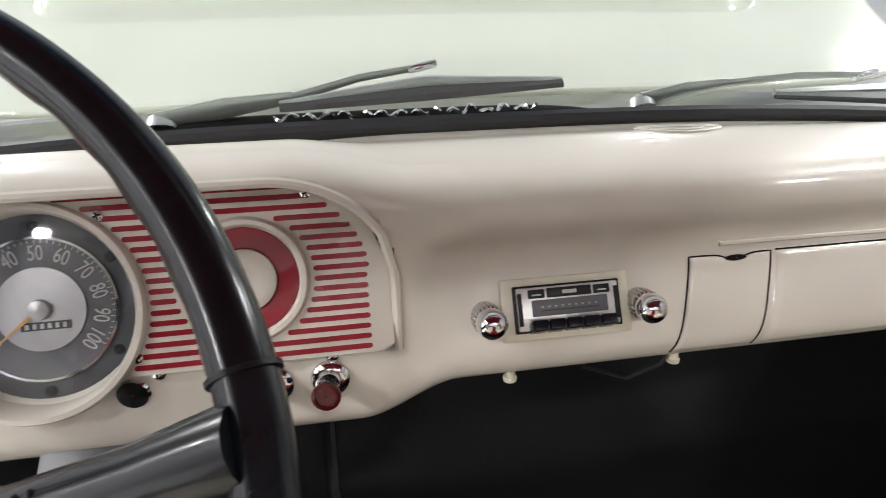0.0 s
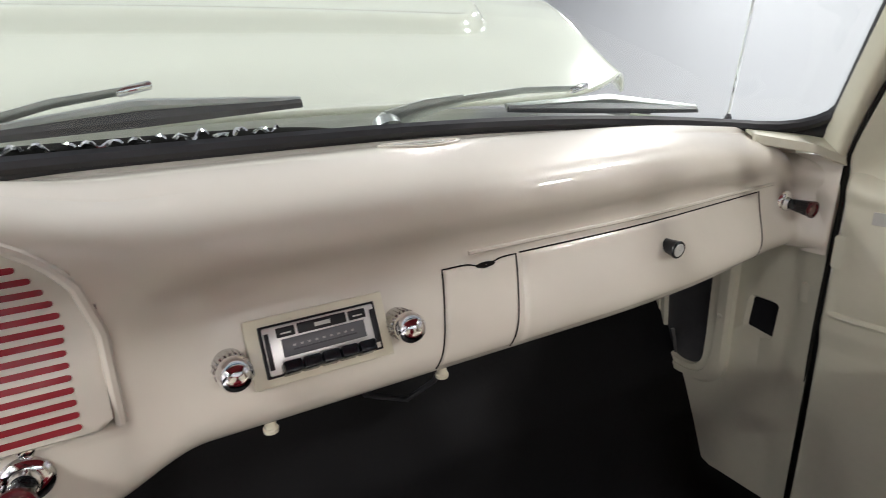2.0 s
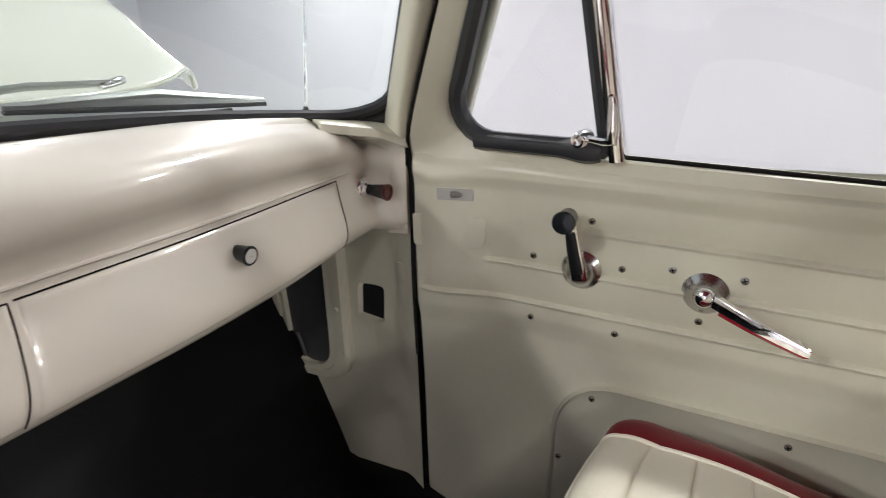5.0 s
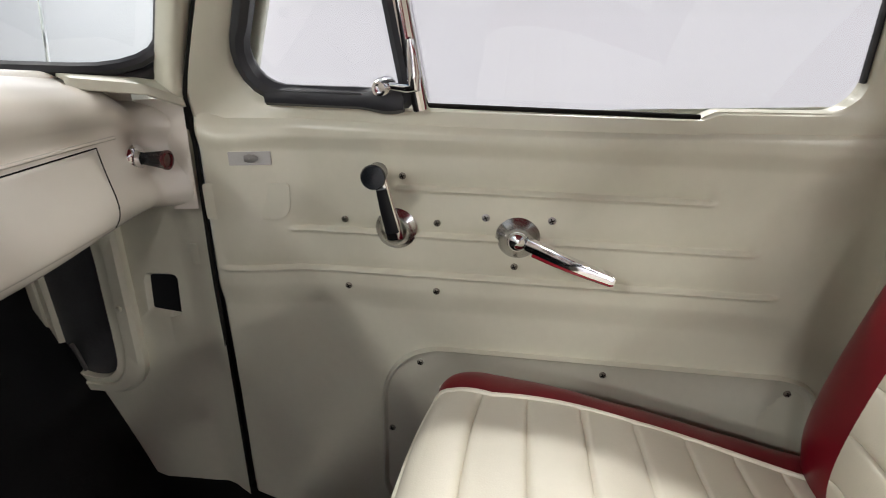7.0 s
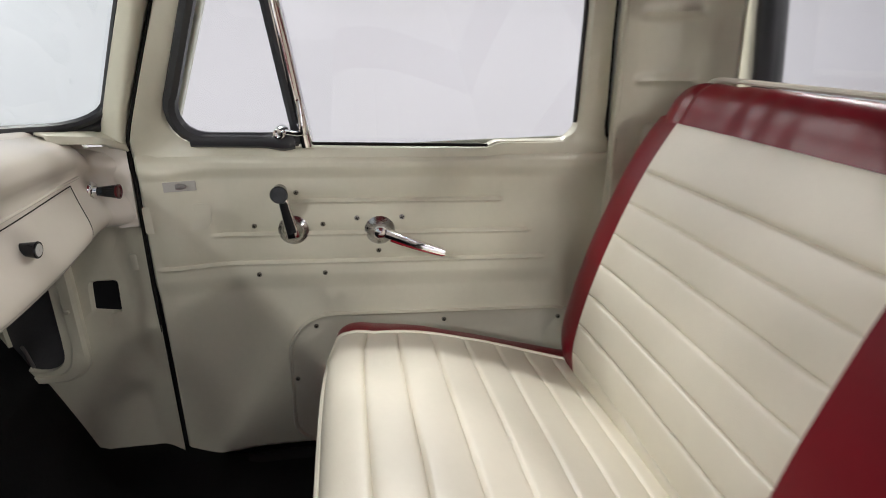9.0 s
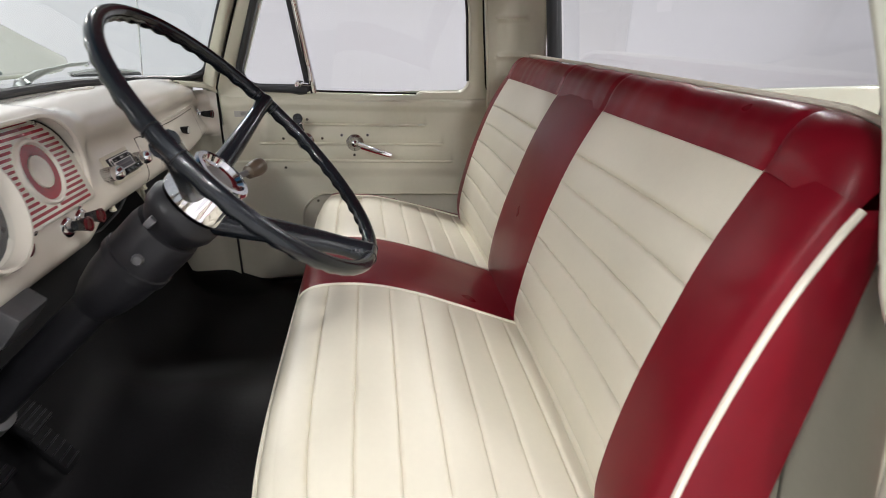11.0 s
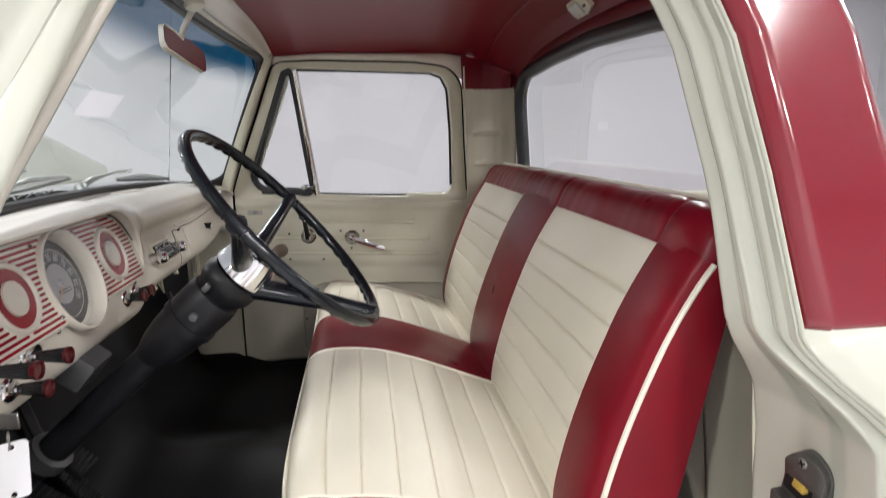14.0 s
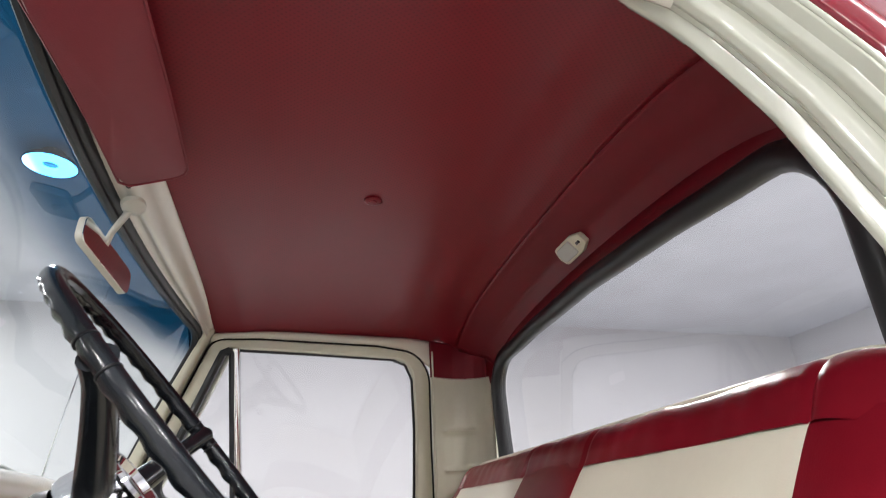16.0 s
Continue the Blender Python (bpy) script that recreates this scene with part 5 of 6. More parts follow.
for v in range(0, 101, 10):
    ang = radians(216 - 2.52 * v)
    r = 0.0440
    m = sm @ Matrix.Translation((r * math.cos(ang), r * math.sin(ang), 0.0072)) @ Matrix.Rotation(ang - math.pi / 2, 4, "Z") @ Matrix.Diagonal((0.78, 1.15, 1, 1))
    text(str(v), 0.0150, m, PALE, speedo)
for k in range(51):
    ang = radians(216 - 252 * k / 50)
    ln = 0.0022 if k % 5 else 0.0036
    part("tick", box((ln, 0.0006, 0.0004), sm @ Matrix.Rotation(ang, 4, "Z") @ Matrix.Translation((0.0545 - ln / 2, 0, 0.0070))), PALE, speedo, smooth=False)
nd = radians(218)
part("pointer", prism([(0.004, -0.0014), (0.046, -0.0005), (0.046, 0.0005), (0.004, 0.0014)], sm @ Matrix.Rotation(nd, 4, "Z") @ Matrix.Translation((0, 0, 0.011)), 0.0006), AMBER, speedo, "amber pointer")
for ang in (35, 90, 145, 215, 270, 325):
    part("warning_lamp", lathe([(0.0005, 0.0068), (0.0042, 0.0068), (0.0045, 0.0058)], sm @ Matrix.Rotation(radians(ang), 4, "Z") @ Matrix.Translation((0.0655, 0, 0)), 16), BLACK, speedo)
dg_ = part("dial_glass", lathe([(0.0745, 0.015), (0.04, 0.0165), (0.0005, 0.017)], sm, 48), DIAL_GLASS, speedo, "clear dial glass")
dg_.visible_shadow = False
for cx, cz in DIALS:
    m = panel_m(cx, cz)
    d = part("round_dial", lathe([(0.0505, 0.003), (0.0505, 0.007), (0.048, 0.010), (0.0445, 0.010), (0.042, 0.006)], m, 48), CREAM, cluster, "cream ringed dummy dial")
    part("red_ring", lathe([(0.0425, 0.0045), (0.0415, 0.0065), (0.026, 0.0065), (0.0245, 0.0045)], m, 48), RED_GLOSS, d, "broad red ring")
    part("centre_boss", lathe([(0.0252, 0.004), (0.0245, 0.0085), (0.019, 0.0105), (0.008, 0.0085), (0.0005, 0.008)], m, 48), CREAM, d, "dished cream centre")


def screw(place, axis, parent, r=0.005, material=None, slot=True, label=""):
    m = aim(place, axis, 20)
    s = part("screw", lathe([(0.0005, 0.0022), (r * 0.6, 0.0021), (r * 0.95, 0.0008), (r, -0.001)], m, 14), material or SCREW, parent, label)
    if slot:
        part("screw_slot", join(box((r * 1.3, r * 0.28, 0.0008), m @ Matrix.Translation((0, 0, 0.0022))), box((r * 0.28, r * 1.3, 0.0008), m @ Matrix.Translation((0, 0, 0.0022)))), GAP, s, smooth=False)
    return s


for x, z in ((-0.175, 0.694), (-0.312, 0.580), (-0.330, 0.6865), (-0.457, 0.6865), (-0.460, 0.580), (-0.60, 0.694)):
    screw(on_panel(x, z, 0.0045), PN, cluster, 0.0045, CHROME)
for x in (-0.165, -0.30, -0.47, -0.61):
    part("lower_screw", lathe([(0, 0.003), (0.004, 0.002), (0.0055, 0)], aim((x, -0.160, 0.563), (0, -1, -0.2)), 12), CHROME, cluster)

# ---- pull knobs, ignition ----
def pull_knob(name, x, z, length, label, lean=(0, -1, -0.12), red=True, y=None):
    y0 = face_y(x, z, False) if y is None else y
    k = thing(name, label, "pull knob", "dash pull knobs")
    m = aim((x, y0, z), lean)
    part("bezel", lathe([(0.0155, -0.002), (0.0165, 0.002), (0.0145, 0.005), (0.010, 0.0065), (0.0085, 0.012), (0.004, 0.012)], m, 28), CHROME, k, "ridged chrome bezel")
    part("shaft", lathe([(0.0042, 0.004), (0.0042, length * 0.35)], m, 12), CHROME, k)
    bm = bmesh.new()
    prof = [(0.0055, length * 0.28), (0.0072, length * 0.32), (0.0105, length * 0.94), (0.0108, length * 0.97)]
    rings = []
    for r, h in prof:
        rings.append([bm.verts.new(m @ Vector((r * (1 + 0.04 * math.cos(18 * a)) * math.cos(a), r * (1 + 0.04 * math.cos(18 * a)) * math.sin(a), h))) for a in np.linspace(0, 2 * math.pi, 72, endpoint=False)])
    for a, b in zip(rings, rings[1:]):
        for i in range(72):
            bm.faces.new((a[i], a[(i + 1) % 72], b[(i + 1) % 72], b[i]))
    bm.faces.new(rings[0])
    part("grip", bm, WHEEL, k, "ribbed black grip")
    part("cap", lathe([(0.0108, length * 0.90), (0.0117, length * 0.93), (0.0115, length), (0.0085, length + 0.0008), (0.0080, length - 0.001), (0.0005, length - 0.001)], m, 28), DARK_RED if red else PALE, k, "dark red end cap" if red else "pale end cap")
    return k


pull_knob("pull_knob", -0.214, 0.543, 0.037, "black ribbed pull knob with a red cap below the cluster", (-0.08, -1, 0.12))
pull_knob("pull_knob", -0.168, 0.543, 0.036, "black ribbed pull knob with a red cap below the cluster", (-0.08, -1, 0.12))
pull_knob("pull_knob", -0.655, 0.572, 0.072, "long black ribbed pull knob with a red cap", (-0.05, -1, 0.0))
pull_knob("pull_knob", -0.560, 0.556, 0.058, "black ribbed pull knob with a red cap", (-0.05, -1, 0.0))
pull_knob("pull_knob", -0.607, 0.530, 0.052, "black ribbed pull knob with a red cap", (-0.05, -1, 0.0))
lighter = pull_knob("cigarette_lighter", 0.722, 0.594, 0.044, "black dash lighter with a red cap and chrome bezel", (-0.05, -1, -0.05))
GKM = aim((0.453, -0.139, 0.588), (0, -1, -0.1))
for x, z in ((-0.322, 0.548), (-0.535, 0.552)):
    k = thing("blanking_plug", "flat chrome blanking plug in the dashboard", "plug", "blanking plugs")
    part("disc", lathe([(0.013, -0.002), (0.0135, 0.001), (0.012, 0.003), (0.0005, 0.0035)], aim((x, face_y(x, z, False), z), (0, -1, -0.05)), 24), CHROME, k)
ign = thing("ignition_switch", "chrome ignition switch with key inserted", "ignition switch")
IX, IZ = -0.658, 0.512
IY = face_y(IX, IZ, False)
m = aim((IX, IY, IZ), (-0.1, -1, 0.0))
part("bezel", lathe([(0.018, -0.003), (0.019, 0.003), (0.0165, 0.009), (0.012, 0.011), (0.0115, 0.016), (0.0085, 0.018), (0.0005, 0.018)], m, 32), CHROME, ign)
part("key", box((0.0025, 0.020, 0.030), m @ Matrix.Translation((0, 0, 0.030)), 0.0008, 1), STEEL, ign, "steel key")
tag = thing("key_tag", "blank white key tag hanging from the ignition key", "key tag")
tp = Vector((IX - 0.030, IY - 0.044, IZ - 0.018))
tr = Matrix.Translation(tp) @ Matrix.Rotation(radians(-50), 4, "Z") @ Matrix.Rotation(radians(4), 4, "Y")
part("card", prism(rounded([(-0.019, -0.066, 0.004), (0.019, -0.066, 0.004), (0.019, 0.004, 0.006), (-0.019, 0.004, 0.006)], 4), tr @ Matrix.Rotation(radians(90), 4, "X"), 0.0015), WHITE, tag, smooth=False)
part("ring", tube([tr @ Vector((0, -0.001 + 0.005 * math.sin(a), 0.006 + 0.011 * math.cos(a))) for a in np.linspace(0, 2 * math.pi, 18, endpoint=False)], 0.0009, 6, True), STEEL, tag, "steel split ring")
for zz in (-0.002, -0.060):
    part("eyelet", lathe([(0.0005, 0.0012), (0.0028, 0.0012), (0.003, 0.0)], tr @ Matrix.Translation((0.002, -0.0016, zz)) @ Matrix.Rotation(radians(90), 4, "X"), 12), GAP, tag)

# ---- radio ----
radio = thing("car_radio", "chrome framed push-button radio in a cream plate", "car radio")
RC_ = Vector((0.039, -0.147, 0.583))
RN = Vector((0, -0.90, 0.42)).normalized()
RU = Vector((0, 0.42, 0.90)).normalized()
RM = Matrix(((1, RU.x, RN.x, RC_.x), (0, RU.y, RN.y, RC_.y), (0, RU.z, RN.z, RC_.z), (0, 0, 0, 1)))
RM = RM @ Matrix.Translation((0, 0, 0.004))


def rbox(w, h, d, x, y, z, bevel=0.001):
    return box((w, h, d), RM @ Matrix.Translation((x, y, z)), bevel, 2)


part("plate", rbox(0.116, 0.054, 0.008, 0, 0, 0.000, 0.0015), LENS_CREAM, radio, "cream mounting plate")
part("surround", rbox(0.096, 0.0405, 0.010, 0, 0, 0.003, 0.001), BLACK, radio)
part("chrome_face", rbox(0.092, 0.037, 0.010, 0, 0, 0.0045, 0.0015), RADIO_FACE, radio, "bright satin chrome face")
part("dial_window", rbox(0.068, 0.0140, 0.0016, 0.001, 0.0003, 0.0100, 0.0003), DIAL_MID, radio, "grey tuning window")
part("tuning_scale", rbox(0.052, 0.0012, 0.0004, 0.001, -0.002, 0.0109, 0), DIAL_GREY, radio, smooth=False)
for k in range(9):
    part("scale_mark", rbox(0.0022, 0.0016, 0.0004, -0.024 + 0.006 * k, 0.0012, 0.0109, 0), STEEL, radio, smooth=False)
part("badge_bar", rbox(0.040, 0.0082, 0.0030, 0.001, 0.0128, 0.0095, 0.0006), BLACK, radio, "black badge bar")
part("badge", rbox(0.013, 0.0032, 0.0008, 0.001, 0.0128, 0.0113, 0.0003), PALE, radio, "pale badge mark")
for x in (-0.0285, 0.0305):
    part("small_button", rbox(0.0145, 0.0075, 0.0030, x, 0.0127, 0.0095, 0.0006), BLACK, radio)
    part("button_mark", rbox(0.008, 0.0012, 0.0004, x, 0.0118, 0.0112, 0), PALE, radio, smooth=False)
for k in range(5):
    part("push_button", box((0.0140, 0.0092, 0.0150), RM @ Matrix.Translation((-0.0300 + 0.0152 * k, -0.0150, 0.0150)) @ Matrix.Rotation(radians(-14), 4, "X"), 0.0015), WHEEL, radio, "black push button")
for x in (-0.0435, 0.0435):
    part("side_slot", rbox(0.0036, 0.028, 0.0012, x, 0.0, 0.0097, 0.0003), BLACK, radio)
for x, z in ((-0.033, 0.583), (0.1085, 0.583)):
    y0 = face_y(x, z, False)
    m = aim((x, y0 - 0.009, z), (0, -1, 0.18))
    k = part("knob", lathe([(0.0118, 0.008), (0.0130, 0.011), (0.0133, 0.016), (0.0126, 0.021), (0.0096, 0.0255), (0.005, 0.0278), (0.0005, 0.0283)], m, 32), CHROME, radio, "domed chrome knob")
    part("collar", lathe([(0.0128, -0.014), (0.0130, 0.0), (0.0126, 0.006), (0.0118, 0.010)], m, 32), CHROME_WORN, k, "ribbed chrome collar")
    for i in range(20):
        a = 2 * math.pi * i / 20
        part("collar_rib", box((0.0014, 0.0016, 0.012), m @ Matrix.Rotation(a, 4, "Z") @ Matrix.Translation((0.0129, 0, 0.001)), 0), CHROME_WORN, k, smooth=False)

# ---- ash tray and glove box doors, clips, speaker cap ----
def face_patch(x0, x1, z0, z1, out, nx=30, nz=26, inset=0.0):
    def fn(u, v):
        x = x0 + (x1 - x0) * u
        z = z0 + (z1 - z0) * v
        e = min(min(u, 1 - u) * (x1 - x0), min(v, 1 - v) * (z1 - z0))
        y = face_y(x, z, False) - out * step(0, 0.003, e) + 0.004 * (1 - step(0, 0.002, e))
        return (x, y, z)
    return sheet(fn, nx, nz)


ash = thing("ash_tray", "closed cream ash tray door with a finger notch", "ash tray")


def ash_fn(u, v):
    x = 0.160 + (0.243 - 0.160) * u - 0.018 * (1 - v) ** 1.5
    z = 0.5285 + (0.6155 - 0.5285) * v
    z -= 0.006 * math.exp(-((u - 0.55) / 0.14) ** 2) * max(0, (v - 0.9) / 0.1)
    e = min(min(u, 1 - u) * 0.083, min(v, 1 - v) * 0.087)
    return (x, face_y(x, z, False) - 0.0022 * step(0, 0.0035, e) + 0.0012 * (1 - step(0, 0.001, e)), z)


part("door", sheet(ash_fn, 40, 40), CREAM, ash)
part("shadow_gap", tube([Vector(ash_fn(u, v)) + Vector((0, -0.0016, 0)) for u, v in [(0, k / 20) for k in range(21)] + [(k / 20, 1) for k in range(1, 21)] + [(1, 1 - k / 20) for k in range(1, 21)]], 0.00075, 6), GAP, ash, "dark gap round the door")
part("notch", lathe([(0.0005, 0.001), (0.010, 0.001), (0.011, 0)], aim((0.206, face_y(0.206, 0.612, False) - 0.002, 0.6125), (0, -1, 0.3)) @ Matrix.Diagonal((1, 0.25, 1, 1)), 20), GAP, ash, "dark finger notch")
glove = thing("glove_box", "closed cream glove box door", "glove box")


def glove_fn(u, v):
    x = 0.2475 + (0.664 - 0.2475) * u - 0.016 * (1 - v) ** 1.5 * (1 - u) - 0.020 * (1 - v) * u
    z = 0.5285 + (0.6160 - 0.5285) * v + 0.004 * u - 0.004 * u * v
    e = min(min(u, 1 - u) * 0.42, min(v, 1 - v) * 0.087)
    return (x, face_y(x, z, False) - 0.0022 * step(0, 0.0035, e) + 0.0012 * (1 - step(0, 0.001, e)), z)


part("door", sheet(glove_fn, 80, 40), CREAM, glove)
part("shadow_gap", tube([Vector(glove_fn(u, v)) + Vector((0, -0.0014, 0)) for u, v in [(k / 40, 1) for k in range(41)] + [(1, 1 - k / 20) for k in range(1, 21)]], 0.0008, 6), GAP, glove, "dark gap round the door")
gk = part("knob", lathe([(0.0075, 0.0), (0.0078, 0.004), (0.0098, 0.019), (0.0105, 0.021), (0.0098, 0.0225), (0.0075, 0.0225)], GKM, 28), WHEEL, glove, "black tapered knob")
part("knob_end", lathe([(0.0085, 0.0218), (0.0070, 0.0232), (0.0005, 0.0230)], GKM, 28), PALE, gk, "pale end disc")
part("drip_ledge", tube([(x, face_y(x, 0.6255, False) - 0.001, 0.6255 - 0.004 * max(0, (x - 0.3) / 0.4)) for x in np.linspace(0.19, 0.70, 40)], 0.0022, 6), CREAM, dash, "rolled ledge over the glove box")
for x in (-0.007, 0.156):
    c = thing("trim_clip", "small cream plastic clip under the dashboard edge", "clip", "dash clips")
    z0, _ = face_range(x)
    part("stem", lathe([(0.0, -0.009), (0.0062, -0.0085), (0.0066, -0.005), (0.0048, -0.004), (0.0045, 0.006)], Matrix.Translation((x, -0.140, z0 + 0.003)), 14), LENS_CREAM, c)
cap = thing("speaker_cap", "oval cream cap with a raised ring on the dash top", "speaker cap")


def cap_pt(a, s):
    x = 0.200 + 0.044 * s * math.cos(a)
    i = min(range(len(XS)), key=lambda i: abs(XS[i] - x))
    v = 0.46 + 0.20 * s * math.sin(a)
    p = top_point(i, v)
    return Vector((x, p.y, p.z))


part("ring", tube([cap_pt(a, 1.0) + Vector((0, 0, 0.0008)) for a in np.linspace(0, 2 * math.pi, 48, endpoint=False)], 0.0016, 6, True), CREAM, cap)
part("inner_ring", tube([cap_pt(a, 0.62) + Vector((0, 0, 0.0005)) for a in np.linspace(0, 2 * math.pi, 40, endpoint=False)], 0.0012, 6, True), PALE, cap)

# ---- passenger door hardware ----
def on_door(y, z, out=0.0):
    return Vector((door_x(y, z) - out, y, z))


INW = (-1, 0, 0)
for y, z in ((-0.344, 0.500), (-0.423, 0.557), (-0.342, 0.407), (-0.465, 0.496), (-0.461, 0.402), (-0.563, 0.439)):
    screw(on_door(y, z, 0.0005), INW, door, 0.0048, SCREW)
for y, z in ((-0.527, 0.504), (-0.609, 0.501)):
    screw(on_door(y, z, 0.0005), INW, door, 0.0052, STEEL)
# lower access cover
cov = rounded([(-0.372, 0.035, 0.05), (-0.385, 0.318, 0.085), (-0.96, 0.290, 0.06), (-0.96, 0.035, 0.05)], 12)
cc = (-0.66, 0.17)
cp = polar(cov, cc, 200)
rows = []
for s, out in ((1.016, -0.003), (1.012, 0.0070), (1.006, 0.0092), (0.998, 0.0086), (0.988, 0.0010), (0.978, 0.0), (0.7, 0.0), (0.4, 0.0), (0.1, 0.0)):
    rows.append([on_door(*(Vector(cc) + (p - Vector(cc)) * s), out + 0.0015) for p in cp])
part("access_cover", loft(rows), GREY_CREAM, door, "grey-cream rounded access cover")
for y, z in ((-0.434, 0.291), (-0.388, 0.179), (-0.683, 0.284), (-0.917, 0.270), (-0.94, 0.12)):
    screw(on_door(y, z, 0.002), INW, door, 0.0048, SCREW)
# faint patch plate and maker's plate
part("patch", loft([[on_door(p.x, p.y, o) for p in rounded([(-0.170, 0.553, 0.004), (-0.277, 0.549, 0.006), (-0.273, 0.501, 0.018), (-0.170, 0.506, 0.004)], 5)] for o in (0.0, 0.0022)], cap=True), CREAM_DULL, door, "shallow raised patch at the front edge")
pl = part("name_plate", loft([[on_door(p.x, p.y, o) for p in [(Vector(((-0.234 + q.x), 0.583 + q.y))) for q in rounded([(-0.0245, -0.0095, 0.001), (0.0245, -0.0075, 0.001), (0.0245, 0.0095, 0.001), (-0.0245, 0.0075, 0.001)], 3)]] for o in (0.0, 0.002)], cap=True), PLATE, door, "small silver maker's plate")
part("plate_oval", lathe([(0.0005, 0.0015), (0.0048, 0.0012), (0.0052, 0.0)], aim(on_door(-0.234, 0.583, 0.002), INW) @ Matrix.Diagonal((2.3, 1, 1, 1)), 24), STEEL, pl, "oval mark")

crank = thing("window_crank", "chrome window crank with a black knob", "window crank")
base = on_door(-0.412, 0.489)
part("escutcheon", lathe([(0.0265, -0.001), (0.027, 0.002), (0.022, 0.006), (0.017, 0.010), (0.016, 0.013)], aim(base + Vector((-0.003, 0, 0)), INW), 36), CHROME_WORN, crank, "round chrome escutcheon")
tip = base + Vector((-0.030, 0.012, 0.080))
part("arm", tube([base + Vector((-0.014, 0, -0.010)), base + Vector((-0.021, 0.002, 0.012)), base + Vector((-0.028, 0.007, 0.045)), tip + Vector((0, 0.002, 0.008))], [0.0125, 0.0115, 0.0095, 0.0085], 14, flat=0.45, up=(1, 0, 0)), CHROME, crank)
part("arm_inset", tube([base + Vector((-0.024, 0.001, 0.0)), base + Vector((-0.031, 0.005, 0.03)), base + Vector((-0.034, 0.009, 0.058))], [0.0086, 0.0080, 0.0068], 10, flat=0.35, up=(1, 0, 0)), BLACK, crank, "black inset")
part("knob", lathe([(0.008, 0.0), (0.012, 0.004), (0.0125, 0.018), (0.0145, 0.030), (0.0150, 0.034), (0.0135, 0.037), (0.0005, 0.0375)], aim(tip, (-1, -0.05, 0)), 28), WHEEL, crank, "black ribbed knob")

lever = thing("door_lever", "chrome inner door lever with a red stripe", "door handle")
lb = on_door(-0.567, 0.478)
part("escutcheon", lathe([(0.0275, -0.001), (0.028, 0.003), (0.023, 0.008), (0.016, 0.014), (0.013, 0.020), (0.0005, 0.022)], aim(lb, INW), 36), CHROME_WORN, lever, "round chrome rose")
neck, tip = lb + Vector((-0.020, -0.010, -0.003)), Vector((0.746, -0.681, 0.442))


def blade(t, rows):
    """A section of the tapering blade; each row gives (inward, upward) in half widths."""
    p = neck.lerp(tip, t)
    p.x -= 0.006 * math.sin(math.pi * t)
    h = (0.0098 - 0.0028 * t) * (1 if t < 0.97 else 0.72)
    return [p + Vector((-0.0068 * i, -0.30 * h * k, h * k)) for i, k in rows]


FACE = [(0.9, 0.92), (1.0, 0.75), (1.0, -0.50), (0.2, -0.52), (-0.9, -0.5), (-0.9, 0.8), (-0.6, 1.0)]
EDGE = [(1.0, -0.50), (1.0, -0.80), (0.7, -1.0), (-0.7, -1.0), (-0.9, -0.5), (0.2, -0.48)]
STOPS = [0.0, 0.1, 0.3, 0.5, 0.7, 0.85, 0.96, 1.0]
part("handle", loft([blade(t, FACE) for t in STOPS], cap=True), CHROME, lever, "bright tapering blade", angle=30)
part("red_stripe", loft([blade(t, EDGE) for t in STOPS[1:]], cap=True), RED_GLOSS, lever, "red painted lower edge", angle=30)
part("hub", lathe([(0.0125, 0.012), (0.0120, 0.022), (0.009, 0.0255), (0.0005, 0.027)], aim(lb, INW), 28), CHROME, lever)

# quarter window: seal, chrome divider, latch
QL = rounded([(-0.218, 0.662, 0.050), (-0.440, 0.651, 0.004), (-0.400, 1.050, 0.006), (-0.374, 1.050, 0.006)], 8)
vent = thing("quarter_window", "hinged quarter window with black seal and chrome divider bar", "quarter window")
ql = even(QL, 0.015)
part("seal", tube([side(p, 0.006) for p in ql], 0.0125, 8, True), RUBBER, vent, "black rubber seal")
part("seal_foot", tube([side((-0.262 - 0.17 * k / 20, 0.659 - 0.010 * k / 20), 0.001) for k in range(21)], [0.012] * 13 + [0.012, 0.0125, 0.0135, 0.015, 0.0165, 0.0165, 0.0155, 0.013], 8, flat=0.7, up=(1, 0, 0)), RUBBER, vent, "swelling rubber foot under the latch")
part("divider", tube([side((-0.452, 0.640), 0.004), side((-0.430, 0.85), 0.004), side((-0.409, 1.058), 0.004)], [0.0130, 0.0125, 0.0115], 12, flat=0.7), CHROME, vent, "polished chrome divider bar")
part("divider_channel", tube([side((-0.439, 0.645), 0.004), side((-0.418, 0.85), 0.004), side((-0.398, 1.056), 0.004)], 0.0040, 8), RUBBER, vent, "black channel beside the divider")
lk = side((-0.414, 0.668), -0.010)
latch = thing("vent_latch", "chrome quarter window latch", "latch")
part("boss", lathe([(0.0105, 0.0), (0.0115, 0.006), (0.0106, 0.020), (0.0085, 0.025), (0.0055, 0.0252), (0.005, 0.020), (0.0005, 0.020)], aim(lk + Vector((0.012, 0, 0)), (-1, 0.25, -0.1)), 24), CHROME, latch)
part("arm", tube([lk + Vector((-0.002, -0.006, -0.001)), lk + Vector((-0.006, -0.024, -0.003)), lk + Vector((-0.008, -0.035, -0.002)), lk + Vector((-0.010, -0.036, 0.012)), lk + Vector((-0.012, -0.033, 0.050))], [0.0065, 0.0070, 0.0078, 0.0075, 0.0045], 12, flat=0.6), CHROME, latch)
part("belt_strip", tube([side((y, curve([(-0.77, 0.6255), (-0.452, 0.6435)], y)), 0.004) for y in np.linspace(-0.452, -0.770, 20)], 0.0028, 8), GAP, door, "dark felt strip along the glass")
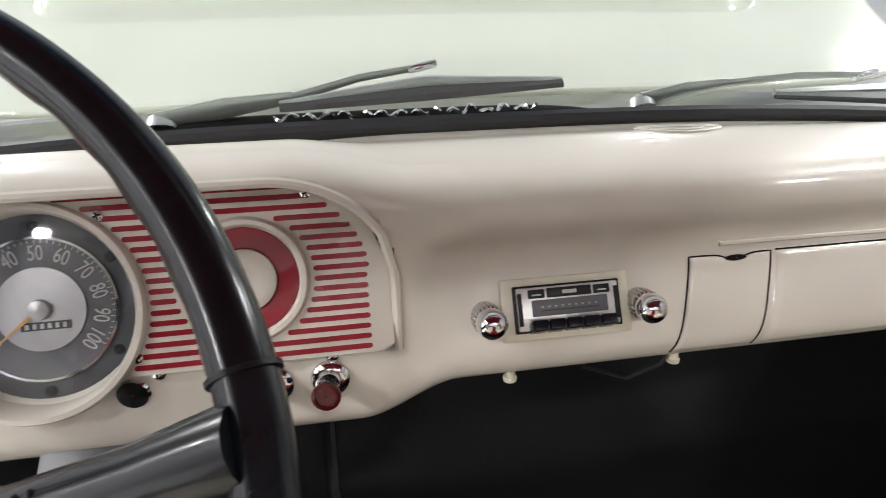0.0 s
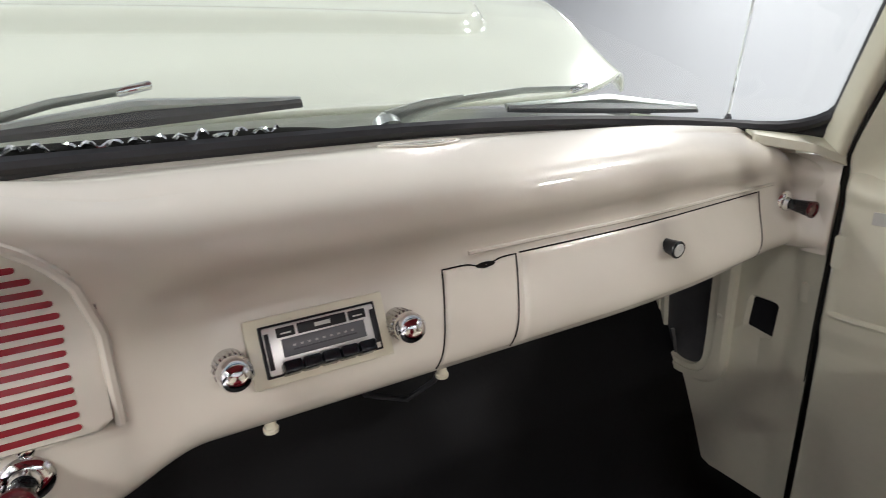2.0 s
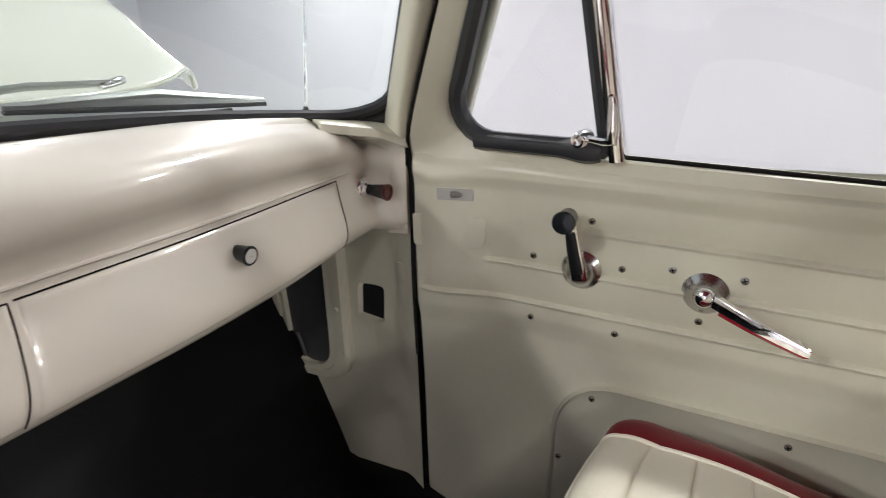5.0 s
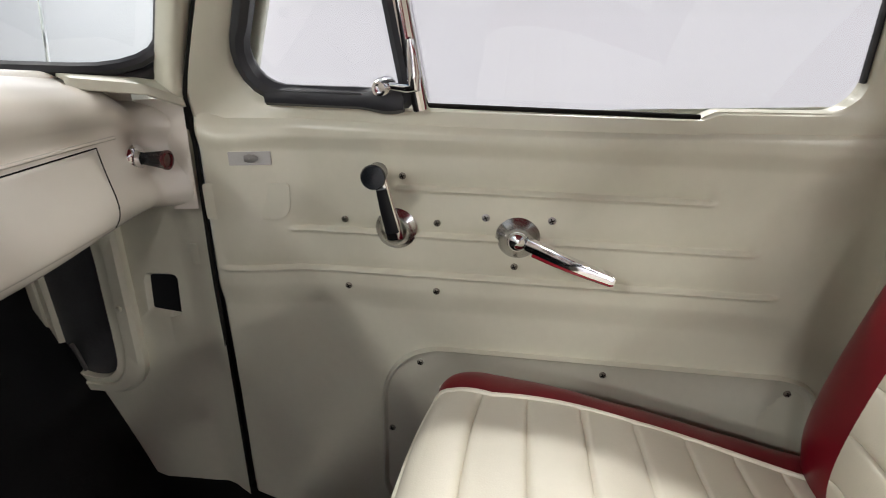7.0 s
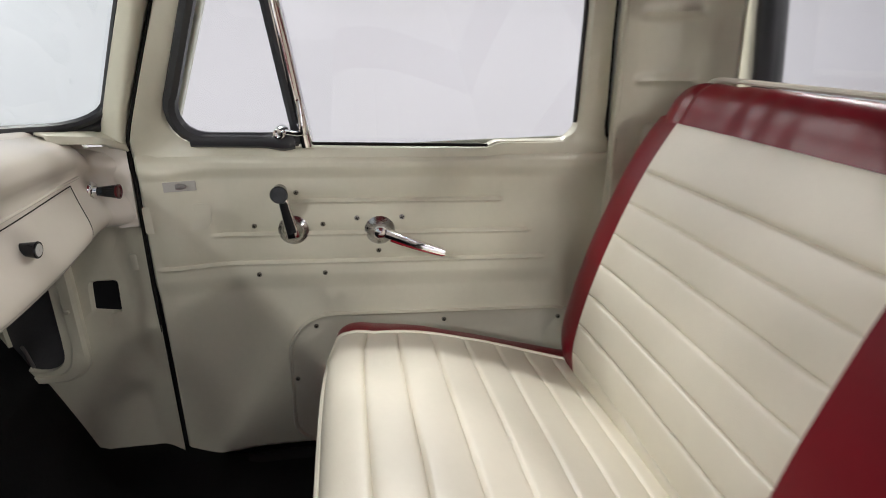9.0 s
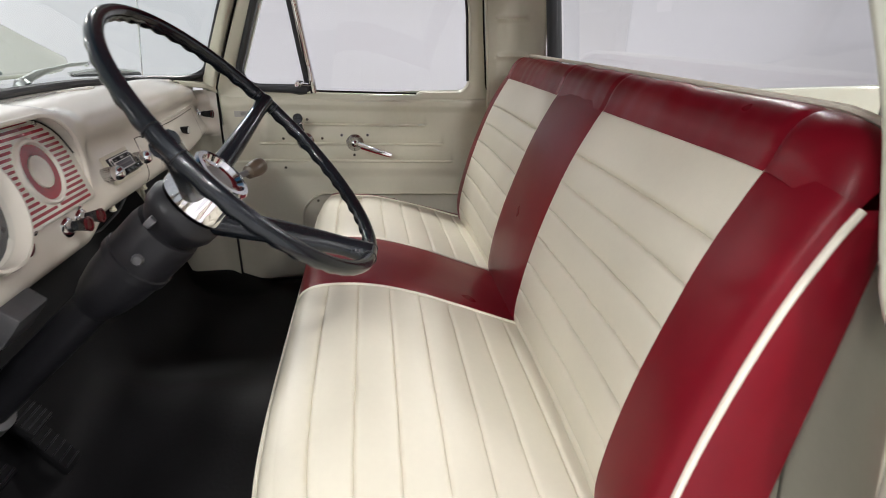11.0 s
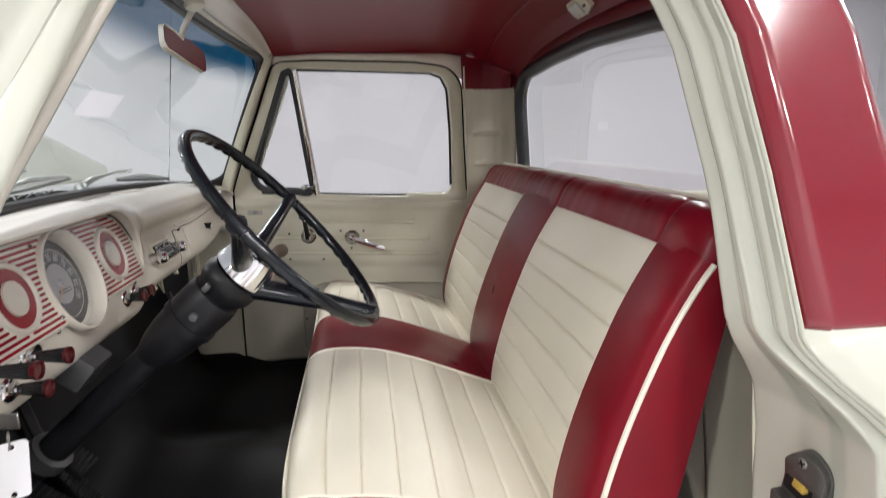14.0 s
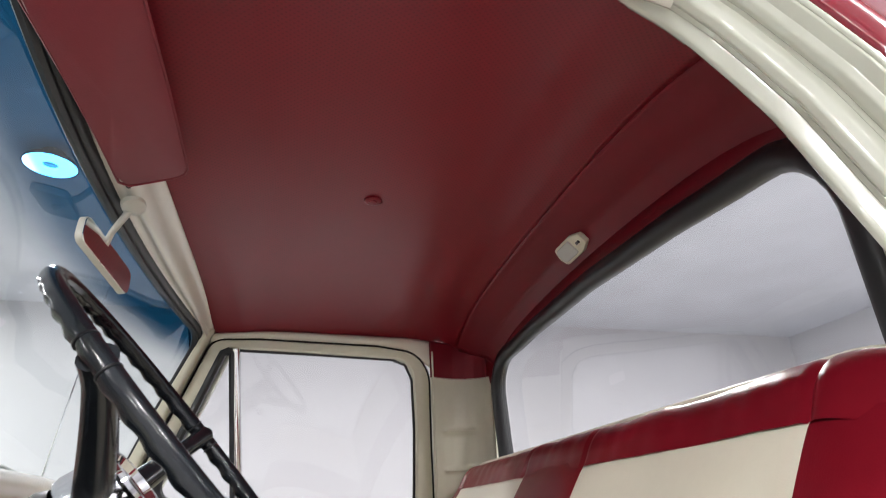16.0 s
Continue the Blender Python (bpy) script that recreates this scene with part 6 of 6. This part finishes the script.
part("run_channel", tube([side((-0.934, 0.66), 0.016), side((-0.926, 0.85), 0.016), side((-0.912, 0.99), 0.016), side((-0.89, 1.03), 0.016), side((-0.85, 1.044), 0.016), side((-0.60, 1.052), 0.016), side((-0.41, 1.056), 0.016)], 0.004, 8), RUBBER, door, "black glass run channel")
part("bottom_plate", prism([(-0.165, 0.03), (-0.262, 0.03), (-0.262, 0.118), (-0.165, 0.125)], Matrix(((0, 0, -1, 0.806), (1, 0, 0, 0), (0, 1, 0, 0), (0, 0, 0, 1))), 0.003, 0.0008), CREAM_DULL, door, "small flush plate at the lower front corner")

# ---- mirror, visor, lamp, button ----
mirror = thing("rear_view_mirror", "small cream rear-view mirror on a stem from the header", "rear-view mirror")
MC = Vector((-0.034, -0.262, 1.020))
mx_ = Vector((0.161, -0.033, -0.033)).normalized()
mn = mx_.cross(Vector((0, 0.10, 1))).normalized()
if mn.y > 0:
    mn = -mn
my_ = mn.cross(mx_)
mm = Matrix(((mx_.x, my_.x, mn.x, MC.x), (mx_.y, my_.y, mn.y, MC.y), (mx_.z, my_.z, mn.z, MC.z), (0, 0, 0, 1)))
shape = rounded([(-0.086, -0.025, 0.014), (0.086, -0.025, 0.014), (0.086, 0.025, 0.014), (-0.086, 0.025, 0.014)], 6)
part("shell", prism([(p.x, p.y) for p in shape], mm @ Matrix.Translation((0, 0, -0.009)), 0.011, 0.003), MIRROR_BACK, mirror, "cream metal shell")
part("glass", prism([(p.x * 0.985, p.y * 0.96) for p in shape], mm @ Matrix.Translation((0, 0, 0.0015)), 0.0015), MIRROR, mirror, "mirror glass", smooth=False)
st = Vector((-0.075, -0.298, 1.098))
part("stem", tube([MC - mn * 0.014, MC.lerp(st, 0.4) + Vector((0, 0.01, 0.008)), st], [0.0060, 0.0055, 0.0065], 10), MIRROR_BACK, mirror, "cream painted stem")
part("foot", lathe([(0.024, -0.004), (0.023, 0.003), (0.016, 0.007), (0.008, 0.010), (0.0005, 0.011)], aim(st, (0, -0.3, -1)) @ Matrix.Diagonal((1.2, 0.8, 1, 1)), 24), MIRROR_BACK, mirror, "oval cream foot")

visor = thing("sun_visor", "dull red vinyl sun visor folded up under the header", "sun visor")
vl = [(-0.148, -0.308), (-0.148, -0.378), (-0.160, -0.392), (-0.60, -0.412), (-0.615, -0.402), (-0.615, -0.325), (-0.60, -0.313), (-0.165, -0.297)]
vz = lambda x, y: 1.126 - 0.34 * (y + 0.31) - 0.048 * (abs(x) / 0.6) ** 2
vo = polar([(x, y) for x, y in vl], (-0.38, -0.34), 120)
rows = []
for s, dz in ((0.02, 0.006), (0.9, 0.006), (1.0, 0.0), (0.9, -0.007), (0.02, -0.008)):
    ring = []
    for p in vo:
        q = Vector((-0.38, -0.34)) + (p - Vector((-0.38, -0.34))) * s
        ring.append((q.x, q.y, vz(q.x, q.y) - 0.026 + dz))
    rows.append(ring)
part("pad", loft(rows, cap=True), VISOR, visor)
part("edge_seam", tube([(p.x * 1.0, p.y, vz(p.x, p.y) - 0.0265) for p in even([Vector(q) for q in vl], 0.02)], 0.0022, 6, True), VISOR, visor)
part("rod", tube([(-0.125, -0.300, 1.108), (-0.18, -0.304, 1.107), (-0.60, -0.322, 1.095), (-0.64, -0.322, 1.092)], 0.005, 8), DARK_RED, visor, "dark rod in the visor's front edge")

dome = thing("dome_lamp", "small cream courtesy lamp above the rear window", "dome lamp")
dn = Vector((0, 0.72, -0.69)).normalized()
dp = Vector((-0.003, -1.122, head_z(0, -1.122) - 0.002))
du = Vector((1, 0, 0))
dv = dn.cross(du)
dm = Matrix(((du.x, dv.x, dn.x, dp.x), (du.y, dv.y, dn.y, dp.y), (du.z, dv.z, dn.z, dp.z), (0, 0, 0, 1)))
shape = rounded([(-0.062, -0.012, 0.004), (-0.030, -0.022, 0.006), (0.040, -0.022, 0.012), (0.048, 0.0, 0.010), (0.040, 0.022, 0.012), (-0.030, 0.022, 0.006), (-0.062, 0.012, 0.004)], 5)
part("bezel", prism([(p.x, p.y) for p in shape], dm, 0.012, 0.003), LENS_CREAM, dome)
part("lens", prism([(p.x, p.y) for p in rounded([(-0.024, -0.016, 0.004), (0.036, -0.016, 0.010), (0.036, 0.016, 0.010), (-0.024, 0.016, 0.004)], 5)], dm @ Matrix.Translation((0, 0, 0.011)), 0.005, 0.002), PALE, dome, "pale plastic lens")
part("switch", box((0.012, 0.006, 0.006), dm @ Matrix.Translation((-0.044, 0, 0.013)), 0.0015), DARK, dome, "small slide switch")
button = thing("headliner_button", "round red button in the middle of the headliner", "button")
part("disc", lathe([(0.017, 0.001), (0.0175, -0.002), (0.013, -0.004), (0.009, -0.0035), (0.0075, -0.006), (0.0005, -0.0065)], Matrix.Translation((-0.003, -0.704, head_z(0, -0.704) - 0.001)), 28), HEAD_PLAIN, button)

# ---- driver side: door jamb, striker, outer corner, bed ----
def jamb_line(z):
    """How the opening's rear edge moves back below the belt and forward under the roof."""
    return curve([(0.0, -0.062), (0.30, -0.054), (0.47, -0.050), (0.53, -0.042), (0.565, -0.024), (0.59, -0.008), (0.62, 0.004), (0.79, 0.026), (0.93, 0.052), (0.98, 0.072), (1.03, 0.096), (1.065, 0.120), (1.10, 0.155)], z)


def lean_x(z):
    return 0.26 * max(0, z - 0.63)


# the jamb's folds at the belt: inner face, first bead, groove, second bead, outer flat
SECTION = [(-0.758, -1.056), (-0.761, -1.044), (-0.765, -1.038), (-0.769, -1.037), (-0.780, -1.047), (-0.788, -1.046), (-0.793, -1.040), (-0.800, -1.040), (-0.805, -1.047),
           (-0.809, -1.056), (-0.816, -1.058), (-0.822, -1.053), (-0.828, -1.052), (-0.834, -1.056), (-0.848, -1.056)]


def jamb(u, v):
    z = -0.05 + 1.15 * v
    t = u * (len(SECTION) - 1)
    k = min(int(t), len(SECTION) - 2)
    w = t - k
    x = SECTION[k][0] + (SECTION[k + 1][0] - SECTION[k][0]) * w
    y = SECTION[k][1] + (SECTION[k + 1][1] - SECTION[k][1]) * w
    # below the belt the folds swing outward into a shoulder
    far = min(1, max(0, (-x - 0.769) / 0.03))
    x += 0.016 * step(0.76, 0.62, z) * (1 - far)
    x -= 0.125 * step(0.625, 0.535, z) * far
    y += jamb_line(z)
    return (x + lean_x(z), y, z)


jb = thing("wall_door_jamb", "glossy cream door jamb with folded flanges", "door jamb", kind="structure")
bmj = sheet(jamb, 112, 150)
bmesh.ops.smooth_vert(bmj, verts=[v for v in bmj.verts if not v.is_boundary], factor=0.5, use_axis_x=True, use_axis_y=True, use_axis_z=True)
thick(part("jamb_skin", bmj, BODY, jb, angle=70), 0.006, 0)


def outer(u, v):
    """The cab's outside behind the door."""
    z = -0.05 + 1.16 * v
    low = step(0.64, 0.58, z)
    x0, y0, _ = jamb(1.0, min(1, v * 1.16 / 1.15))
    x = x0 - 0.014 * min(1, u * 8) - 0.030 * low * min(1, u * 3)
    y = y0 - 0.20 * u
    if u > 0.6:
        x += 0.16 * ((u - 0.6) / 0.4) ** 2 * (1 - low)
    return (x, y, z)


ob = mesh_ob("wall_cab_side", sheet(outer, 40, 100), BODY)
tagged(thick(ob, 0.006, 0), "glossy cream outer side of the cab behind the door", "cab side", kind="structure")


def red_pt(u, v):
    z = 0.632 + 0.45 * v
    vv = (z + 0.05) / 1.16
    uu = 0.02 + 0.98 * u
    p = Vector(outer(uu, vv))
    e = min(u * 0.18, (v) * 0.45)
    return p + Vector((-0.004 * step(0, 0.006, e), 0.001, 0))


ob = mesh_ob("wall_cab_corner", sheet(red_pt, 40, 60), RED_PAINT)
tagged(thick(ob, 0.004, 0), "glossy red upper corner of the cab", "cab corner", kind="structure")

striker = thing("door_striker", "grey cast door striker plate with screws", "door striker")
SP = Vector((-0.835, -1.090, 0.440))
sn = Vector((-0.18, 0.97, 0.03)).normalized()
sx = Vector((-1, -0.186, 0)).normalized()
sz = sx.cross(sn) * -1
if sz.z < 0:
    sz = -sz
SMt = Matrix(((sx.x, sz.x, sn.x, SP.x), (sx.y, sz.y, sn.y, SP.y), (sx.z, sz.z, sn.z, SP.z), (0, 0, 0, 1)))
plate = rounded([(-0.030, -0.040, 0.008), (0.010, -0.058, 0.008), (0.034, -0.050, 0.006), (0.034, 0.036, 0.024), (0.004, 0.050, 0.020), (-0.022, 0.030, 0.010)], 6)
part("plate", prism([(p.x, p.y) for p in plate], SMt, 0.008, 0.002), CAST, striker, "cast grey plate")
part("pocket", prism([(p.x, p.y) for p in rounded([(-0.024, -0.008, 0.004), (0.012, -0.020, 0.006), (0.014, 0.018, 0.008), (-0.018, 0.022, 0.006)], 5)], SMt @ Matrix.Translation((0, 0, 0.0075)), 0.0012), BLACK, striker, "dark striker pocket")
part("upper_block", prism([(p.x, p.y) for p in rounded([(-0.018, 0.012, 0.004), (0.030, 0.004, 0.004), (0.033, 0.034, 0.020), (0.004, 0.048, 0.018), (-0.020, 0.030, 0.008)], 5)], SMt @ Matrix.Translation((0, 0, 0.007)), 0.010, 0.003), CAST, striker)
part("bushing", box((0.016, 0.012, 0.008), SMt @ Matrix.Translation((0.002, 0.006, 0.013)) @ Matrix.Rotation(-0.25, 4, "Z"), 0.0015), OCHRE, striker, "worn yellow bushing")
part("lower_tongue", prism([(p.x, p.y) for p in rounded([(-0.031, -0.012, 0.004), (0.016, -0.030, 0.004), (0.014, -0.058, 0.008), (0.002, -0.058, 0.006), (-0.030, -0.040, 0.008)], 5)], SMt @ Matrix.Translation((0, 0, 0.007)), 0.013, 0.003), CAST, striker)
for x, y in ((0.004, 0.034), (-0.020, -0.028), (-0.001, -0.041)):
    screw(SMt @ Vector((x, y, 0.019 if y < 0 else 0.0165)), sn, striker, 0.0062, STEEL)

lever_arm = thing("seat_adjuster_lever", "black seat adjuster lever beside the cushion", "seat lever")
part("lever", tube([(-0.70, -1.01, 0.225), (-0.705, -0.97, 0.19), (-0.71, -0.90, 0.135)], [0.011, 0.013, 0.012], 12, flat=0.7), WHEEL, lever_arm)
riser = thing("seat_riser", "black steel seat riser on the cab floor", "seat riser")
for x in (-0.60, 0.60):
    part("rail", box((0.06, 0.44, 0.115), Matrix.Translation((x, -0.74, 0.06)), 0.006), BLACK, riser)
part("rear_filler", box((1.16, 0.05, 0.20), Matrix.Translation((0.03, -1.02, 0.11)), 0.006), BLACK, riser)

# rear fuel tank cover seen past the seat: pale painted wall
rw = sheet(lambda u, v: (-0.748 + 0.190 * u, -1.108 + 0.030 * step(0.3, 0.95, v) - 0.045 * u - 0.020 * math.sin(math.pi * u), -0.05 + 0.67 * v), 24, 30)
tagged(thick(mesh_ob("wall_rear_side", rw, CREAM_DULL), 0.004, 0), "pale painted metal behind the bench seat", "cab wall", kind="structure")
lp = thing("latch_pocket", "grey steel latch pocket with a dark slot", "latch pocket")
part("housing", box((0.030, 0.040, 0.062), Matrix.Translation((0.742, -1.058, 0.632)) @ Matrix.Rotation(radians(-18), 4, "Z"), 0.010, 3), GREY_CREAM, lp)
part("slot", box((0.010, 0.020, 0.022), Matrix.Translation((0.7275, -1.056, 0.632)) @ Matrix.Rotation(radians(-18), 4, "Z"), 0.002), GAP, lp, "dark slot")

# cargo bed behind the cab
bed = thing("cargo_bed", "cream cargo bed with wooden floor boards behind the cab", "truck bed", kind="structure")
part("side_panel", box((0.05, 1.9, 0.50), Matrix.Translation((0.78, -2.30, 0.36)), 0.012), BODY, bed)
part("side_panel", box((0.05, 1.9, 0.50), Matrix.Translation((-0.78, -2.30, 0.36)), 0.012), BODY, bed)
part("head_board", box((1.5, 0.04, 0.48), Matrix.Translation((0, -1.36, 0.36)), 0.008), BODY, bed)
part("tail_gate", box((1.5, 0.05, 0.48), Matrix.Translation((0, -3.24, 0.36)), 0.008), BODY, bed)
for k in range(9):
    part("floor_board", box((0.15, 1.84, 0.03), Matrix.Translation((-0.64 + 0.16 * k, -2.30, 0.12)), 0.003), WOOD, bed, "varnished wooden board")

# hinge side of the open driver door
od = thing("driver_door", "open cream driver door seen edge-on", "car door")
hinge = Vector((-0.845, -0.150, 0))
dirx = Vector((-math.cos(radians(14)), math.sin(radians(14)), 0))
nrm = Vector((dirx.y, -dirx.x, 0))
if nrm.y > 0:
    nrm = -nrm


def odp(u, v, o):
    return hinge + dirx * (1.0 * u) + Vector((0, 0, 0.02 + 0.64 * v)) + nrm * o


part("inner_panel", sheet(lambda u, v: odp(u, v, 0.02 + 0.012 * step(0, 0.02, min(u, 1 - u)) * step(0, 0.03, min(v, 1 - v))), 30, 30), CREAM_DULL, od)
part("outer_skin", sheet(lambda u, v: odp(u, v, -0.06), 10, 10), BODY, od)
part("front_edge", sheet(lambda u, v: odp(0.0, v, -0.06 + 0.08 * u), 4, 10), CREAM, od)
part("edge_trim", tube([odp(0.012, v, 0.03) for v in np.linspace(0, 0.62, 12)], 0.004, 8), CHROME, od, "thin bright edge trim")
sill = mesh_ob("wall_sill", box((0.10, 0.86, 0.06), Matrix.Translation((-0.80, -0.58, -0.04)), 0.012), CREAM)
tagged(sill, "cream painted door sill", "door sill", kind="structure")

crank2 = thing("window_crank", "chrome window crank with ribbed black knob on the open door", "window crank")
k0, k1 = Vector((-0.905, -0.245, 0.400)), Vector((-0.822, -0.250, 0.364))
part("arm", tube([odp(0.12, 0.58, 0.03), odp(0.12, 0.58, 0.07), k0.lerp(odp(0.12, 0.58, 0.07), 0.4), k0], [0.012, 0.011, 0.009, 0.008], 10, flat=0.6), CHROME, crank2)
part("knob", lathe([(0.007, 0.0), (0.0105, 0.006), (0.0125, 0.04), (0.0150, 0.078), (0.0155, 0.084), (0.0140, 0.089), (0.0005, 0.0895)], aim(k0, k1 - k0), 28), WHEEL, crank2, "ribbed black knob")
for i in range(16):
    part("knob_rib", box((0.0018, 0.0018, 0.066), aim(k0, k1 - k0) @ Matrix.Rotation(2 * math.pi * i / 16, 4, "Z") @ Matrix.Translation((0.0128, 0, 0.045)) @ Matrix.Rotation(0.06, 4, "Y"), 0), BLACK, crank2, smooth=False)
